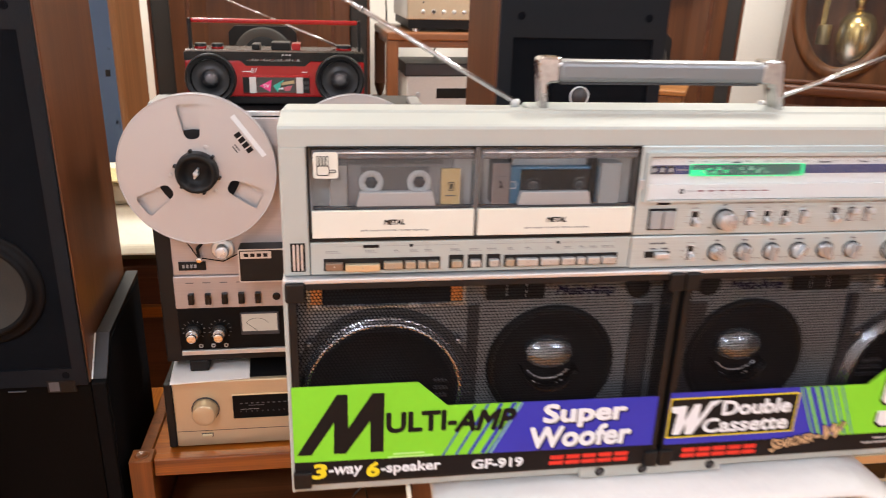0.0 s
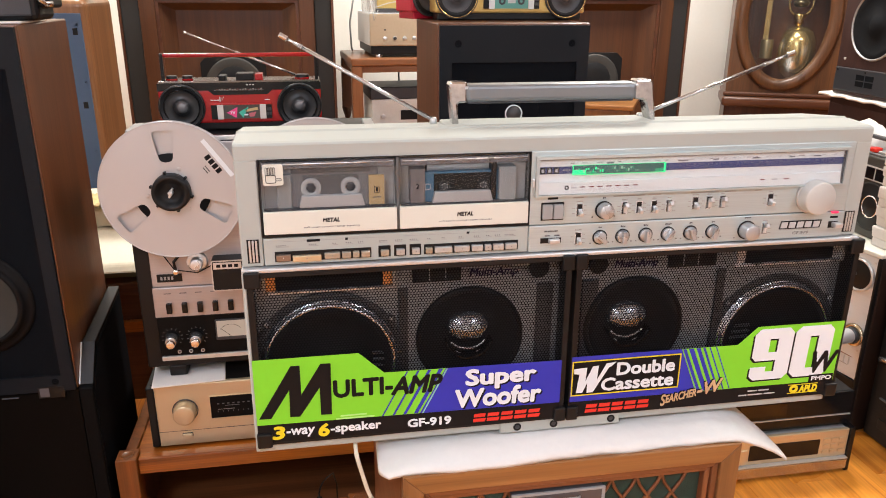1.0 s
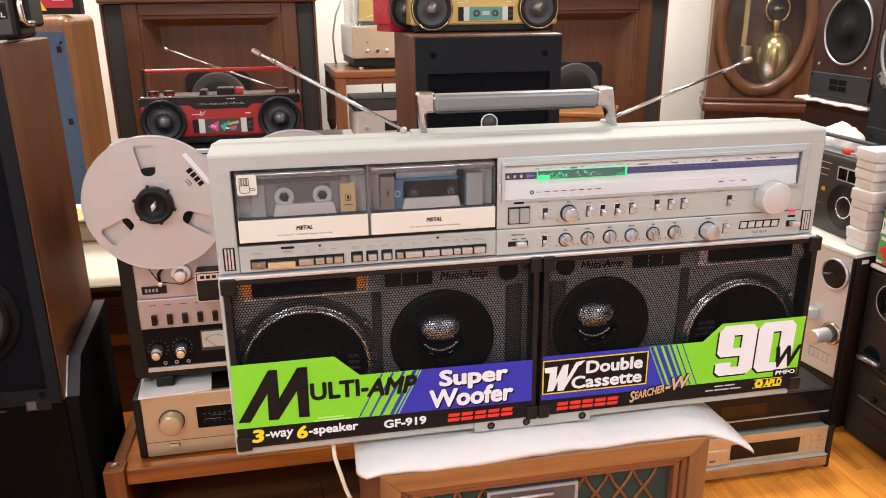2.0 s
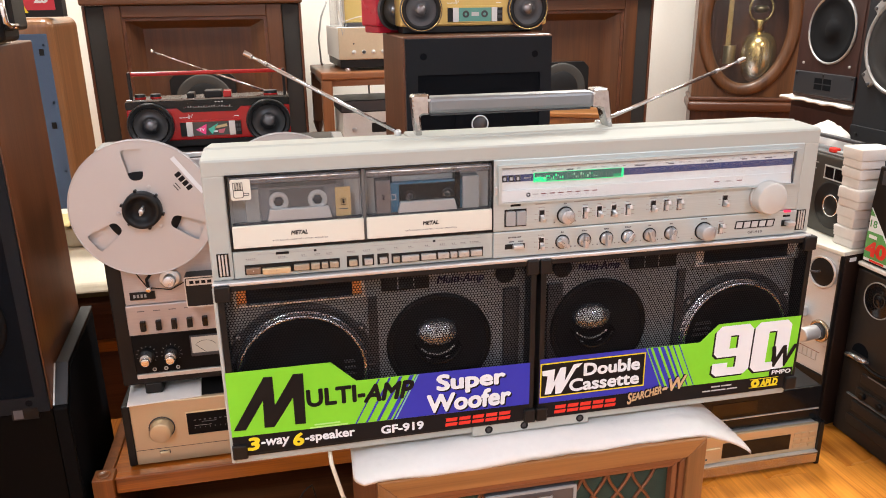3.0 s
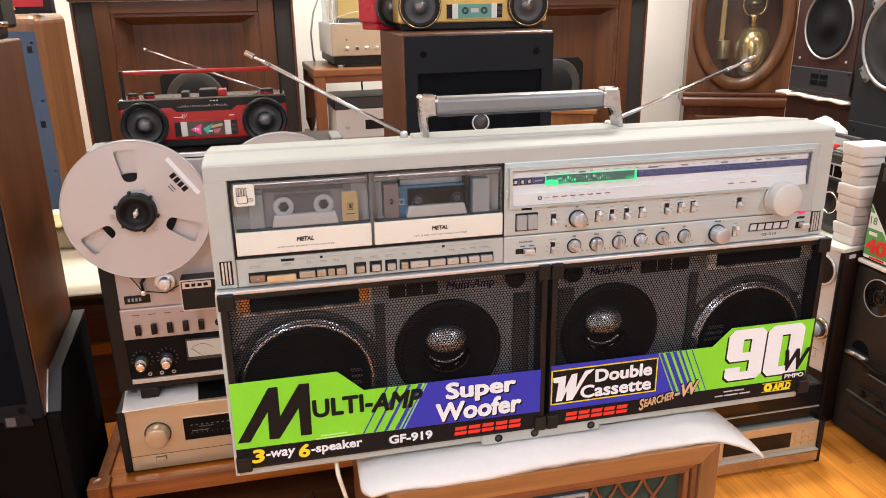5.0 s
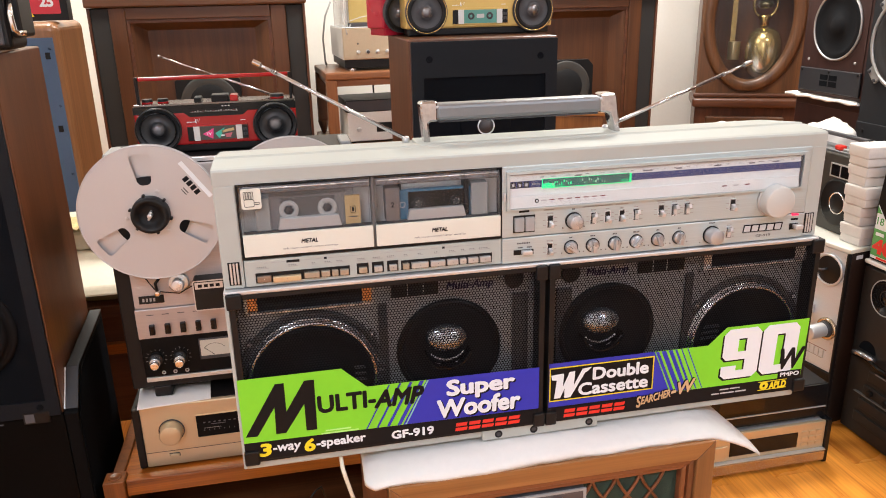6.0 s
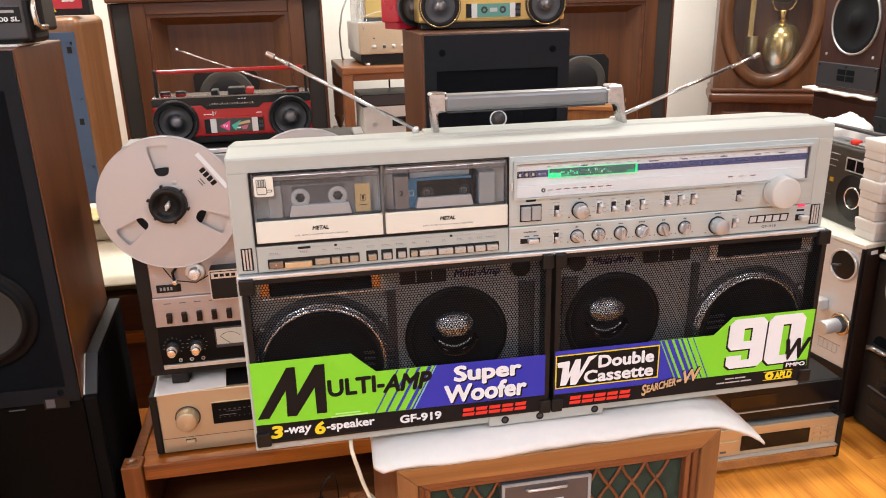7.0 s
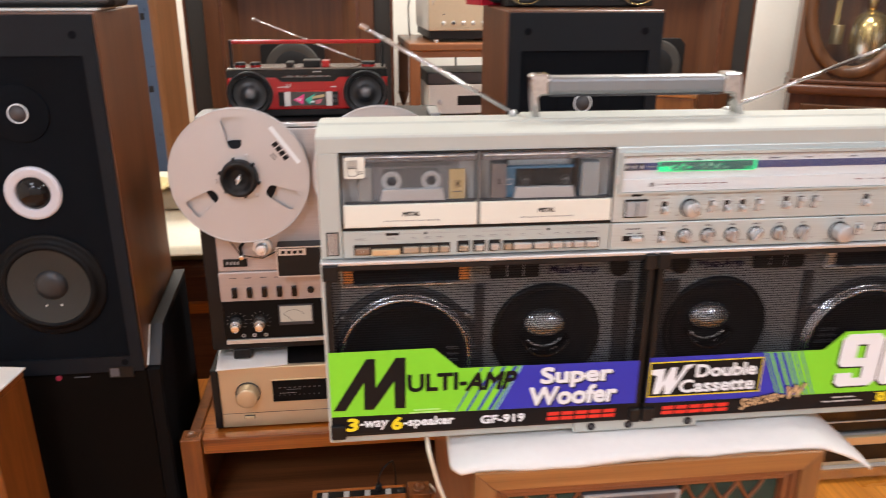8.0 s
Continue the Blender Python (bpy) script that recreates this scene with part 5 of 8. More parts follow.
# ---- cherry bench with an amplifier, tape deck and red radio ----
bench = thing("bench", pose(0, 0, 0), "low cherry wood bench with square posts, carrying hi-fi equipment", "bench")
BX0, BX1, BY0, BY1, BT = -0.702, -0.150, 0.668, 1.080, 0.252
for x in (BX0, BX1):
    for y in (BY0, BY1):
        stand_post(x, y, 0.266, bench)
part("front_rail", box(bmesh.new(), BX0 + 0.0215, BX1 - 0.0215, BY0 - 0.010, BY0 + 0.014, 0.222, 0.260, 0.003), CHERRY, bench)
part("back_rail", box(bmesh.new(), BX0 + 0.0215, BX1 - 0.0215, BY1 - 0.014, BY1 + 0.010, 0.222, 0.260, 0.003), CHERRY, bench)
for x in (BX0, BX1):
    part("side_rail", box(bmesh.new(), x - 0.012, x + 0.012, BY0 + 0.0215, BY1 - 0.0215, 0.222, 0.258, 0.003), CHERRYZ, bench)
part("top_board", box(bmesh.new(), BX0 + 0.012, BX1 - 0.012, BY0 + 0.014, BY1 - 0.014, 0.232, BT, 0.002), CHERRY, bench)
part("lower_shelf", box(bmesh.new(), BX0 + 0.01, BX1 - 0.01, BY0 + 0.02, BY1 - 0.032, 0.040, 0.058, 0.002), WALNUTX, bench)
# side boards added to cover the bright floor beneath
for x in (BX0, BX1):
    part("side_board", box(bmesh.new(), x - 0.008, x + 0.008, BY0 + 0.0215, BY1 - 0.0215, 0.01, 0.2215), DARKWOODX, bench)
# darker wood at the back stands in for the shade under the bench
part("back_board", box(bmesh.new(), BX0 + 0.02, BX1 - 0.02, BY1 - 0.03, BY1 - 0.016, 0.01, 0.22), DARKWOODX, bench)

amp = thing("amplifier", pose(0, 0, BT), "champagne-gold amplifier with a round knob and dark meter window", "amplifier")
AX0, AX1, AY = -0.658, -0.190, 0.700
part("chassis", box(bmesh.new(), AX0 + 0.010, AX1 - 0.010, AY + 0.010, 1.04, 0.012, 0.146, 0.003), BLACK, amp)
part("front_plate", box(bmesh.new(), AX0 + 0.0165, AX1 - 0.0165, AY, AY + 0.012, 0.006, 0.152, 0.003), CHAMP, amp, "champagne-gold front plate")
part("top_cover", box(bmesh.new(), AX0 + 0.008, AX1 - 0.008, AY + 0.012, 1.035, 0.144, 0.150, 0.002), BLACK, amp)
for x in (AX0, AX1 - 0.016):
    part("side_panel", box(bmesh.new(), x, x + 0.016, AY + 0.002, 1.04, 0.004, 0.148, 0.003), BLACK, amp)
part("volume_knob", knob(bmesh.new(), (-0.582, AY, 0.090), 0.0235, 0.026, segs=48, edge=0.003, r2=0.0225), CHAMP, amp, "champagne metal volume knob")
part("knob_ring", ring(bmesh.new(), (-0.582, AY + 0.001, 0.090), 0.0245, 0.0268, 0.003, segs=48, ease=0.0005), DARK, amp)
win = part("meter_window", box(bmesh.new(), -0.530, -0.290, AY - 0.0015, AY + 0.002, 0.066, 0.118, 0.001), DEEPBLACK, amp, "dark meter window")
part("window_rim", frame_ring(bmesh.new(), rounded(-0.5315, -0.2885, 0.0645, 0.1195, 0.001, 2), rounded(-0.530, -0.290, 0.066, 0.118, 0.0008, 2), AY - 0.0022, AY + 0.001), CHAMP, win)
for k in range(9):
    part("meter_print", box(bmesh.new(), -0.516 + 0.0105 * k, -0.5115 + 0.0105 * k, AY - 0.0018, AY - 0.0014, 0.0985, 0.1010), GREYINK, win)
    part("meter_print", box(bmesh.new(), -0.516 + 0.0105 * k, -0.5145 + 0.0105 * k, AY - 0.0018, AY - 0.0014, 0.0800, 0.0830), GREYINK, win)
part("meter_print", box(bmesh.new(), -0.500, -0.470, AY - 0.0018, AY - 0.0014, 0.094, 0.0955), GREYINK, win)
part("meter_print", box(bmesh.new(), -0.515, -0.480, AY - 0.0018, AY - 0.0014, 0.086, 0.0868), PALEINK, win)
part("flap_line", box(bmesh.new(), AX0 + 0.018, AX1 - 0.018, AY - 0.0006, AY, 0.0405, 0.0415), DARK, amp)
part("power_button", box(bmesh.new(), -0.592, -0.573, AY - 0.006, AY, 0.028, 0.034, 0.001), CHAMP, amp)
part("button_slot", box(bmesh.new(), -0.5935, -0.5715, AY - 0.0008, AY, 0.0265, 0.0355), DARK, amp)
for x in (AX0 + 0.05, AX1 - 0.05):
    for y in (AY + 0.05, 0.99):
        part("foot", knob(bmesh.new(), (x, y, 0.0), 0.016, 0.012, "z", 20), BLACK, amp)
solo("paper", turned(box(bmesh.new(), -0.074, 0.074, -0.105, 0.10, 0.0, 0.003, 0.001), pose(-0.577, 0.799, 0.0, 0, 0, 5)), surface("white_paper", (0.83, 0.81, 0.79), 0.7, 0, 0.02, 60, 0.1), pose(0, 0, BT + 0.153), "folded white paper between amplifier and tape deck", "paper")

# reel-to-reel tape deck
deck = thing("tape_deck", pose(0, 0, 0.4095), "silver and black reel-to-reel tape deck standing on the amplifier", "tape deck")
DX0, DX1, DY = -0.622, -0.182, 0.726
DECKPINK = brushed("pinkish_deck_metal", (0.47, 0.425, 0.415), 0.40)
part("case", box(bmesh.new(), DX0 - 0.030, DX1 + 0.030, DY + 0.006, DY + 0.200, 0.022, 0.508, 0.003), BLACK, deck, "black wooden case")
part("case_top_trim", box(bmesh.new(), DX0 - 0.010, DX1 + 0.010, DY + 0.004, DY + 0.016, 0.502, 0.510, 0.001), ALU, deck)
upper = part("upper_plate", box(bmesh.new(), DX0, DX1, DY, DY + 0.014, 0.205, 0.500, 0.002), DECKPINK, deck, "brushed pinkish silver reel plate")
band = part("switch_band", box(bmesh.new(), DX0 - 0.001, DX1 + 0.001, DY - 0.004, DY + 0.014, 0.139, 0.2045, 0.002), DECKPINK, deck, "silver band with rocker switches")
base = part("lower_plate", box(bmesh.new(), DX0, DX1, DY - 0.001, DY + 0.014, 0.050, 0.1385, 0.002), DEEPBLACK, deck, "black control plate")
part("bottom_trim", box(bmesh.new(), DX0 + 0.002, DX1 - 0.002, DY - 0.004, DY + 0.014, 0.040, 0.0495, 0.001), ALU, deck)
part("jack_socket", knob(bmesh.new(), (-0.4370, DY - 0.004, 0.160), 0.0075, 0.003, segs=24, edge=0.001), BLACKGLOSS, band, "round black socket")
for k in range(5):
    x = -0.593 + 0.0305 * k
    part("rocker", box(bmesh.new(), x - 0.0055, x + 0.0055, DY - 0.012, DY - 0.003, 0.149, 0.171, 0.0015), BLACKGLOSS, band, "black rocker switch")
    part("switch_print", box(bmesh.new(), x - 0.008, x + 0.006, DY - 0.0044, DY - 0.0038, 0.1905, 0.1922), GREYINK, band)
for x in (-0.595, -0.546):
    kn = part("level_knob", knob(bmesh.new(), (x, DY - 0.001, 0.092), 0.0145, 0.010, segs=32, edge=0.001), BLACK, base)
    part("knob_cap", knob(bmesh.new(), (x, DY - 0.010, 0.092), 0.0112, 0.016, segs=32, edge=0.0015), DOME, kn, "dark chrome knob cap")
    part("knob_cap", knob(bmesh.new(), (x, DY - 0.024, 0.089), 0.0088, 0.010, segs=32, edge=0.0015), CHROME, kn)
    for a in range(-130, 131, 26):
        part("scale_tick", box(bmesh.new(), -0.0004, 0.0004, DY - 0.0016, DY - 0.0008, 0.018, 0.0215, m=pose(x, 0, 0.092, 0, a, 0)), PALEINK, base)
for x in (-0.596, -0.573, -0.549):
    part("jack", ring(bmesh.new(), (x + 0.012, DY - 0.001, 0.0585), 0.0022, 0.0042, 0.0018, segs=16, ease=0.0004), ALU, base)
vu = part("level_meter", box(bmesh.new(), -0.507, -0.435, DY - 0.004, DY, 0.080, 0.127, 0.001), DARK, base, "cream level meter in a dark frame")
part("meter_face", box(bmesh.new(), -0.504, -0.438, DY - 0.0045, DY - 0.0038, 0.088, 0.124), glowing("meter_face_lit", (0.95, 0.88, 0.74), 0.08), vu)
part("needle", box(bmesh.new(), -0.0004, 0.0004, DY - 0.0050, DY - 0.0045, 0, 0.026, m=pose(-0.476, 0, 0.0885, 0, -48, 0)), INK, vu)
part("meter_scale", tube(bmesh.new(), [(-0.476 + 0.027 * math.sin(radians(a)), DY - 0.0046, 0.0885 + 0.027 * math.cos(radians(a))) for a in range(-52, 53, 13)], 0.0004, 4), INK, vu)
cov = part("head_cover", prism(bmesh.new(), rounded(-0.499, -0.300, 0.203, 0.268, 0.004), DY - 0.035, DY), BLACK, upper, "black head cover with a thin silver rim")
part("cover_rim", frame_ring(bmesh.new(), rounded(-0.4990, -0.300, 0.203, 0.268, 0.004), rounded(-0.4968, -0.3022, 0.2052, 0.2658, 0.003), DY - 0.0362, DY - 0.0345), ALU, cov)
part("cover_plate", box(bmesh.new(), -0.4945, -0.440, DY - 0.0365, DY - 0.035, 0.2500, 0.2635), ALU, cov)
for k in range(4):
    part("maker_block", box(bmesh.new(), -0.4885 + 0.0115 * k, -0.4805 + 0.0115 * k, DY - 0.0368, DY - 0.0364, 0.2535, 0.2600), INK, cov)
part("counter", box(bmesh.new(), -0.611, -0.562, DY - 0.003, DY, 0.216, 0.233, 0.001), BLACK, upper, "black tape counter")
for k in range(4):
    part("counter_digit", box(bmesh.new(), -0.604 + 0.007 * k, -0.600 + 0.007 * k, DY - 0.0034, DY - 0.0028, 0.221, 0.228), MIDPLASTIC, upper)
cap = part("capstan", knob(bmesh.new(), (-0.529, DY, 0.257), 0.0205, 0.008, segs=36, edge=0.002), RINGMETAL, upper, "shiny tape guide roller")
part("capstan_cap", knob(bmesh.new(), (-0.529, DY - 0.007, 0.257), 0.0125, 0.018, segs=36, edge=0.003), RINGMETAL, cap)
arm = part("tension_arm", tube(bmesh.new(), [(-0.571, DY - 0.012, 0.245), (-0.573, DY - 0.012, 0.262), (-0.560, DY - 0.011, 0.277)], 0.0030, 8), BLACK, upper)
part("arm_roller", knob(bmesh.new(), (-0.571, DY - 0.002, 0.241), 0.0055, 0.016, segs=20), CHROME, arm)
part("tape", tube(bmesh.new(), [(-0.605, DY - 0.01, 0.300), (-0.573, DY - 0.010, 0.244), (-0.566, DY - 0.010, 0.243), (-0.529, DY - 0.010, 0.236), (-0.498, DY - 0.010, 0.252)], 0.0012, 5), CONE, upper)
for x in (DX0 + 0.03, DX1 - 0.03):
    part("foot", box(bmesh.new(), x - 0.018, x + 0.018, DY + 0.004, DY + 0.05, 0.0, 0.024, 0.003), BLACK, deck)
    part("foot", box(bmesh.new(), x - 0.018, x + 0.018, DY + 0.15, DY + 0.19, 0.0, 0.024, 0.003), BLACK, deck)
for x in (DX0 - 0.013, DX1 + 0.013):
    part("carry_handle", box(bmesh.new(), -0.011, 0.011, 0.0, 0.085, 0, 0.010, 0.003, m=pose(x, DY + 0.045, 0.508, 0, 0, 0)), MIDPLASTIC, deck, "grey carrying bracket")


def tape_reel(x, y, z, turn, printed):
    """A metal ten-inch reel with three windows on a black hub clamp, facing -y."""
    R = 0.1335
    reel = thing("tape_reel", pose(x, y, z, 0, turn, 0), "pinkish silver metal tape reel with three openings on the deck", "tape reel", "reels on the deck")
    rows = [(0.0560, 0.0), (0.0563, 0.0045), (0.0578, 0.0085), (0.0605, 0.0112), (0.0640, 0.0128), (0.0800, 0.0152), (0.0960, 0.0176), (0.1080, 0.0194), (0.1125, 0.0192), (0.1150, 0.0170), (0.1160, 0.0135), (0.1163, 0.0070)]
    wedge = rows + [(r, -w) for r, w in rows[:0:-1]]
    for y0, nm in ((0.0, "front_flange"), (0.0105, "back_flange")):
        tmp = bmesh.new()
        loops = [[(r * math.cos(radians(a)), r * math.sin(radians(a))) for a in range(0, 360, 3)] for r in (R, 0.030)]
        for k in range(3):
            a = radians(90 + 120 * k + (60 if y0 else 0))
            loops.append([(r * math.cos(a) - w * math.sin(a), r * math.sin(a) + w * math.cos(a)) for r, w in wedge])
        edges = []
        for loop in loops:
            vs = [tmp.verts.new((px, y0, pz)) for px, pz in loop]
            edges += [tmp.edges.new((vs[k], vs[(k + 1) % len(vs)])) for k in range(len(vs))]
        bmesh.ops.triangle_fill(tmp, use_beauty=True, use_dissolve=False, edges=edges)
        flat = tmp.faces[:]
        got = bmesh.ops.extrude_face_region(tmp, geom=flat, use_keep_orig=True)
        for v in got["geom"]:
            if isinstance(v, bmesh.types.BMVert):
                v.co.y += 0.0013
        bmesh.ops.recalc_face_normals(tmp, faces=tmp.faces[:])
        part(nm, tmp, PINKISH, reel, "thin metal flange with three openings")
    part("rim", ring(bmesh.new(), (0, 0.0002, 0), R - 0.0022, R, 0.0012, segs=96, ease=0.0004), PINKISH, reel)
    part("tape_pack", lathe(bmesh.new(), [(0.03, 0.0), (0.0715, 0.0), (0.0715, 0.0065), (0.03, 0.0065)], (0, 0.0096, 0), "-y", 64), CONE, reel, "dark wound tape")
    hub = part("hub_clamp", lathe(bmesh.new(), [(0.0, 0.008), (0.014, 0.008), (0.022, 0.013), (0.0265, 0.021), (0.0325, 0.023), (0.0350, 0.018), (0.0362, 0.0)], (0, 0.001, 0), "-y", 48), BLACK, reel, "black rubber hub clamp")
    part("spindle", knob(bmesh.new(), (0, -0.004, 0), 0.0048, 0.018, segs=20), ALU, hub)
    part("spindle_fin", box(bmesh.new(), -0.002, 0.002, -0.020, -0.004, -0.009, 0.009, 0.001, m=pose(0, 0, 0, 0, 25, 0)), ALU, hub)
    for a in (15, 75, 135, 195, 255, 315):
        part("hub_lug", box(bmesh.new(), 0.034, 0.0405, -0.010, 0.001, -0.0026, 0.0026, 0.001, m=pose(0, 0, 0, 0, a + 5, 0)), BLACK, hub)
    for a in (30, 150, 270):
        part("rivet", knob(bmesh.new(), (0.0455 * math.cos(radians(a + 35)), 0.0, 0.0455 * math.sin(radians(a + 35))), 0.0040, 0.0018, segs=18, edge=0.0006), PINKISH, reel)
    if printed:
        part("paper_strip", box(bmesh.new(), -0.043, 0.043, -0.0008, 0.0, -0.0042, 0.0042, 0.0002, m=pose(0.0930, 0, 0.0560, 0, 58, 0)), WHITE, reel, "narrow white paper strip")
        for k in range(4):
            part("maker_block", prism(bmesh.new(), [(-0.0165 + 0.0088 * k, -0.0045), (-0.0098 + 0.0088 * k, -0.0045), (-0.0098 + 0.0088 * k, 0.0045), (-0.0165 + 0.0088 * k, 0.0045)], -0.0006, 0.0), INK, reel).matrix_basis = pose(0.0835, 0, 0.0455, 0, 58, 0) @ Matrix.Diagonal((1.2, 1, 1.25, 1))
        for k in range(2):
            part("small_print", box(bmesh.new(), -0.008, 0.006, -0.0005, 0.0, -0.001, 0.001, m=pose(0.0720 - 0.004 * k, 0, 0.0365 - 0.003 * k, 0, 58, 0)), GREYINK, reel)
    return reel


tape_reel(-0.556, 0.690, 0.823, -3.5, True)
tape_reel(-0.284, 0.690, 0.823, 40, False)


DOMEBLACK = surface("glossy_dark_dome", (0.15, 0.15, 0.16), 0.16, 0.5, 0.05, 100)
DOMEGREY = surface("grey_glossy_dome", (0.22, 0.22, 0.23), 0.16, 0.7, 0.05, 100)
GREYCONE = surface("grey_speaker_cone", (0.060, 0.061, 0.066), 0.6, 0.0, 0.2, 400, 0.2)
REDCONE = surface("dark_blue_grey_cone", (0.0105, 0.0115, 0.0140), 0.42, 0.0, 0.2, 400, 0.2)
TOPCHROME = surface("bright_top_metal", (0.20, 0.185, 0.175), 0.16, 0.95, 0.06, 120)


def radio_cassette(m, shell, top_trim, label, tape_mat, lettered, k_=1.0):
    """A small radio cassette player with two round loudspeakers and a carrying bar; base centre front at the origin."""
    r = thing("radio_cassette", m, label, "radio cassette player")
    W = 0.158
    body = part("body", box(bmesh.new(), -W, W, 0.0, 0.075, 0.014, 0.080, 0.004), shell, r, "coloured plastic body")
    part("base", box(bmesh.new(), -W + 0.006, W - 0.006, 0.004, 0.072, 0.0, 0.016, 0.003), shell if k_ == 0.86 else BLACK, r)
    part("top_band", prism(bmesh.new(), [(-W, 0.079), (-0.062, 0.079), (-0.052, 0.070), (0.052, 0.070), (0.062, 0.079), (W, 0.079), (W, 0.093), (-W, 0.093)], -0.001, 0.075), BLACKGLOSS, r, "black upper band with tuning scale")
    part("top_plate", box(bmesh.new(), -W + 0.002, W - 0.002, 0.004, 0.074, 0.0925, 0.097, 0.001), TOPCHROME, r, "bright metal top plate")
    scale = part("scale_slot", box(bmesh.new(), -0.055, 0.050, -0.0022, 0.0, 0.0775, 0.0865), BLACKGLOSS, body)
    for k in range(18):
        part("scale_print", box(bmesh.new(), -0.046 + 0.0050 * k, -0.0435 + 0.0050 * k, -0.0026, -0.0021, 0.0800, 0.0812 + 0.0006 * (k % 3)), PALEINK if k % 4 else REDDARK, scale)
    part("scale_line", box(bmesh.new(), -0.050, 0.046, -0.0026, -0.0021, 0.0788, 0.0791), PALEINK, scale)
    for k in range(3):
        part("scale_mark", box(bmesh.new(), 0.012 + 0.006 * k, 0.0155 + 0.006 * k, -0.0018, -0.0008, 0.0885, 0.0905), PALEPLASTIC, scale)
    for s in (-1, 1):
        sp = part("loudspeaker", lathe(bmesh.new(), [(0.0485 * k_, 0.0), (0.0485 * k_, 0.0065), (0.0470 * k_, 0.0080), (0.0440 * k_, 0.0075), (0.042 * k_, 0.0055), (0.030 * k_, 0.0016), (0.016, 0.0010), (0.0155, 0.003), (0.011, 0.0055), (0.0, 0.0070)], (s * 0.1145, 0.0, 0.0470), "-y", 44), REDCONE if lettered else GREYCONE, r, "round loudspeaker cone")
        part("dome", lathe(bmesh.new(), [(0.0125, 0.002), (0.0110, 0.0062), (0.006, 0.0088), (0.0, 0.0097)], (s * 0.1145, 0.0, 0.0470), "-y", 28), DOMEBLACK if lettered else DOMEGREY, sp, "glossy centre dome")
        if lettered:
            part("speaker_surround", ring(bmesh.new(), (s * 0.1145, -0.0040, 0.0470), 0.0325, 0.0352, 0.0030, segs=44, ease=0.0012), BLACKGLOSS, sp)
        else:
            part("speaker_surround", ring(bmesh.new(), (s * 0.1145, -0.0045, 0.0470), 0.0350 * k_, 0.0444 * k_, 0.0036, segs=44, ease=0.0012), BLACK, sp)
        # small grey studs stand in for glints on the cone
        for a in (35, 145, 215, 325):
            part("cone_glint", knob(bmesh.new(), (s * 0.1145 + 0.0125 * math.cos(radians(a)), -0.0030, 0.0470 + 0.0125 * math.sin(radians(a))), 0.0016, 0.0012, segs=10, edge=0.0004), DOMEGREY, sp)
        part("speaker_rim", ring(bmesh.new(), (s * 0.1145, -0.0065, 0.0470), 0.0445 * k_, 0.0462 * k_, 0.0028, segs=44, ease=0.0004), BLACKGLOSS if lettered else BRASS if k_ > 0.9 else BLACK, sp)
    door = part("cassette_door", box(bmesh.new(), -0.060, 0.060, -0.0026, 0.002, 0.0205, 0.0540, 0.001), shell, r)
    part("door_side", box(bmesh.new(), -0.0590, -0.0475, -0.0034, 0.0, 0.0225, 0.0500), BLACK, door)
    part("door_side", box(bmesh.new(), 0.0475, 0.0590, -0.0034, 0.0, 0.0225, 0.0500), BLACK, door)
    for s in (-1, 1):
        part("door_pillar", box(bmesh.new(), s * 0.0415 - 0.006, s * 0.0415 + 0.006, -0.0042, 0.0, 0.0220, 0.0505, 0.0005), ALU, door)
    win = part("tape_window", box(bmesh.new(), -0.0350, 0.0350, -0.0036, 0.0, 0.0230, 0.0500), tape_mat, door)
    for k in range(3):
        part("speaker_print", box(bmesh.new(), -0.059 + 0.0055 * k, -0.0545 + 0.0055 * k, -0.0006, 0.0, 0.0590, 0.0602), WHITE, body)
    part("speaker_print", tube(bmesh.new(), [(-0.0415, -0.0006, 0.0660), (-0.0425, -0.0006, 0.0580), (-0.0400, -0.0006, 0.0570), (-0.0385, -0.0006, 0.0650), (-0.0365, -0.0006, 0.0590), (-0.0335, -0.0006, 0.0660)], 0.0005, 5), WHITE, body)
    for k in range(4):
        part("door_button", box(bmesh.new(), 0.0492 + 0.0048 * (k % 2), 0.0530 + 0.0048 * (k % 2), -0.0040, -0.003, 0.0290 + 0.0090 * (k // 2), 0.0350 + 0.0090 * (k // 2), 0.0004), DARK, door)
    part("speaker_print", box(bmesh.new(), 0.046, 0.056, -0.0006, 0.0, 0.0590, 0.0602), WHITE, body)
    if lettered:
        part("pink_patch", prism(bmesh.new(), [(-0.030, 0.035), (-0.008, 0.046), (-0.011, 0.0245)], -0.0041, -0.0036), surface("pink_print", (0.75, 0.05, 0.22), 0.4), win)
        part("lettering", letters("TV", -0.0235, -0.0130, 0.0320, 0.0375, -0.0041, 0.0003, 0.02), WHITE, win)
        part("teal_patch", prism(bmesh.new(), [(-0.006, 0.0355), (0.014, 0.0465), (0.002, 0.0245)], -0.0041, -0.0036), surface("teal_print", (0.05, 0.45, 0.33), 0.4), win)
        part("print_block", prism(bmesh.new(), [(0.006, 0.0405), (0.031, 0.0455), (0.032, 0.0400), (0.008, 0.0360)], -0.0041, -0.0036), TAN, win)
        part("print_block", box(bmesh.new(), 0.004, 0.012, -0.0041, -0.0036, 0.0290, 0.0320), WHITE, win)
        part("print_block", prism(bmesh.new(), [(0.013, 0.0330), (0.028, 0.0360), (0.024, 0.0270), (0.015, 0.0260)], -0.0041, -0.0036), surface("rose_print", (0.5, 0.12, 0.16), 0.4), win)
    else:
        for s in (-1, 1):
            part("hub", ring(bmesh.new(), (s * 0.0200, -0.0036, 0.0375), 0.0030, 0.0072, 0.0008, segs=20, ease=0.0002), DARK, win)
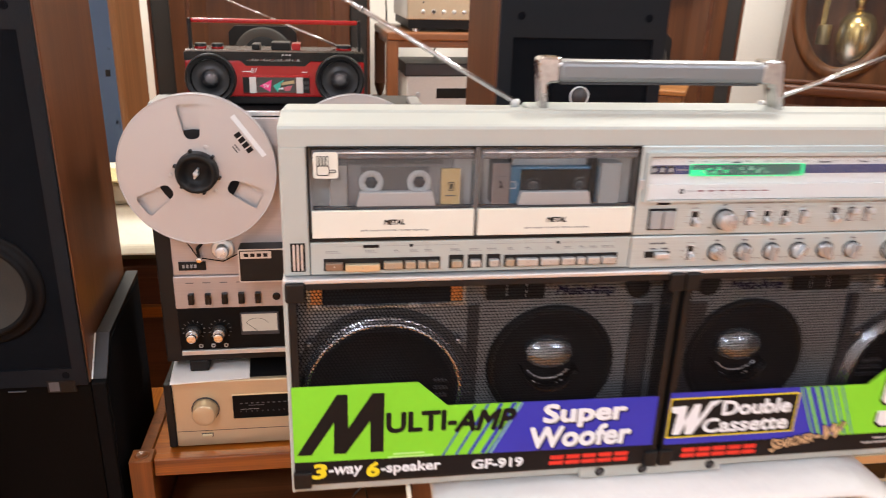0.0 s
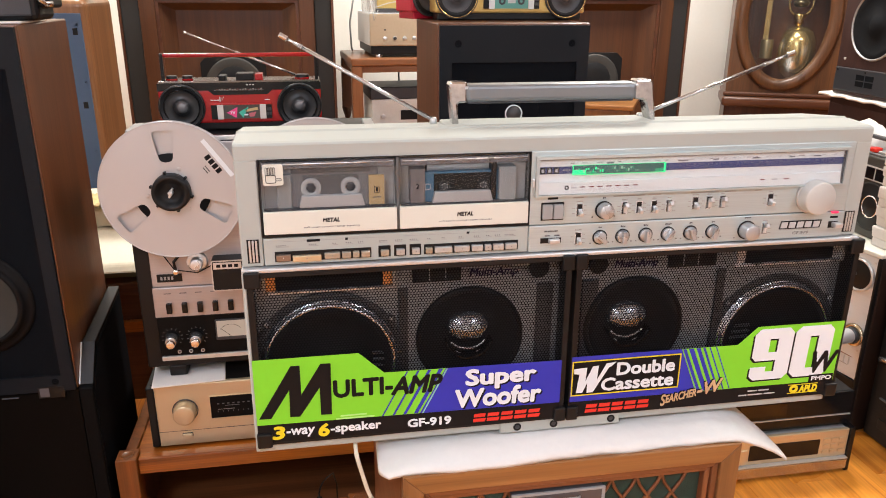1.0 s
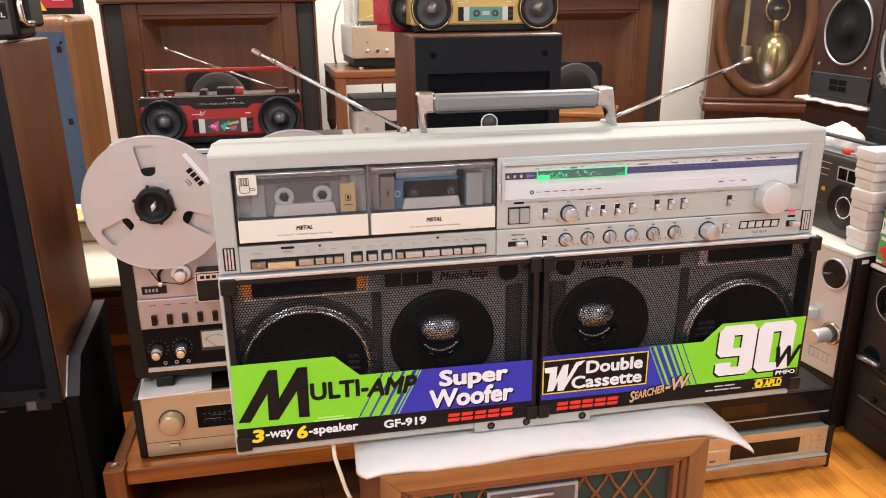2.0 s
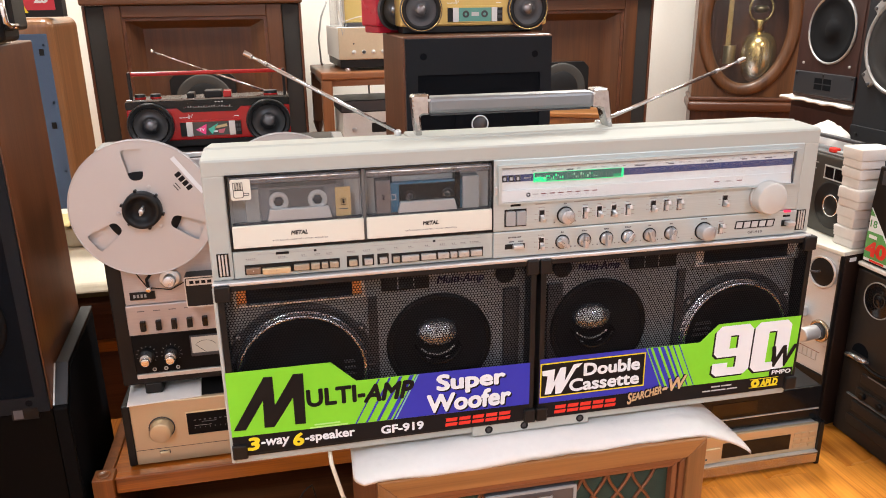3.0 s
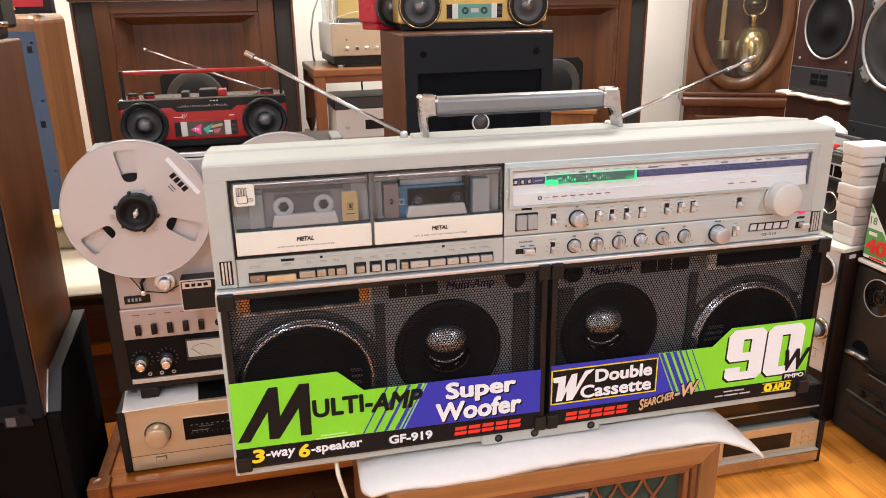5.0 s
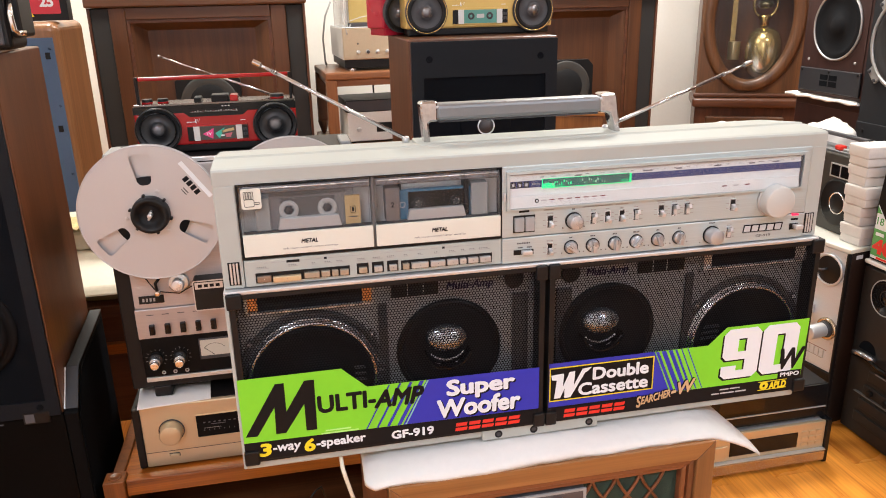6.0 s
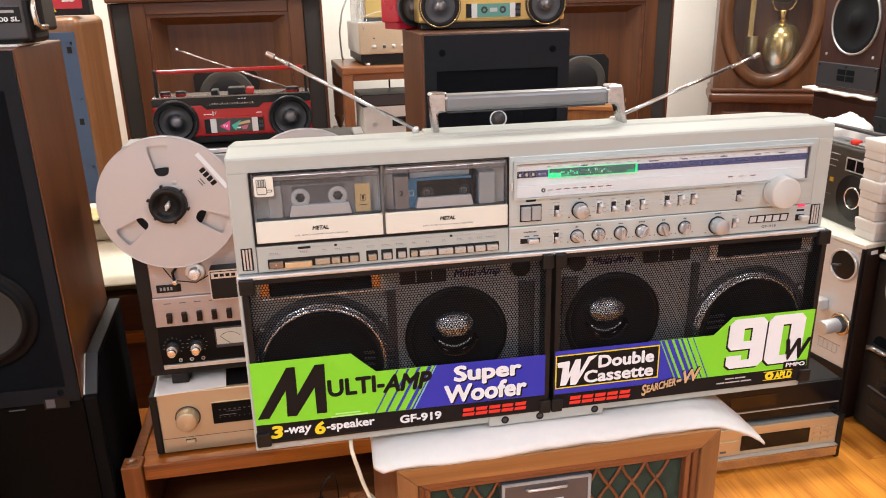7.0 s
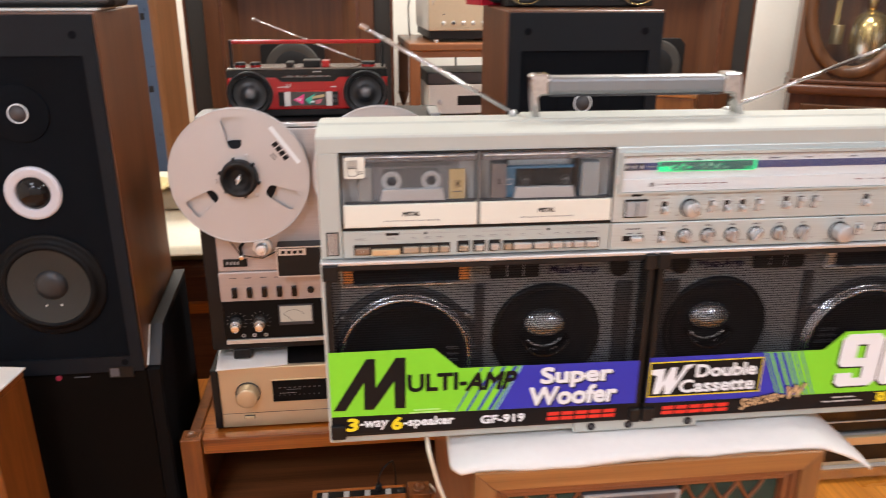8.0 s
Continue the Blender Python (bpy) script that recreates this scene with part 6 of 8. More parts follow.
        part("label_bar", box(bmesh.new(), -0.0080, 0.0080, -0.0041, -0.0036, 0.0335, 0.0415), PALEPLASTIC, win)
    for x, rr in ((-0.134, 0.0105), (-0.104, 0.0105), (0.122, 0.0140)):
        kk = part("top_knob", knob(bmesh.new(), (x, 0.036, 0.0965), rr, 0.0085, "z", 28, 0.0015), BLACK, r)
        part("knob_band", ring(bmesh.new(), (x, 0.036, 0.0970), rr * 0.98, rr * 1.03, 0.0022, "z", 28, 0.0004), REDPLASTIC if lettered else GOLDPLASTIC, kk)
    for x0, x1, h, mm_ in ((-0.042, -0.028, 0.010, BLACK), (-0.008, 0.026, 0.0135, BLACK), (0.0285, 0.044, 0.012, REDPLASTIC)):
        part("top_key", box(bmesh.new(), x0, x1, 0.014, 0.052, 0.096, 0.096 + h, 0.002), mm_, r)
    bar = part("carrying_bar", box(bmesh.new(), -0.148, 0.148, 0.034, 0.042, 0.1400, 0.1480, 0.003), REDPLASTIC if lettered else GOLDPLASTIC, r, "plastic carrying bar")
    for s in (-1, 1):
        part("bar_arm", box(bmesh.new(), s * 0.151 - 0.003, s * 0.151 + 0.003, 0.033, 0.043, 0.088, 0.1480, 0.0012), BLACK, bar)
    b0, b1 = Vector((0.112, 0.060, 0.100)), Vector((-0.108, 0.072, 0.1865))
    aer = part("aerial", tube(bmesh.new(), [b0, b0 + (b1 - b0) * 0.55], 0.0024, 8), AERIAL, r, "thin chrome aerial")
    part("aerial_section", tube(bmesh.new(), [b0 + (b1 - b0) * 0.54, b0 + (b1 - b0) * 0.98], 0.0016, 8), AERIAL, aer)
    part("aerial_tip", tube(bmesh.new(), [b0 + (b1 - b0) * 0.975, b1], 0.0030, 8), AERIAL, aer)
    return r


TAPEDARK = surface("dark_tape_label", (0.05, 0.05, 0.045), 0.35, 0, 0.1, 100)
TAPETEAL = surface("teal_tape_label", (0.10, 0.30, 0.25), 0.35, 0, 0.06, 100)
radio_cassette(pose(-0.423, 0.795, 0.9195, 0, 0, 0), REDPLASTIC, ALU, "small red and black radio cassette player standing on the tape deck", TAPEDARK, True, 0.92)

# ---- loudspeakers and things round the room ----
GRILLEGREY = surface("grille_frame_grey", (0.0045, 0.0043, 0.0045), 0.65, 0.0, 0.1, 300, 0.1, spec=0.07)


SLATE = surface("slate_baffle", (0.0055, 0.0078, 0.0115), 0.6, 0.0, 0.10, 250, 0.1, spec=0.2)


RUBBER = surface("black_rubber", (0.0042, 0.0042, 0.0048), 0.55, 0.0, 0.15, 300, 0.1, spec=0.12)
PALERING = surface("pale_violet_ring", (0.56, 0.56, 0.61), 0.32, 0.1, 0.04, 200)


def tower(m, label):
    """A tall three-way tower with a recessed baffle and a black side grille; base centre front at the origin."""
    t = thing("tower_loudspeaker", m, label, "loudspeaker", "pair of towers")
    w, h, d = 0.150, 1.130, 0.290
    body = part("cabinet", box(bmesh.new(), -w, w, 0.006, d, 0.44, h, 0.003), WALNUT, t, "walnut veneered cabinet")
    low = part("lower_cabinet", box(bmesh.new(), -w, w, 0.002, d, 0.0, 0.4395, 0.003), MATTBLACK, t, "black lower cabinet")
    z0, z1 = 0.475, 1.058
    baf = part("baffle", frame_ring(bmesh.new(), [(-w + 0.003, 0.441), (w - 0.003, 0.441), (w - 0.003, h - 0.004), (-w + 0.003, h - 0.004)],
                                    [(-w + 0.026, z0), (w - 0.026, z0), (w - 0.026, z1), (-w + 0.026, z1)], -0.0025, 0.006), SLATE, t, "charcoal baffle")
    part("recess", box(bmesh.new(), -w + 0.024, w - 0.024, 0.001, 0.0055, z0 - 0.002, z1 + 0.002), BLACKCLOTH, baf, "black felt recess")
    for x in (-0.112, 0.112):
        for z in (1.093, 0.462):
            part("grille_peg", ring(bmesh.new(), (x, -0.0024, z), 0.0034, 0.0066, 0.0006, segs=16, ease=0.0002), BLACKCLOTH, baf)
            part("peg_hole", knob(bmesh.new(), (x, -0.0024, z), 0.0034, 0.0003, segs=12, edge=0.0001), BLACKCLOTH, baf)
    part("tweeter_plate", knob(bmesh.new(), (0, 0.001, 0.960), 0.052, 0.003, segs=40), BLACKCLOTH, t)
    tw = part("tweeter", ring(bmesh.new(), (0, -0.001, 0.960), 0.0152, 0.0176, 0.004, segs=36, ease=0.0008), WHITE, t, "small silver-ringed tweeter")
    part("tweeter_dome", lathe(bmesh.new(), [(0.0155, 0.0), (0.013, 0.006), (0.007, 0.010), (0, 0.011)], (0, -0.001, 0.960), "-y", 28), DARK, tw)
    md = part("midrange", lathe(bmesh.new(), [(0.0300, 0.002), (0.0315, 0.0065), (0.0360, 0.0050), (0.0420, 0.0075), (0.0480, 0.0072), (0.0500, 0.0040), (0.0500, 0.0)], (0, 0.001, 0.815), "-y", 52), PALERING, t, "midrange dome with a wide white ring")
    part("mid_dome", lathe(bmesh.new(), [(0.0305, 0.001), (0.027, 0.008), (0.018, 0.015), (0.008, 0.018), (0, 0.0185)], (0, 0.001, 0.815), "-y", 40), BLACKGLOSS, md)
    wf = part("woofer", lathe(bmesh.new(), [(0.1020, 0.0), (0.1020, 0.004), (0.0960, 0.005), (0.0880, 0.005), (0.0860, 0.011), (0.0815, 0.0155), (0.0770, 0.0150), (0.0735, 0.0110)], (0, 0.001, 0.633), "-y", 60), RUBBER, t, "black-framed woofer with a grey cone")
    part("cone", lathe(bmesh.new(), [(0.0745, 0.0125), (0.0300, 0.0010), (0.0290, 0.0010)], (0, 0.001, 0.633), "-y", 52), surface("green_grey_cone", (0.0185, 0.0185, 0.0158), 0.65, 0.0, 0.15, 250, 0.2), wf)
    part("dust_cap", lathe(bmesh.new(), [(0.0300, 0.0012), (0.027, 0.007), (0.016, 0.012), (0, 0.014)], (0, 0.001, 0.633), "-y", 36), surface("dark_dust_cap", (0.016, 0.016, 0.018), 0.45, 0.0, 0.1, 250, 0.1), wf)
    for x in (-0.014, 0.014):
        part("cone_terminal", knob(bmesh.new(), (x, -0.001, 0.592), 0.0025, 0.003, segs=10, edge=0.0005), ALU, wf)
    part("name_strip", box(bmesh.new(), 0.078, 0.126, -0.0032, 0.003, 0.428, 0.4520), BLACK, low)
    for k in range(2):
        part("maker_block", box(bmesh.new(), 0.0815 + 0.0185 * k, 0.0985 + 0.0225 * k, -0.0037, -0.0030, 0.4310, 0.4495), GREYINK if k == 0 else BLACK, low)
    part("overload_lamp", knob(bmesh.new(), (-0.020, 0.002, 0.431), 0.0060, 0.002, segs=16, edge=0.0006), surface("dull_red_lamp", (0.30, 0.02, 0.05), 0.4), low)
    part("strip_print", box(bmesh.new(), 0.010, 0.040, -0.0005, 0.0025, 0.4305, 0.4322), GREYINK, low)
    for s in (-1, 1):
        x0, x1 = sorted((s * (w + 0.0005), s * (w + 0.027)))
        swap = Matrix(((0, 1, 0, 0), (1, 0, 0, 0), (0, 0, 1, 0), (0, 0, 0, 1)))
        outline = [(0.0, 0.02), (d, 0.02), (d, 0.540), (0.060, 0.512), (0.010, 0.445), (0.002, 0.440)]
        sg = part("side_grille", prism(bmesh.new(), outline, x0, x1, 0.003), GRILLEGREY, low, "dark grey side grille frame")
        sg.matrix_basis = swap
        part("grille_cloth", prism(bmesh.new(), [(0.008, 0.04), (d - 0.012, 0.04), (d - 0.012, 0.530), (0.066, 0.504), (0.018, 0.440), (0.008, 0.430)], s * (w + 0.0265), s * (w + 0.0285), 0.0), BLACKCLOTH, sg)
        edge = [(d, 0.5405), (0.060, 0.5125), (0.010, 0.4455), (0.007, 0.4475), (0.058, 0.5155), (d, 0.5435)]
        part("edge_strip", prism(bmesh.new(), edge, *sorted((s * (w + 0.0040), s * (w + 0.0272)))), surface("edge_grey", (0.010, 0.010, 0.011), 0.6), sg, "grey edge strip")
        part("edge_line", prism(bmesh.new(), [(0.010, 0.4460), (0.007, 0.4475), (0.057, 0.5155), (0.060, 0.5130)], *sorted((s * (w + 0.0008), s * (w + 0.0036)))), WHITE, sg, "thin white edge line")
    return t


tower_a = tower(pose(-0.918, 0.645, 0), "tall walnut tower loudspeaker with its front grille off, black lower half")
tower_b = copy_thing(tower_a, pose(0.105, 0.668, 0))
tagged(tower_b, "tall walnut tower loudspeaker behind the boombox, with its front grille off")

radio_cassette(pose(0.129, 0.800, 1.1305), GOLDPLASTIC, ALU, "small gold and black radio cassette player on a tower loudspeaker", TAPETEAL, False, 0.91)
radio_cassette(pose(0.0800, 0.918, 1.1305, 0, 0, 20), surface("crimson_plastic", (0.42, 0.012, 0.035), 0.28), ALU, "small crimson radio cassette player behind the gold one", TAPETEAL, False, 0.86)

# portable world radio on the other tower
pr = thing("portable_radio", pose(-0.8600, 0.700, 1.1345, 0, 0, 0), "black portable radio with chrome brackets on a tower loudspeaker", "radio")
part("body", box(bmesh.new(), -0.160, 0.115, 0.0, 0.095, 0.0, 0.165, 0.010, 3), BLACK, pr)
part("front_panel", box(bmesh.new(), -0.150, 0.105, -0.004, 0.002, 0.008, 0.158, 0.003), DARK, pr)
part("model_plate", box(bmesh.new(), 0.048, 0.100, -0.0055, -0.003, 0.036, 0.064, 0.0005), BLACKGLOSS, pr)
part("lettering", letters("1400 SL", 0.051, 0.097, 0.0385, 0.0465, -0.0055, 0.0003, 0.02), WHITE, pr)
part("model_print", box(bmesh.new(), 0.054, 0.090, -0.0059, -0.0054, 0.0535, 0.0580), PALEINK, pr)
part("dial", ring(bmesh.new(), (0.078, -0.004, 0.100), 0.013, 0.020, 0.008, segs=32), ALU, pr)
part("side_bracket", tube(bmesh.new(), [(0.121, 0.010, 0.085), (0.122, -0.004, 0.060), (0.124, -0.006, 0.034), (0.128, 0.002, 0.028), (0.138, 0.010, 0.028)], 0.0048, 8), CHROME, pr, "chrome handle bracket")
part("side_wing", box(bmesh.new(), 0.112, 0.132, 0.010, 0.090, 0.020, 0.160, 0.006), BLACK, pr)
solo("cloth", turned(box(bmesh.new(), -0.14, 0.135, -0.010, 0.13, 0.0, 0.0038, 0.0012), pose(0, 0, 0)), FOAM, pose(-0.905, 0.690, 1.1303), "thin white cloth under the portable radio", "cloth")

# blue-fronted studio monitor behind the tower
mon = thing("studio_monitor", pose(-1.235, 1.74, 0, 0, 0, 0), "large studio loudspeaker with a blue baffle and light walnut sides", "loudspeaker")
part("cabinet", box(bmesh.new(), -0.300, 0.300, 0.0005, 0.330, 0.08, 1.163, 0.026, 5), PALEWALNUT, mon, "orange-brown veneered cabinet")
part("baffle", box(bmesh.new(), -0.283, 0.283, -0.002, 0.014, 0.095, 1.118, 0.001), BLUEBAFFLE, mon, "blue painted baffle")
for x in (-0.255, 0.262):
    for z in (1.065, 0.845, 0.55, 0.20):
        part("grille_socket", box(bmesh.new(), x - 0.007, x + 0.007, -0.003, 0.002, z - 0.010, z + 0.010, 0.001), BLACK, mon)
for x, z in ((0.270, 1.085), (0.272, 0.915), (0.272, 0.70)):
    part("baffle_screw", knob(bmesh.new(), (x, 0.0, z), 0.0045, 0.002, segs=12, edge=0.0005), BLACK, mon)
part("woofer", lathe(bmesh.new(), [(0.190, 0.0), (0.190, 0.006), (0.178, 0.008), (0.165, 0.004), (0.060, 0.001), (0.055, 0.01), (0, 0.02)], (-0.03, 0.0, 0.36), "-y", 56), CONEGREY, mon, "large woofer")
part("plinth", box(bmesh.new(), -0.27, 0.27, 0.03, 0.31, 0.0, 0.08), DARKWOODX, mon)
bx = thing("boxed_tape", pose(-0.985, 1.80, 1.1655), "red, yellow and black boxed tape on the studio monitor", "box")
part("carton", box(bmesh.new(), -0.110, 0.075, 0.0, 0.05, 0.0, 0.110, 0.001), BLACK, bx)
part("red_panel", box(bmesh.new(), -0.045, 0.055, -0.0010, 0.0005, 0.020, 0.108), surface("box_red", (0.55, 0.02, 0.04), 0.35), bx)
part("yellow_panel", prism(bmesh.new(), [(-0.080, 0.012), (-0.022, 0.012), (-0.040, 0.050), (-0.080, 0.070)], -0.0014, 0.0003), YELLOW, bx)
part("lettering", letters("25", -0.002, 0.038, 0.040, 0.072, -0.0012, 0.0004, 0.04), WHITE, bx)
solo("cloth", box(bmesh.new(), -0.13, 0.10, -0.03, 0.10, -0.001, 0.002, 0.0006), FOAM, pose(-1.15, 1.80, 1.1645), "thin white cloth on the studio monitor", "cloth")



# pair of large old wooden loudspeakers against the wall
def old_loudspeaker(m, label):
    t = thing("cabinet_loudspeaker", m, label, "loudspeaker", "pair of old wooden loudspeakers")
    W, D, HH = 0.4150, 0.50, 1.196
    part("carcass", box(bmesh.new(), -W, W, 0.058, D, 0.0, HH, 0.003), DARKWOOD, t, "dark brown wooden carcass")
    part("cornice", box(bmesh.new(), -W - 0.006, W + 0.006, -0.012, D + 0.006, HH + 0.0005, HH + 0.040, 0.008, 3), OLDWOODX, t, "moulded wooden top ledge")
    for s in (-1, 1):
        part("outer_stile", box(bmesh.new(), *sorted((s * W, s * (W - 0.010))), 0.004, 0.0575, 0.0, HH, 0.002), DARKWOOD, t)
        part("side_grille", box(bmesh.new(), *sorted((s * (W - 0.0105), s * (W - 0.078))), 0.010, 0.0575, 0.02, HH - 0.002, 0.003), BLACKMESH, t, "dark woven side strip")
        part("stile", box(bmesh.new(), *sorted((s * (W - 0.0785), s * (W - 0.139))), 0.0, 0.0575, 0.0, HH, 0.004), OLDWOOD, t, "walnut upright")
    a = W - 0.1395
    part("top_rail", box(bmesh.new(), -a, a, 0.002, 0.0575, HH - 0.046, HH, 0.003), OLDWOODX, t)
    part("bottom_rail", box(bmesh.new(), -a, a, 0.002, 0.0575, 0.0, 0.099, 0.004), OLDWOODX, t)
    # thin moulding, then a panel whose sloping sides lead back to a flat field
    zt = HH - 0.0465
    part("moulding", frame_ring(bmesh.new(), [(-a, 0.10), (a, 0.10), (a, zt), (-a, zt)], [(-a + 0.012, 0.112), (a - 0.012, 0.112), (a - 0.012, zt - 0.012), (-a + 0.012, zt - 0.012)], 0.008, 0.0575), DARKWOODX, t, "dark moulding round the panel")
    a2, zt2 = a - 0.0122, zt - 0.0122
    b, zi, y1 = a2 - 0.055, zt2 - 0.030, 0.054
    tmp = bmesh.new()
    outer = [(-a2, 0.1122), (a2, 0.1122), (a2, zt2), (-a2, zt2)]
    innr = [(-b, 0.17), (b, 0.17), (b, zi), (-b, zi)]
    o = [tmp.verts.new((x, 0.012, z)) for x, z in outer]
    i = [tmp.verts.new((x, y1, z)) for x, z in innr]
    bk = [tmp.verts.new((x, 0.0575, z)) for x, z in outer]
    for k in range(4):
        j = (k + 1) % 4
        tmp.faces.new((o[k], o[j], i[j], i[k]))
        tmp.faces.new((o[j], o[k], bk[k], bk[j]))
    tmp.faces.new(i)
    bmesh.ops.recalc_face_normals(tmp, faces=tmp.faces[:])
    part("flared_panel", tmp, OLDWOOD, t, "walnut panel with sloping sides")
    part("driver_plate", prism(bmesh.new(), [(-0.130, 0.68), (0.130, 0.68), (0.130, 0.905), (0.105, 0.930), (-0.105, 0.930), (-0.130, 0.905)], 0.030, 0.056, 0.002), BLACK, t)
    part("driver", lathe(bmesh.new(), [(0.114, 0.0), (0.114, 0.004), (0.107, 0.007), (0.076, 0.0015), (0.070, 0.0010), (0, 0.0010)], (0, 0.030, 0.812), "-y", 48), surface("pale_grey_cone", (0.030, 0.028, 0.025), 0.65, 0.0, 0.15, 250, 0.2), t, "round driver with a pale grey surround")
    part("dust_cap", lathe(bmesh.new(), [(0.078, 0.0), (0.072, 0.004), (0.045, 0.008), (0, 0.009)], (0, 0.028, 0.812), "-y", 40), CONE, t, "dark cone")
    return t


BLACKMESH = surface("black_woven_strip", (0.014, 0.0135, 0.013), 0.7, 0.0, 0.5, 400, 0.5, 200)
old_a = old_loudspeaker(pose(-0.588, 2.45, 0), "large old dark wooden loudspeaker cabinet standing against the wall")
copy_thing(old_a, pose(0.965, 2.45, 0))

# small side table with amplifiers between them
lc = thing("low_cabinet", pose(0.06, 2.28, 0), "plain dark wooden cabinet under the small side table", "cabinet")
part("carcass", box(bmesh.new(), -0.20, 0.36, 0.0, 0.50, 0.0, 0.600, 0.004), DARKWOODX, lc)
part("top_board", box(bmesh.new(), -0.21, 0.37, -0.01, 0.51, 0.6005, 0.622, 0.005), SIDEWOODX, lc)
TURN = 3.0
st_ = thing("side_table", pose(0.047, 2.305, 0.622, 0, 0, TURN), "small reddish wooden side table with tapered feet on a low cabinet", "table")
part("tabletop", box(bmesh.new(), -0.164, 0.320, 0.0, 0.46, 0.2785, 0.3085, 0.006), SIDEWOODX, st_)
for x in (-0.142, 0.297):
    for y in (0.024, 0.436):
        lg = part("leg", box(bmesh.new(), x - 0.0215, x + 0.0215, y - 0.0215, y + 0.0215, 0.060, 0.278, 0.003), SIDEWOOD, st_)
        part("leg_foot", lathe(bmesh.new(), [(0, 0.0), (0.007, 0.0), (0.010, 0.006), (0.026, 0.0595), (0, 0.0595)], (x, y, 0.0), "z", 4), SIDEWOOD, lg)
for y in (0.014, 0.426):
    part("apron", box(bmesh.new(), -0.120, 0.275, y, y + 0.018, 0.252, 0.278, 0.002), SIDEWOODX, st_)
for x in (-0.150, 0.288):
    part("side_apron", box(bmesh.new(), x, x + 0.016, 0.046, 0.414, 0.252, 0.278, 0.002), SIDEWOODX, st_)
PALECASE = surface("pale_grey_case", (0.60, 0.585, 0.56), 0.38, 0.2)
ta = thing("small_amplifier", pose(0.085, 2.350, 0.9305, 0, 0, TURN), "small old champagne-fronted amplifier on the side table", "amplifier")
part("case", box(bmesh.new(), -0.124, 0.200, 0.012, 0.385, 0.044, 0.168, 0.004), PALECASE, ta)
part("front_plate", box(bmesh.new(), -0.122, 0.202, 0.0, 0.0125, 0.044, 0.168, 0.004), surface("pale_champagne", (0.52, 0.43, 0.305), 0.36, 0.45), ta, "champagne front plate")
part("base", box(bmesh.new(), -0.118, 0.198, 0.006, 0.382, 0.012, 0.0435, 0.003), BLACK, ta, "black base")
part("top_seam", box(bmesh.new(), -0.122, 0.202, 0.0, 0.385, 0.1685, 0.1715, 0.001), WHITE, ta)
for x in (-0.062, -0.022, 0.018, 0.058, 0.098):
    sk_ = part("small_knob", knob(bmesh.new(), (x, 0.0, 0.074), 0.0065, 0.012, segs=20), ALU if x < -0.05 or x > 0 else DARK, ta)
    part("knob_ring", ring(bmesh.new(), (x, 0.0, 0.074), 0.0067, 0.0085, 0.002, segs=20, ease=0.0004), ALU, sk_)
part("pilot_lamp", knob(bmesh.new(), (-0.062, 0.0, 0.107), 0.0035, 0.003, segs=12, edge=0.0005), DARK, ta)
for x in (-0.085, 0.165):
    for y in (0.03, 0.35):
        part("foot", knob(bmesh.new(), (x, y, 0.0), 0.015, 0.0125, "z", 16), CHROME, ta)
gu = thing("glass_front_unit", pose(0.085, 2.365, 1.1025, 0, 0, TURN), "old unit with a yellow glass front under a milky plastic cover", "tuner")
part("case", box(bmesh.new(), -0.095, 0.20, 0.010, 0.24, 0.004, 0.15, 0.006), surface("milky_case", (0.60, 0.585, 0.55), 0.3), gu)
part("glass_front", box(bmesh.new(), -0.090, 0.19, 0.004, 0.0105, 0.016, 0.14, 0.002), surface("yellow_glass", (0.52, 0.40, 0.14), 0.22, 0.2), gu, "yellow glass front")
part("base_line", box(bmesh.new(), -0.095, 0.20, 0.002, 0.0105, 0.0, 0.0150, 0.002), DARK, gu)
cover = part("plastic_cover", box(bmesh.new(), -0.122, -0.098, -0.006, 0.25, -0.030, 0.155, 0.010, 3), clear("milky_film", (0.93, 0.93, 0.93), 0.30, 0.2, (0.75, 0.75, 0.74)), gu, "thin milky plastic cover")
for k, pts in enumerate(([(-0.110, -0.008, 0.12), (-0.112, -0.012, 0.03), (-0.100, -0.014, 0.020), (-0.05, -0.014, 0.036), (0.02, -0.012, 0.048)], [(-0.118, -0.008, 0.05), (-0.105, -0.016, -0.03), (-0.088, -0.012, 0.01)])):
    part("cover_fold", tube(bmesh.new(), pts, 0.0022, 6), clear("film_fold", (0.95, 0.95, 0.95), 0.45, 0.2, (0.85, 0.85, 0.83)), cover)
wu = thing("white_unit", pose(0.06, 2.41, 0.622, 0, 0, TURN), "white metal hi-fi unit between the side table's legs", "hi-fi unit")
part("case", box(bmesh.new(), -0.092, 0.245, 0.0, 0.26, 0.008, 0.132, 0.006), surface("white_metal", (0.74, 0.72, 0.67), 0.4), wu)
part("button", knob(bmesh.new(), (-0.045, 0.0, 0.060), 0.010, 0.008, segs=18), ALU, wu)
part("dark_slot", box(bmesh.new(), 0.03, 0.20, -0.002, 0.002, 0.045, 0.085), BLACK, wu)
for x in (-0.07, 0.22):
    for y in (0.03, 0.23):
        part("foot", knob(bmesh.new(), (x, y, 0.0), 0.012, 0.0085, "z", 14), BLACK, wu)
bu = thing("black_unit", pose(0.06, 2.41, 0.754, 0, 0, TURN), "flat black hi-fi unit on the white one", "hi-fi unit")
part("case", box(bmesh.new(), -0.098, 0.232, 0.0, 0.24, 0.0, 0.050, 0.003), BLACK, bu)
part("front_panel", box(bmesh.new(), -0.096, 0.230, -0.004, 0.0005, 0.004, 0.047, 0.001), DARK, bu)
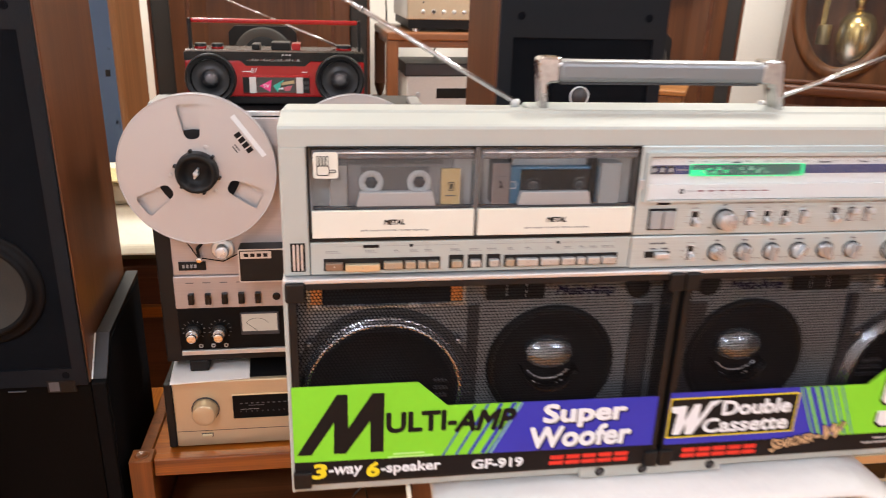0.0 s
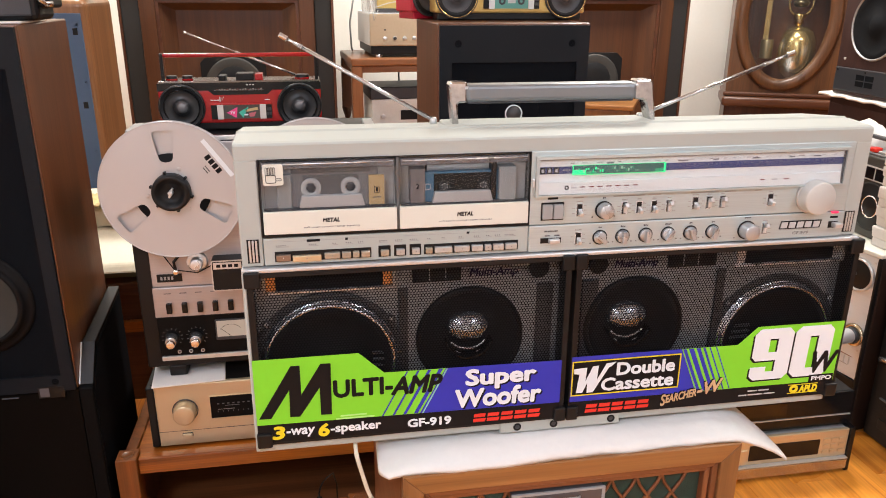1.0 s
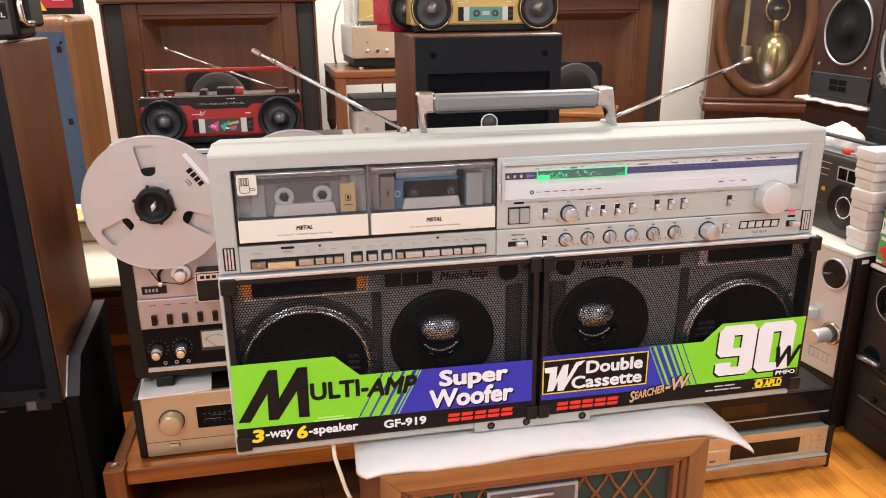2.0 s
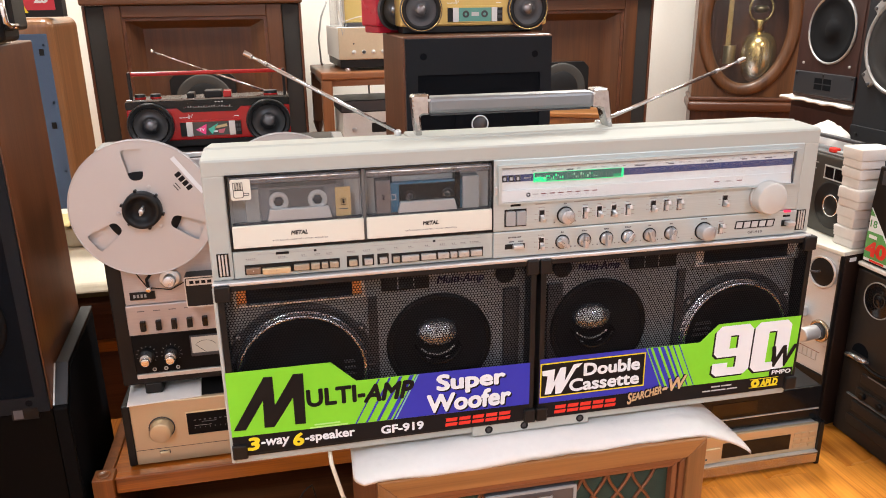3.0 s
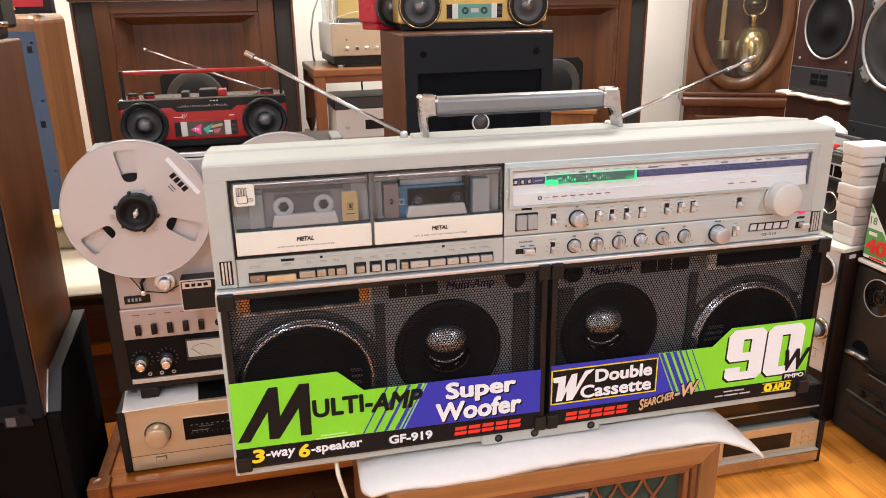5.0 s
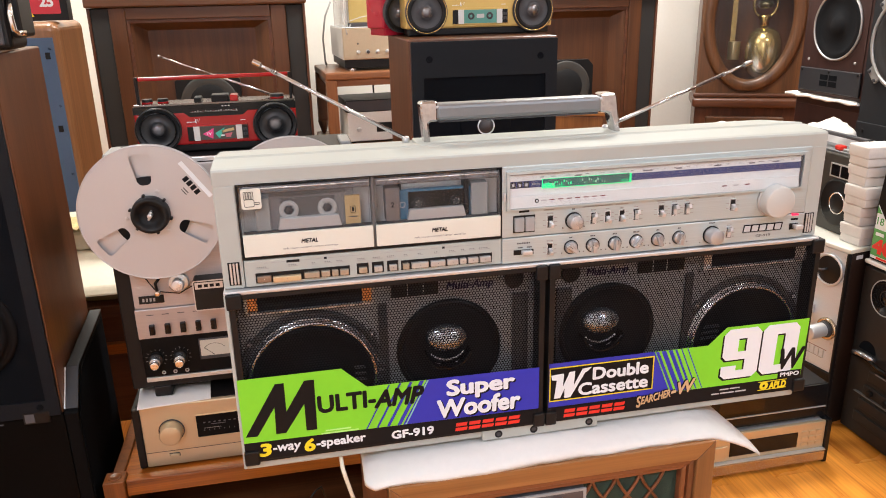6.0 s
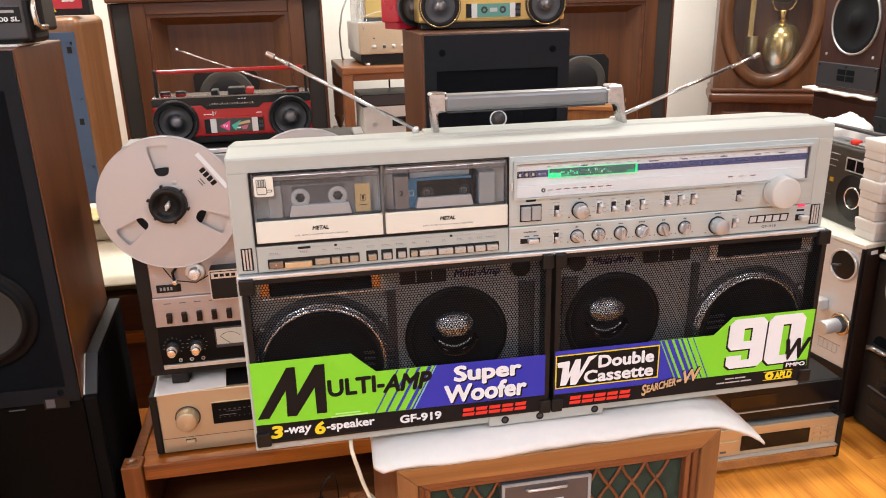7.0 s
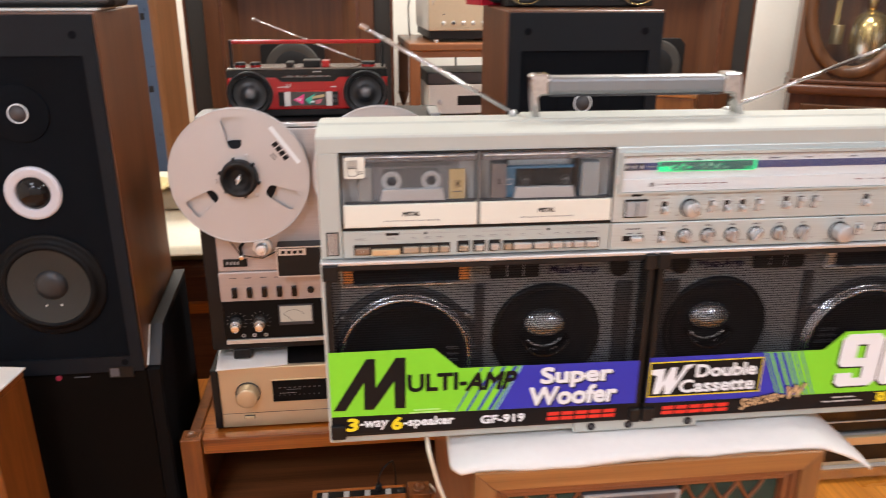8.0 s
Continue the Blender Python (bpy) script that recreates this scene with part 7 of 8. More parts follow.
solo("cable", tube(bmesh.new(), [(0.135, 2.70, 0.90), (0.125, 2.69, 0.87), (0.115, 2.685, 0.83), (0.117, 2.685, 0.785)], 0.004), BLACK, Matrix.Identity(4), "thin black cable behind the side table", "cable")
solo("cable", tube(bmesh.new(), [(-0.06, 2.60, 1.20), (-0.085, 2.62, 1.14), (-0.10, 2.63, 1.05), (-0.095, 2.64, 0.95), (-0.09, 2.66, 0.935)], 0.004), PALEPLASTIC, Matrix.Identity(4), "thin white cable behind the small amplifier", "cable")

# long-case clock, turned towards the room
PALEBRASS = surface("pale_brass", (0.58, 0.45, 0.20), 0.2, 0.9, 0.06, 60)
CLOCKW = wood("clock_wood", (0.048, 0.019, 0.0075), (0.150, 0.062, 0.024), rough=0.38, coat=0.3)
ck = thing("longcase_clock", pose(2.015, 2.68, 0, 0, 0, -26), "carved brown long-case clock with an oval glass door and brass pendulum", "clock")
part("base", box(bmesh.new(), -0.245, 0.245, 0.0, 0.26, 0.0, 0.645, 0.006), DARKWOOD, ck)
part("base_panel", box(bmesh.new(), -0.19, 0.19, -0.010, 0.002, 0.10, 0.595, 0.008), CLOCKW, ck)
part("ledge", box(bmesh.new(), -0.262, 0.262, -0.030, 0.28, 0.640, 0.690, 0.016, 4), DARKWOODX, ck, "moulded ledge")
part("ledge_lip", box(bmesh.new(), -0.258, 0.258, -0.018, 0.27, 0.6905, 0.712, 0.008, 3), DARKWOODX, ck)
part("trunk", frame_ring(bmesh.new(), [(0.247 * (1 if math.cos(radians(a)) > 0 else -1) * min(1, abs(math.cos(radians(a))) * 1.5), 1.07 + 0.48 * max(-0.745, min(1, math.sin(radians(a)) * 1.25))) for a in range(0, 360, 9)],
                               [(0.195 * math.cos(radians(a)), 1.075 + 0.310 * math.sin(radians(a))) for a in range(0, 360, 9)], 0.0, 0.03), CLOCKW, ck, "carved clock trunk with an oval opening")
for s in (-1, 1):
    part("trunk_side", box(bmesh.new(), *sorted((s * 0.228, s * 0.246)), 0.03, 0.24, 0.713, 1.55), DARKWOOD, ck)
part("trunk_back", box(bmesh.new(), -0.235, 0.235, 0.225, 0.245, 0.713, 1.55), DARKWOOD, ck)
part("trunk_top", box(bmesh.new(), -0.25, 0.25, -0.01, 0.25, 1.55, 1.60, 0.01), DARKWOODX, ck)
tmp = bmesh.new()
N_ = 64
sec = [(0.242, 0.003), (0.238, -0.010), (0.226, -0.017), (0.204, -0.015), (0.192, -0.011), (0.183, -0.004), (0.180, 0.010)]
vs = [[tmp.verts.new((r * math.cos(2 * math.pi * k / N_), y, 1.075 + (r + 0.115) * math.sin(2 * math.pi * k / N_))) for r, y in sec] for k in range(N_)]
for k in range(N_):
    for q in range(len(sec) - 1):
        tmp.faces.new((vs[k][q], vs[(k + 1) % N_][q], vs[(k + 1) % N_][q + 1], vs[k][q + 1])).smooth = True
bmesh.ops.recalc_face_normals(tmp, faces=tmp.faces[:])
dr = part("oval_door", tmp, CLOCKW, ck, "rounded oval wooden door frame")
part("glass", lathe(bmesh.new(), [(0, 0), (0.19, 0), (0.19, 0.002), (0, 0.002)], (0, 0.006, 1.075), "-y", 48, 1.62), clear("clock_glass", (0.96, 0.96, 0.95), 0.012, 0.2), dr, "clear oval glass").visible_shadow = False
part("pendulum_rod", box(bmesh.new(), -0.090, -0.066, 0.120, 0.128, 0.955, 1.50), PALEBRASS, ck, "brass rod")
bob = part("pendulum_bob", lathe(bmesh.new(), [(0, -0.130), (0.045, -0.122), (0.074, -0.092), (0.086, -0.045), (0.088, 0.010), (0.082, 0.060), (0.066, 0.098), (0.040, 0.118), (0.016, 0.124), (0, 0.125)], (0.072, 0.110, 0.905), "z", 48), PALEBRASS, ck, "large ovoid brass pendulum weight")
part("bob_collar", lathe(bmesh.new(), [(0, 0.0), (0.012, 0.0), (0.026, 0.010), (0.020, 0.024), (0.034, 0.052), (0.030, 0.058), (0, 0.058)], (0.064, 0.108, 1.030), "z", 28), BRASS, bob, "orange brass collar")
part("bob_lyre", tube(bmesh.new(), [(0.064 + 0.056 * math.sin(a / 14 * math.pi * 2), 0.110, 1.140 + 0.066 * math.cos(a / 14 * math.pi * 2)) for a in range(15)], 0.006, 8), PALEBRASS, bob)
part("bob_cap", lathe(bmesh.new(), [(0, 0.0), (0.030, 0.004), (0.040, 0.020), (0.030, 0.036), (0, 0.040)], (0.064, 0.112, 1.118), "z", 24), surface("smoky_dark_brass", (0.10, 0.085, 0.05), 0.3, 0.8), bob)
part("weight", knob(bmesh.new(), (-0.0675, 0.123, 0.870), 0.030, 0.09, "z", 28), surface("smoky_brass", (0.30, 0.24, 0.14), 0.3, 0.8), ck)

# loudspeakers along the right-hand wall; local -y looks along world -x
RIGHT = lambda x, y, z: Matrix.Translation((x, y, z)) @ Matrix.Rotation(radians(-90), 4, "Z")
MAHOG = wood("red_brown_wood", (0.019, 0.0062, 0.0054), (0.042, 0.0145, 0.0122), rough=0.5, coat=0.05)


def crumpled_strip(x0, x1, y0, y1, thick):
    """A soft folded cloth whose front edge wanders."""
    bm = bmesh.new()
    NX, NY = 40, 6
    vs = {}
    for s in (0, 1):
        for i in range(NX + 1):
            for j in range(NY + 1):
                u, v = i / NX, j / NY
                x = x0 + (x1 - x0) * u
                y = y0 + (y1 - y0) * v + (0.010 * noise.noise(Vector((x * 22, 3, s)))) * (1 - v)
                z = s * thick * (1 + 0.5 * noise.noise(Vector((x * 35, 7, 0)))) - 0.006 * (1 - v) ** 6 * (0.5 + noise.noise(Vector((x * 18, 1, 0))))
                vs[s, i, j] = bm.verts.new((x, y, z))
    for i in range(NX):
        for j in range(NY):
            for s in (0, 1):
                q = [vs[s, i, j], vs[s, i + 1, j], vs[s, i + 1, j + 1], vs[s, i, j + 1]]
                bm.faces.new(q if s else q[::-1]).smooth = True
        for j in (0, NY):
            bm.faces.new((vs[0, i, j], vs[0, i + 1, j], vs[1, i + 1, j], vs[1, i, j])).smooth = True
    for j in range(NY):
        for i in (0, NX):
            bm.faces.new((vs[0, i, j], vs[0, i, j + 1], vs[1, i, j + 1], vs[1, i, j]))
    bmesh.ops.recalc_face_normals(bm, faces=bm.faces[:])
    return bm


CASTMETAL = surface("dull_cast_metal", (0.42, 0.43, 0.44), 0.36, 0.7, 0.06, 300, 0.05, 12)
NAVYCONE = surface("navy_black_cone", (0.0065, 0.0072, 0.0090), 0.7, 0.0, 0.2, 500, 0.3, spec=0.12)
s1 = thing("bookshelf_loudspeaker", RIGHT(1.615, 1.590, 0.842), "red-brown loudspeaker with aluminium-ringed woofer and grey port panel", "loudspeaker")
part("cabinet", box(bmesh.new(), -0.160, 0.165, 0.0005, 0.30, 0.0, 0.60), MAHOG, s1)
part("baffle", box(bmesh.new(), -0.150, 0.155, -0.002, 0.0, 0.006, 0.594, 0.001), MAHOG, s1)
pp = part("port_panel", box(bmesh.new(), -0.150, 0.160, -0.010, -0.002, 0.012, 0.093, 0.003), surface("slate_port_panel", (0.020, 0.023, 0.029), 0.5, 0.0, 0.1, 250, 0.1), s1, "grey port panel")
for k in range(2):
    for j in range(2):
        part("port_slot", box(bmesh.new(), -0.036 + 0.046 * k, 0.004 + 0.046 * k, -0.0110, -0.009, 0.034 + 0.022 * j, 0.052 + 0.022 * j), BLACKCLOTH, pp)
for x in (-0.138, 0.005, 0.148):
    part("panel_screw", knob(bmesh.new(), (x, -0.010, 0.084), 0.005, 0.002, segs=12, edge=0.0005), BLACK, pp)
part("woofer_ring", ring(bmesh.new(), (0.010, -0.001, 0.242), 0.1115, 0.1195, 0.008, segs=64, ease=0.003), CASTMETAL, s1, "aluminium woofer ring")
part("woofer_cone", lathe(bmesh.new(), [(0.111, 0.004), (0.100, 0.007), (0.092, 0.003), (0.038, 0.0012), (0.032, 0.006), (0, 0.012)], (0.010, -0.001, 0.242), "-y", 48), NAVYCONE, s1, "dark woofer cone")
for x in (-0.118, 0.118):
    part("baffle_screw", knob(bmesh.new(), (x, -0.002, 0.122), 0.005, 0.003, segs=12, edge=0.001), ALU, s1)
solo("cloth", crumpled_strip(-0.200, 0.178, -0.022, 0.26, 0.009), FOAM, RIGHT(1.615, 1.590, 0.8315), "white cloth strip under the red-brown loudspeaker", "cloth")
s2 = thing("floor_loudspeaker", RIGHT(1.630, 1.600, 0), "plain red-brown loudspeaker cabinet standing on the floor", "loudspeaker")
part("cabinet", box(bmesh.new(), -0.175, 0.175, 0.0, 0.32, 0.0, 0.8300, 0.003), MAHOG, s2)
part("seam", box(bmesh.new(), -0.170, 0.170, -0.002, 0.001, 0.10, 0.80, 0.001), MAHOG, s2)
s3 = thing("monitor_loudspeaker", RIGHT(1.600, 1.110, 0.0), "large black studio loudspeaker with an aluminium-framed woofer, standing on the floor", "loudspeaker")
part("cabinet", box(bmesh.new(), -0.305, 0.290, 0.010, 0.42, 0.0, 1.45, 0.004), CHARCOAL, s3)
part("baffle", box(bmesh.new(), -0.297, 0.280, 0.0, 0.0125, 0.006, 1.444, 0.001), CHARCOAL, s3)
part("lower_panel", box(bmesh.new(), -0.295, 0.278, -0.006, 0.001, 0.40, 0.782, 0.002), CHARCOAL, s3)
wr = part("woofer_frame", ring(bmesh.new(), (-0.130, 0.0, 1.045), 0.141, 0.153, 0.010, segs=64, ease=0.003), CASTMETAL, s3, "aluminium woofer frame with bolted lugs")
for a in range(4):
    lug = part("frame_lug", box(bmesh.new(), -0.027, 0.027, -0.010, 0.001, 0.144, 0.174, 0.003, m=pose(-0.130, 0, 1.045, 0, 90 * a + 48, 0)), CASTMETAL, wr)
    for s in (-1, 1):
        part("bolt", knob(bmesh.new(), (0, 0, 0), 0.006, 0.004, segs=12, edge=0.001), DARK, wr).matrix_basis = pose(-0.130, 0, 1.045, 0, 90 * a + 48, 0) @ pose(s * 0.019, -0.010, 0.165)
part("woofer_cone", lathe(bmesh.new(), [(0.142, 0.004), (0.130, 0.008), (0.118, 0.004), (0.109, 0.002), (0.048, 0.0010), (0.042, 0.008), (0.024, 0.016), (0, 0.019)], (-0.130, 0, 1.045), "-y", 56), surface("dark_ribbed_cone", (0.013, 0.014, 0.016), 0.6, 0.0, 0.15, 250, 0.2), s3, "dark ribbed woofer cone")
for x, z in ((-0.200, 0.705), (-0.150, 0.700)):
    part("level_control", ring(bmesh.new(), (x, -0.006, z), 0.020, 0.026, 0.006, segs=32), ALU, s3)
    part("control_knob", knob(bmesh.new(), (x, -0.006, z), 0.013, 0.022, segs=24), ALU, s3)
for x in (-0.262, 0.262):
    part("panel_screw", knob(bmesh.new(), (x, -0.006, 0.755), 0.006, 0.002, segs=12, edge=0.0005), BLACK, s3)

# ---- on the floor to the right: player, black deck, silver recorder, black stereo ----
POLISHED = surface("polished_champagne", (0.56, 0.46, 0.33), 0.18, 0.85, 0.05, 200, 0.02, 8)
gp = thing("disc_player", pose(0.838, 0.702, 0), "champagne-gold disc player with a dark display standing on the floor", "disc player")
part("case", box(bmesh.new(), -0.212, 0.203, 0.010, 0.16, 0.012, 0.122, 0.003), ALU, gp)
part("front_plate", box(bmesh.new(), -0.215, 0.203, 0.0, 0.0105, 0.046, 0.125, 0.002), CHAMP, gp, "champagne front plate")
part("lower_plate", box(bmesh.new(), -0.215, 0.203, -0.012, 0.0105, 0.012, 0.0435, 0.004, 3), POLISHED, gp, "polished lower plate")
part("plate_line", box(bmesh.new(), -0.214, 0.202, -0.0125, 0.0, 0.0440, 0.0470, 0.0005), ALU, gp)
part("display", box(bmesh.new(), -0.075, 0.122, -0.0015, 0.001, 0.058, 0.102, 0.001), BLACKGLOSS, gp, "dark display")
part("tray", box(bmesh.new(), -0.205, -0.082, -0.004, 0.001, 0.050, 0.092, 0.002), CHAMP, gp)
part("tray_mark", box(bmesh.new(), -0.135, -0.118, -0.0045, -0.0035, 0.060, 0.066), GREYINK, gp)
for k in range(3):
    for j in range(3):
        part("button", box(bmesh.new(), 0.132 + 0.022 * k, 0.149 + 0.022 * k, -0.003, 0.001, 0.060 + 0.017 * j, 0.069 + 0.017 * j, 0.001), CHAMP, gp)
part("side_cheek", box(bmesh.new(), 0.2035, 0.2165, -0.006, 0.16, 0.002, 0.130, 0.002), BLACKGLOSS, gp)
for x in (-0.18, 0.18):
    for y in (0.04, 0.13):
        part("foot", knob(bmesh.new(), (x, y, 0.0), 0.018, 0.0125, "z", 20), BLACK, gp)
bd = thing("black_deck", pose(0.834, 0.720, 0.1255), "black hi-fi component on top of the gold disc player", "hi-fi unit")
part("case", box(bmesh.new(), -0.215, 0.215, 0.008, 0.125, 0.008, 0.098, 0.002), BLACK, bd)
part("front_plate", box(bmesh.new(), -0.216, 0.216, 0.0, 0.0085, 0.004, 0.031, 0.001), BLACKGLOSS, bd)
part("upper_plate", box(bmesh.new(), -0.216, 0.216, 0.002, 0.0085, 0.0345, 0.097, 0.001), BLACKGLOSS, bd)
part("silver_line", box(bmesh.new(), -0.214, 0.214, 0.0, 0.008, 0.0313, 0.0337), ALU, bd)
part("glow_window", box(bmesh.new(), -0.10, 0.03, 0.0008, 0.003, 0.046, 0.080), surface("dark_red_window", (0.014, 0.006, 0.005), 0.15), bd)
for x in (-0.18, 0.18):
    for y in (0.03, 0.08):
        part("foot", knob(bmesh.new(), (x, y, 0.0), 0.012, 0.0085, "z", 16), BLACK, bd)

RECORDER = Matrix.Translation((1.1327, 1.0678, 0)) @ Matrix.Rotation(radians(-80), 4, "Z")
rd = thing("silver_recorder", RECORDER, "silver-faced upright tape recorder in a dark wooden case", "tape recorder")
part("case", box(bmesh.new(), -0.115, 0.215, 0.008, 0.22, 0.0, 0.5265, 0.003), wood("black_brown_wood", (0.010, 0.0055, 0.004), (0.028, 0.014, 0.009), rough=0.45, coat=0.15), rd, "black-brown wooden case")
rp = part("face_plate", box(bmesh.new(), -0.110, 0.209, 0.0, 0.0085, 0.165, 0.5262, 0.002), brushed("cool_silver_panel", (0.64, 0.685, 0.725), 0.42), rd, "brushed silver face plate")
part("lower_panel", box(bmesh.new(), -0.110, 0.209, -0.004, 0.0085, 0.010, 0.1640, 0.002), BLACK, rd, "black lower panel")
part("case_edge", box(bmesh.new(), 0.2095, 0.2165, -0.006, 0.0075, 0.0, 0.5262, 0.002), BLACK, rd)
rh_ = part("reel_hub", ring(bmesh.new(), (0.158, 0.0, 0.464), 0.0400, 0.0465, 0.008, segs=44, ease=0.002), ALU, rp, "silver ring round a black recess")
part("recess", knob(bmesh.new(), (0.158, 0.0, 0.464), 0.0405, 0.003, segs=40), BLACK, rh_)
part("recess_bar", tube(bmesh.new(), [(0.150, -0.003, 0.464), (0.148, -0.016, 0.463), (0.132, -0.018, 0.461)], 0.0034, 8), DARK, rh_)
sk = part("selector", ring(bmesh.new(), (0.178, 0.0, 0.293), 0.0205, 0.0325, 0.009, segs=44, ease=0.003), POLISHED, rp, "wide polished flange")
part("selector_band", ring(bmesh.new(), (0.178, -0.006, 0.293), 0.0190, 0.0225, 0.014, segs=44, ease=0.0012), DARK, sk)
part("selector_barrel", knob(bmesh.new(), (0.178, 0.0, 0.293), 0.0205, 0.072, segs=44, edge=0.003), ALU, sk, "chunky silver barrel")
part("stop_block", box(bmesh.new(), 0.100, 0.128, -0.034, 0.0, 0.318, 0.350, 0.004), ALU, rp)
part("face_screw", knob(bmesh.new(), (0.199, 0.0, 0.510), 0.0032, 0.002, segs=12, edge=0.0006), ALU, rp)
part("face_screw", knob(bmesh.new(), (0.196, 0.0, 0.252), 0.0032, 0.002, segs=12, edge=0.0006), ALU, rp)
part("tag", box(bmesh.new(), 0.2164, 0.2172, 0.022, 0.046, 0.508, 0.519), WHITE, rd, "small white tag")
for k in range(2):
    part("face_print", box(bmesh.new(), 0.110, 0.186 - 0.012 * k, -0.0006, 0.0, 0.226 - 0.028 * k, 0.2275 - 0.028 * k), REDDARK if k == 0 else PALEINK, rp)
for k in range(5):
    part("rib", box(bmesh.new(), 0.112 + 0.016 * k, 0.114 + 0.016 * k, -0.0020, 0.0, 0.200, 0.224), PALEPLASTIC, rp)
lid = solo("tray_lid", box(bmesh.new(), -0.117, 0.219, -0.005, 0.222, 0.0, 0.0125, 0.003), surface("ivory_lid", (0.66, 0.655, 0.58), 0.4), Matrix.Translation((0, 0, 0.5270)) @ RECORDER, "flat ivory lid lying on the silver recorder", "lid")

mr = thing("mini_stereo", RIGHT(1.225, 1.060, 0.5395), "grey radio cassette recorder standing on the silver recorder's lid", "radio cassette player")
OLIVE = surface("olive_grey_plastic", (0.052, 0.049, 0.043), 0.38, 0.25)
part("body", box(bmesh.new(), -0.125, 0.108, 0.0, 0.082, 0.0, 0.226, 0.006, 3), OLIVE, mr, "dark olive-grey body")
part("loudspeaker", lathe(bmesh.new(), [(0.068, 0), (0.068, 0.003), (0.062, 0.005), (0.036, 0.001), (0.033, 0.004), (0, 0.004)], (0.062, 0.0, 0.090), "-y", 48), BLACK, mr, "round black loudspeaker")
part("speaker_ring", ring(bmesh.new(), (0.064, -0.002, 0.089), 0.0275, 0.0318, 0.005, segs=40), CHROME, mr, "chrome ring")
mt = part("meter", box(bmesh.new(), 0.021, 0.098, -0.003, 0.001, 0.162, 0.197, 0.001), BLACKGLOSS, mr)
part("meter_rim", frame_ring(bmesh.new(), [(0.019, 0.160), (0.100, 0.160), (0.100, 0.199), (0.019, 0.199)], [(0.0225, 0.1635), (0.0965, 0.1635), (0.0965, 0.1955), (0.0225, 0.1955)], -0.004, 0.0), ALU, mt)
part("meter_bar", box(bmesh.new(), 0.0575, 0.0610, -0.0038, 0.0, 0.1637, 0.1953), ALU, mt)
for k in range(3):
    part("trim_line", box(bmesh.new(), -0.070, -0.012 - 0.006 * k, -0.0012, 0.0005, 0.198 - 0.018 * k, 0.2000 - 0.018 * k), ALU, mr)
part("trim_line", box(bmesh.new(), -0.070, -0.030, -0.0012, 0.0005, 0.0780, 0.0790), GREYMETAL, mr)
part("yellow_mark", box(bmesh.new(), -0.041, -0.025, -0.0014, 0.0005, 0.116, 0.128), surface("amber_mark", (0.42, 0.24, 0.02), 0.4), mr)
part("top_plate", box(bmesh.new(), -0.118, 0.102, 0.006, 0.076, 0.2265, 0.2325, 0.002), GREYMETAL, mr)
for k in range(4):
    part("top_key", box(bmesh.new(), 0.040 + 0.015 * k, 0.053 + 0.015 * k, 0.010, 0.032, 0.2328, 0.240, 0.002), MIDPLASTIC, mr)
part("red_button", box(bmesh.new(), 0.008, 0.034, 0.008, 0.030, 0.2328, 0.2460, 0.004, 3), surface("red_button", (0.65, 0.03, 0.02), 0.3), mr)
hb = part("handle", box(bmesh.new(), -0.112, 0.102, 0.030, 0.046, 0.2640, 0.2740, 0.003), DARK, mr, "dark carrying handle")
for x in (-0.118, 0.104):
    part("handle_arm", box(bmesh.new(), x - 0.006, x + 0.006, 0.031, 0.045, 0.200, 0.2740, 0.003), BLACK, hb)

# stack of moulded white packing foam
PACKING = surface("moulded_packing_foam", (0.61, 0.585, 0.56), 0.8, 0.0, 0.05, 260, 0.3, 22, spec=0.12)
for k, (dx, dy, rot, w) in enumerate(((0.000, 0.000, 3, 0.0390), (-0.001, 0.004, -3, 0.0365), (-0.004, -0.002, 4, 0.0400), (-0.004, 0.003, -1, 0.0370), (-0.007, 0.0, -3, 0.0395))):
    bm = bmesh.new()
    far = 0.022 if k == 4 else 0.0
    box(bm, -w + 0.0030, w - 0.004, -w + 0.003, w - 0.003, 0.0, 0.030, 0.004, 4)
    box(bm, -w, w + far, -w, w, 0.022 + 0.003 * (k % 2), 0.0545, 0.0045, 4)
    for v in bm.verts:
        v.co += Vector((noise.noise(v.co * 40 + Vector((k, 0, 0))), noise.noise(v.co * 40 + Vector((0, k, 5))), 0.6 * noise.noise(v.co * 30 + Vector((3, 0, k))) * (v.co.z / 0.054))) * 0.0032
    for f in bm.faces:
        f.smooth = True
    solo("packing_block", bm, PACKING, pose(1.236 + dx, 0.906 + dy, 0.5396 + 0.0546 * k, 0, 0, rot), "moulded white packing foam block, in a stack on the recorder's lid", "packing foam", "stack of packing foam")

# black lightened to stand in for light bounced off the floor
STEREOBLACK = surface("floor_lit_black_plastic", (0.017, 0.0155, 0.0145), 0.45, 0.0, 0.25, 120, 0.1, 9, spec=0.35)
sb = thing("black_stereo", RIGHT(1.215, 0.60, 0), "black upright stereo unit with round loudspeakers standing on the floor", "stereo")
part("case", box(bmesh.new(), -0.255, 0.255, 0.010, 0.30, 0.0, 0.502, 0.005), STEREOBLACK, sb)
part("baffle", box(bmesh.new(), -0.248, 0.248, 0.0, 0.0125, 0.008, 0.494, 0.003), STEREOBLACK, sb)
part("speaker_ring", ring(bmesh.new(), (-0.161, 0.0, 0.430), 0.0470, 0.0500, 0.004, segs=48, ease=0.001), MIDPLASTIC, sb)
part("speaker_cone", lathe(bmesh.new(), [(0.048, 0.002), (0.042, 0.004), (0.018, -0.0005), (0.014, 0.004), (0, 0.006)], (-0.161, 0.0, 0.430), "-y", 40), BLACKGLOSS, sb)
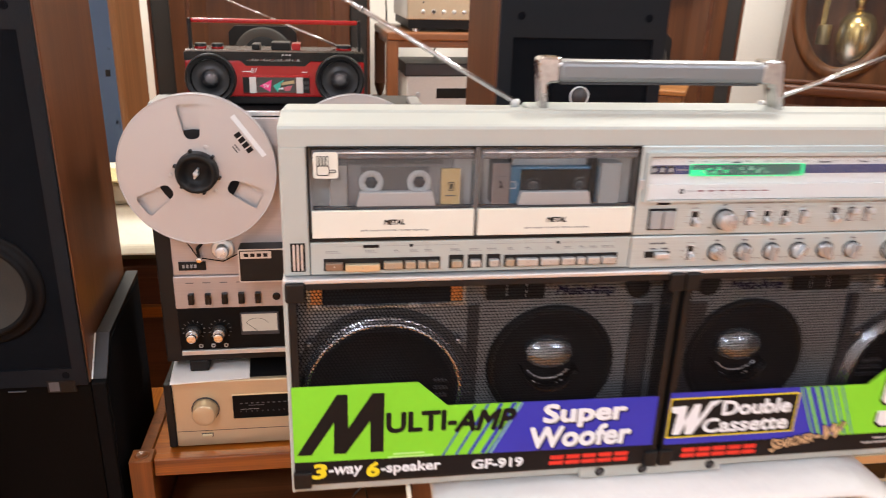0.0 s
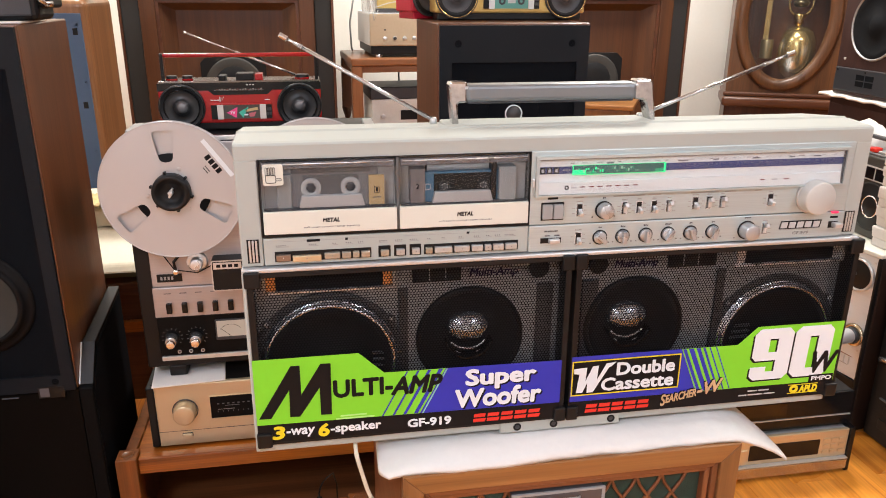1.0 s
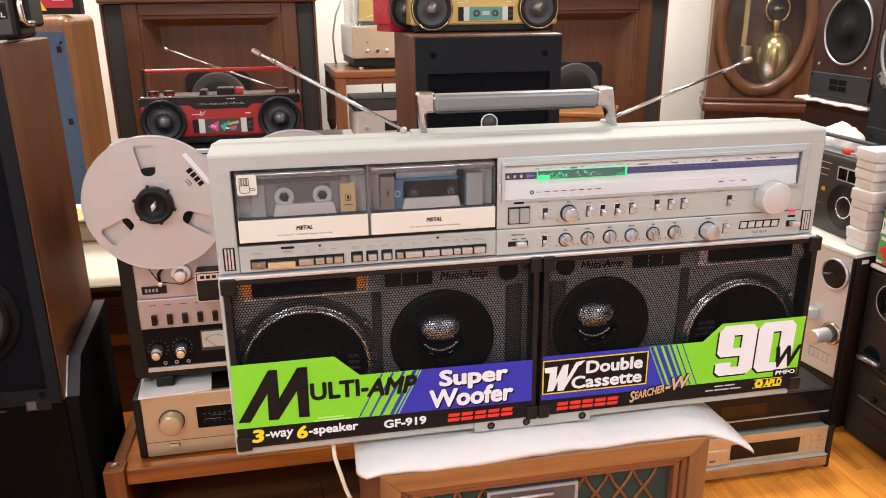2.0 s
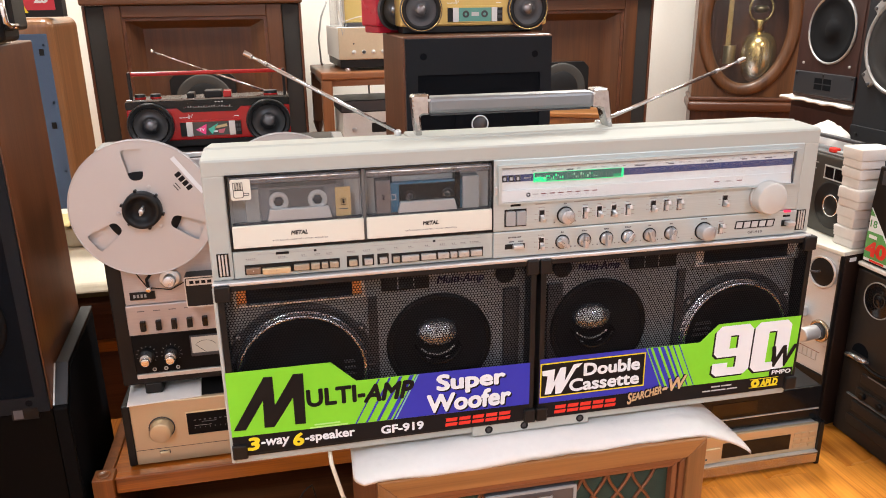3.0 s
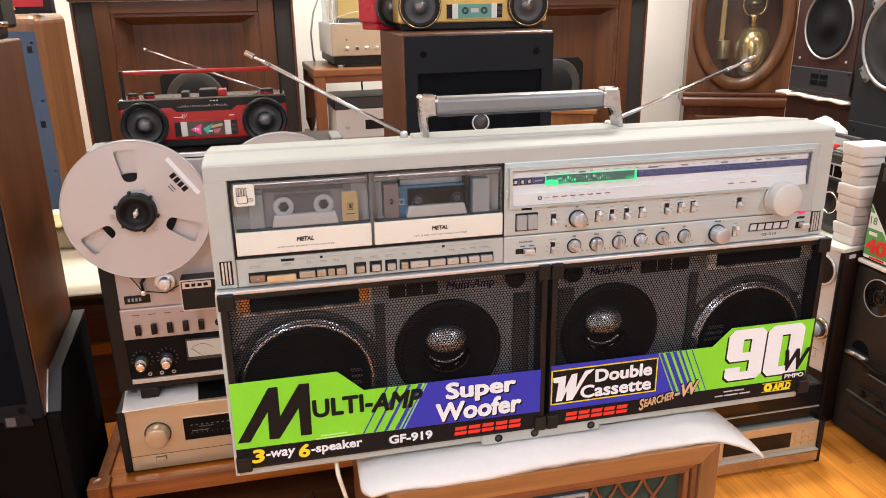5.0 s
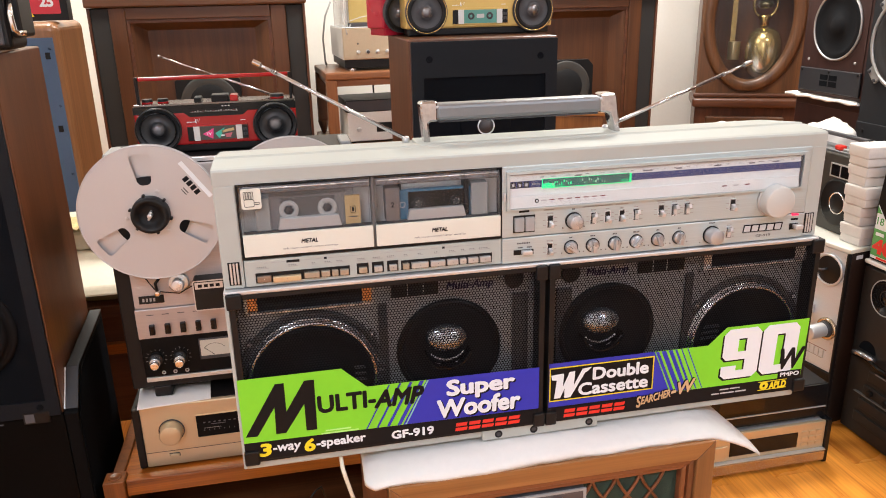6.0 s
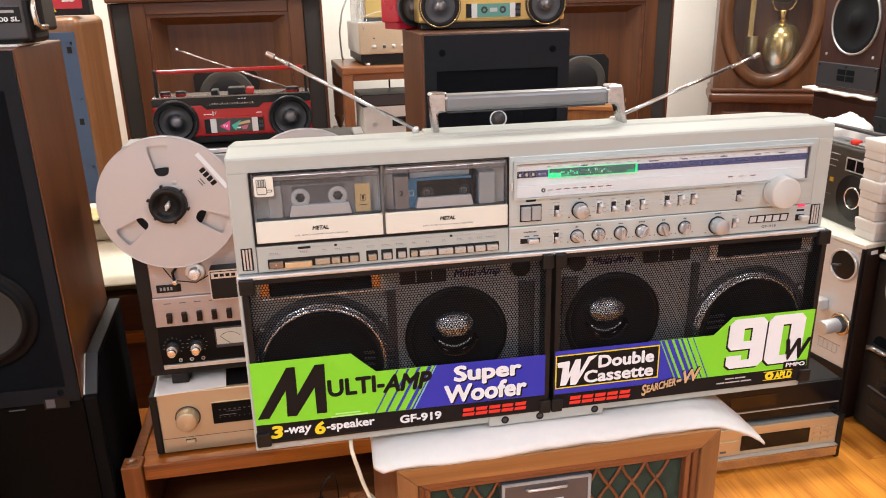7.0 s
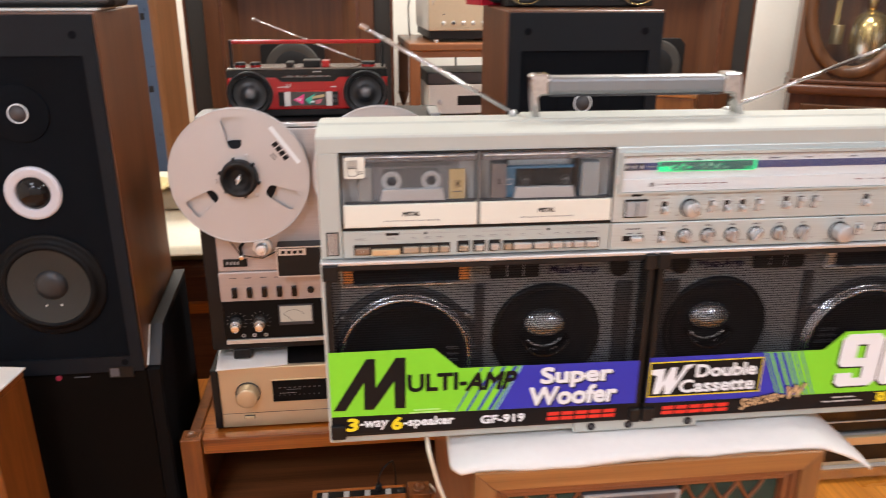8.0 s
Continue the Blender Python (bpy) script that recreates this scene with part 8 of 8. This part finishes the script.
part("lever", tube(bmesh.new(), [(-0.226, -0.010, 0.246), (-0.214, -0.020, 0.253), (-0.196, -0.024, 0.260), (-0.180, -0.022, 0.260), (-0.166, -0.012, 0.255), (-0.158, -0.002, 0.250)], 0.0080, 12), DOME, sb, "curved dark chrome lever")
# flat half-disc, darker than the case, as the hollow's shade
part("lever_shade", prism(bmesh.new(), arc(-0.192, 0.262, 0.030, 0, 180, 14), -0.0008, 0.004), BLACKCLOTH, sb, "flat dark patch for the shaded hollow behind the lever")
part("swept_ledge", tube(bmesh.new(), [(-0.228, -0.004, 0.240), (-0.190, -0.010, 0.250), (-0.160, -0.013, 0.246), (-0.130, -0.014, 0.240), (-0.100, -0.014, 0.240), (-0.060, -0.014, 0.248), (0.0, -0.014, 0.262), (0.10, -0.012, 0.280), (0.20, -0.006, 0.290)], 0.0065, 10), BLACKGLOSS, sb, "swept glossy ledge")
part("slot_line", box(bmesh.new(), -0.145, 0.15, -0.0075, -0.005, 0.2150, 0.2185, 0.0005), GREYMETAL, sb)
part("slot_line", box(bmesh.new(), -0.210, 0.15, -0.0075, 0.001, 0.1350, 0.1375, 0.0005), GREYMETAL, sb)
for k in range(4):
    part("control_strip", box(bmesh.new(), -0.20 + 0.01 * k, 0.20, -0.006, 0.001, 0.050 + 0.045 * k, 0.080 + 0.045 * k, 0.003), STEREOBLACK, sb)
for k in range(5):
    part("small_knob", knob(bmesh.new(), (-0.15 + 0.06 * k, -0.006, 0.155), 0.010, 0.010, segs=18), BLACK, sb)
solo("cloth", box(bmesh.new(), -0.25, 0.22, -0.012, 0.25, 0.0, 0.012, 0.004), FOAM, RIGHT(1.222, 0.60, 0.5025), "white cloth on the black stereo", "cloth")
tp = thing("boxed_radio", RIGHT(1.214, 0.650, 0.517), "black boxed radio with a green, white and red printed label", "box")
part("carton", prism(bmesh.new(), [(-0.190, 0.0), (0.10, 0.0), (0.10, 0.26), (-0.180, 0.26), (-0.190, 0.15)], 0.0, 0.16, 0.003), BLACK, tp)
part("window", box(bmesh.new(), -0.165, 0.08, -0.002, 0.001, 0.215, 0.250), DARK, tp)
LABELGREEN = surface("label_green", (0.10, 0.34, 0.10), 0.4)
lb = part("printed_label", prism(bmesh.new(), [(-0.186, 0.006), (-0.060, 0.006), (-0.184, 0.150)], -0.0012, 0.0003), WHITE, tp, "white, green and red label")
part("green_patch", prism(bmesh.new(), [(-0.186, 0.014), (-0.073, 0.014), (-0.135, 0.086), (-0.186, 0.086)], -0.0018, -0.001), LABELGREEN, lb)
part("lettering", letters("40", -0.183, -0.112, 0.020, 0.062, -0.0018, 0.0004, 0.05), REDINK, lb)
part("lettering", letters("18", -0.180, -0.157, 0.098, 0.118, -0.0012, 0.0004, 0.01), surface("label_green_ink", (0.06, 0.30, 0.08), 0.4), lb)
part("label_line", box(bmesh.new(), -0.178, -0.150, -0.0022, -0.0016, 0.069, 0.078), WHITE, lb)
part("green_patch", prism(bmesh.new(), [(-0.1845, 0.128), (-0.1675, 0.128), (-0.1835, 0.1465)], -0.0018, -0.001), LABELGREEN, lb)
part("maker_block", box(bmesh.new(), -0.165, -0.115, -0.0018, -0.001, 0.007, 0.0125), REDINK, lb)

# pale things behind the tape deck
cp = thing("cream_machine", pose(-0.86, 1.18, 0.0), "cream plastic machine with rounded edges on a dark table", "appliance")
part("lid", box(bmesh.new(), -0.20, 0.14, 0.09, 0.32, 0.585, 0.640, 0.012, 3), surface("cream_plastic", (0.70, 0.66, 0.53), 0.35), cp)
part("body", prism(bmesh.new(), [(-0.045, 0.5005), (0.34, 0.5005), (0.34, 0.584), (0.075, 0.584), (-0.03, 0.520)], -0.21, 0.15, 0.006), surface("ivory_plastic", (0.80, 0.76, 0.63), 0.35), cp).matrix_basis = Matrix(((0, 1, 0, 0), (1, 0, 0, 0), (0, 0, 1, 0), (0, 0, 0, 1)))
part("base", box(bmesh.new(), -0.19, 0.13, 0.02, 0.32, 0.465, 0.4995, 0.004), surface("olive_base", (0.12, 0.09, 0.03), 0.5), cp)
tb = thing("dark_table", pose(-0.86, 1.16, 0), "dark brown wooden side table behind the tape deck", "table")
part("tabletop", box(bmesh.new(), -0.24, 0.26, 0.0, 0.42, 0.430, 0.4645, 0.004), DARKWOODX, tb)
for x in (-0.21, 0.23):
    for y in (0.03, 0.39):
        part("leg", box(bmesh.new(), x - 0.02, x + 0.02, y - 0.02, y + 0.02, 0.0, 0.4295, 0.002), DARKWOOD, tb)
part("rail", box(bmesh.new(), -0.19, 0.21, 0.02, 0.04, 0.315, 0.345, 0.002), CHERRY, tb)
part("front_panel", box(bmesh.new(), -0.19, 0.21, 0.042, 0.056, 0.10, 0.4295, 0.002), DARKWOODX, tb)
# crumpled lace cloth
bm = bmesh.new()
bmesh.ops.create_grid(bm, x_segments=18, y_segments=14, size=0.5)
for v in bm.verts:
    v.co = Vector((v.co.x * 0.14, v.co.y * 0.10, 0.012 + 0.010 * noise.noise(v.co * 7) + 0.006 * noise.noise(v.co * 19)))
got = bmesh.ops.solidify(bm, geom=bm.faces[:], thickness=0.003)
solo("lace_cloth", bm, surface("yellowed_lace", (0.62, 0.52, 0.27), 0.8, 0, 0.1, 120, 0.3), pose(-0.855, 1.30, 0.644), "crumpled yellowed cloth on the cream machine", "cloth")

# small wooden box with paper in front of the tower
wb = thing("wooden_box", pose(-1.072, 0.462, 0, 0, 0, -8), "upright reddish wooden box with white paper on top", "box")
part("carcass", box(bmesh.new(), -0.16, 0.093, 0.0, 0.118, 0.0, 0.4820, 0.003), CHERRYZ, wb)
part("top_board", box(bmesh.new(), -0.1605, 0.0935, -0.0005, 0.1185, 0.4822, 0.4965, 0.003), CHERRYZ, wb)
solo("paper", box(bmesh.new(), -0.17, 0.097, -0.006, 0.121, 0.0, 0.004, 0.001), FOAM, pose(-1.072, 0.462, 0.4968, 0, 0, -8), "white paper sheet on the wooden box", "paper")
# golden wooden crate in front of the second old loudspeaker
ob_ = thing("wooden_crate", pose(0.855, 2.06, 0, 0, 0, -28), "golden oak crate standing on the floor", "crate")
part("carcass", box(bmesh.new(), -0.13, 0.105, 0.0, 0.24, 0.0, 0.745, 0.006), OAKZ, ob_)
part("lid", box(bmesh.new(), -0.14, 0.115, -0.01, 0.25, 0.7455, 0.765, 0.005), OAK, ob_)


# crumpled white wrapping behind the boombox, on a plain stool
def crumple(name, m, sx_, sy_, sz_, label, seed):
    bm = bmesh.new()
    bmesh.ops.create_icosphere(bm, subdivisions=4, radius=1.0)
    for v in bm.verts:
        n = 1 + 0.16 * noise.noise(v.co * 2.2 + Vector((seed, 0, 0))) + 0.09 * noise.noise(v.co * 6 + Vector((0, seed, 0)))
        q = v.co * n
        v.co = Vector((q.x * sx_, q.y * sy_, max(0.0, q.z * sz_ + sz_ * 0.5)))
    for f in bm.faces:
        f.smooth = True
    return solo(name, bm, FOAM, m, label, "packing foam")


stl = thing("dark_stool", pose(1.15, 1.32, 0), "plain dark wooden stool carrying white wrapping", "stool")
part("seat", box(bmesh.new(), -0.30, 0.38, -0.09, 0.12, 0.675, 0.700, 0.003), DARKWOODX, stl)
for x in (-0.27, 0.31):
    for y in (-0.07, 0.10):
        part("leg", box(bmesh.new(), x - 0.016, x + 0.016, y - 0.016, y + 0.016, 0.0, 0.6745, 0.002), DARKWOOD, stl)
crumple("foam_wrapping", pose(1.06, 1.32, 0.700), 0.165, 0.07, 0.078, "crumpled white foam wrapping on a dark stool", 3)
crumple("foam_wrapping", pose(1.425, 1.32, 0.700), 0.090, 0.07, 0.072, "thick white foam wrapping on a dark stool", 8)

# power strip and cable on the low floor stand
ps = thing("power_strip", pose(-0.36, 0.51, 0.1956), "dark power strip with pale sockets lying behind an orange rail", "power strip")
part("body", box(bmesh.new(), -0.075, 0.105, -0.018, 0.010, 0.0, 0.0160, 0.003), BLACK, ps)
for k in range(4):
    part("socket", box(bmesh.new(), -0.0625 + 0.0420 * k, -0.0515 + 0.0420 * k, -0.0160, 0.006, 0.006, 0.0172, 0.001), PALEPLASTIC, ps)
plug = part("plug", knob(bmesh.new(), (0.050, 0.006, 0.0145), 0.0085, 0.015, "z", 16, r2=0.006), BLACK, ps)
part("plug_lead", tube(bmesh.new(), [(0.050, 0.006, 0.028), (0.050, 0.006, 0.040), (0.053, 0.007, 0.052), (0.060, 0.009, 0.064), (0.070, 0.012, 0.073), (0.080, 0.030, 0.066), (0.086, 0.055, 0.020), (0.088, 0.060, -0.1950)], 0.0017, 8), BLACK, plug)
lb_ = thing("low_board", pose(-0.36, 0.50, 0.0), "low orange wooden step standing on the floor", "step")
part("rail", box(bmesh.new(), -0.075, 0.1055, -0.060, -0.010, 0.186, 0.2205, 0.003), CHERRY, lb_)
part("board", box(bmesh.new(), -0.085, 0.1055, -0.0095, 0.05, 0.165, 0.1952, 0.003), CHERRY, lb_)
for x in (-0.055, 0.085):
    part("side", box(bmesh.new(), x - 0.012, x + 0.012, -0.05, 0.04, 0.0, 0.1645, 0.002), CHERRYZ, lb_)
    part("block", box(bmesh.new(), x - 0.012, x + 0.012, -0.05, -0.010, 0.1647, 0.1858, 0.001), CHERRYZ, lb_)
solo("cable", tube(bmesh.new(), [(-0.235, 0.492, 0.205), (-0.215, 0.492, 0.232), (-0.2085, 0.490, 0.236), (-0.200, 0.470, 0.2365), (-0.195, 0.445, 0.2368)], 0.0022, 8), CABLE, Matrix.Identity(4), "thin cream cable beside the stand's post", "cable")

# ---- floor boards ----
def plank_mesh(length):
    bm = box(bmesh.new(), -0.0598, 0.0598, -length / 2 + 0.0003, length / 2 - 0.0003, -0.012, 0.0, 0.0006, 1)
    me = bpy.data.meshes.new("plank")
    bm.to_mesh(me)
    bm.free()
    me.materials.append(FLOORWOOD)
    return me


PLANKS = {L: plank_mesh(L) for L in (1.6, 1.29)}
cols = int((rx1 - rx0) / 0.12)
for c in range(cols + 1):
    x = rx0 + 0.06 + 0.12 * c
    if x + 0.06 > rx1 + 0.06:
        break
    L = 1.29 if c % 2 else 1.6
    y = ry0 + L / 2 - (0.0 if c % 2 else 0.0)
    while y + L / 2 < ry1 + 0.2:
        p = new("plank", PLANKS[L])
        p.parent = floor
        p.matrix_basis = Matrix.Translation((x, y, 0))
        y += L
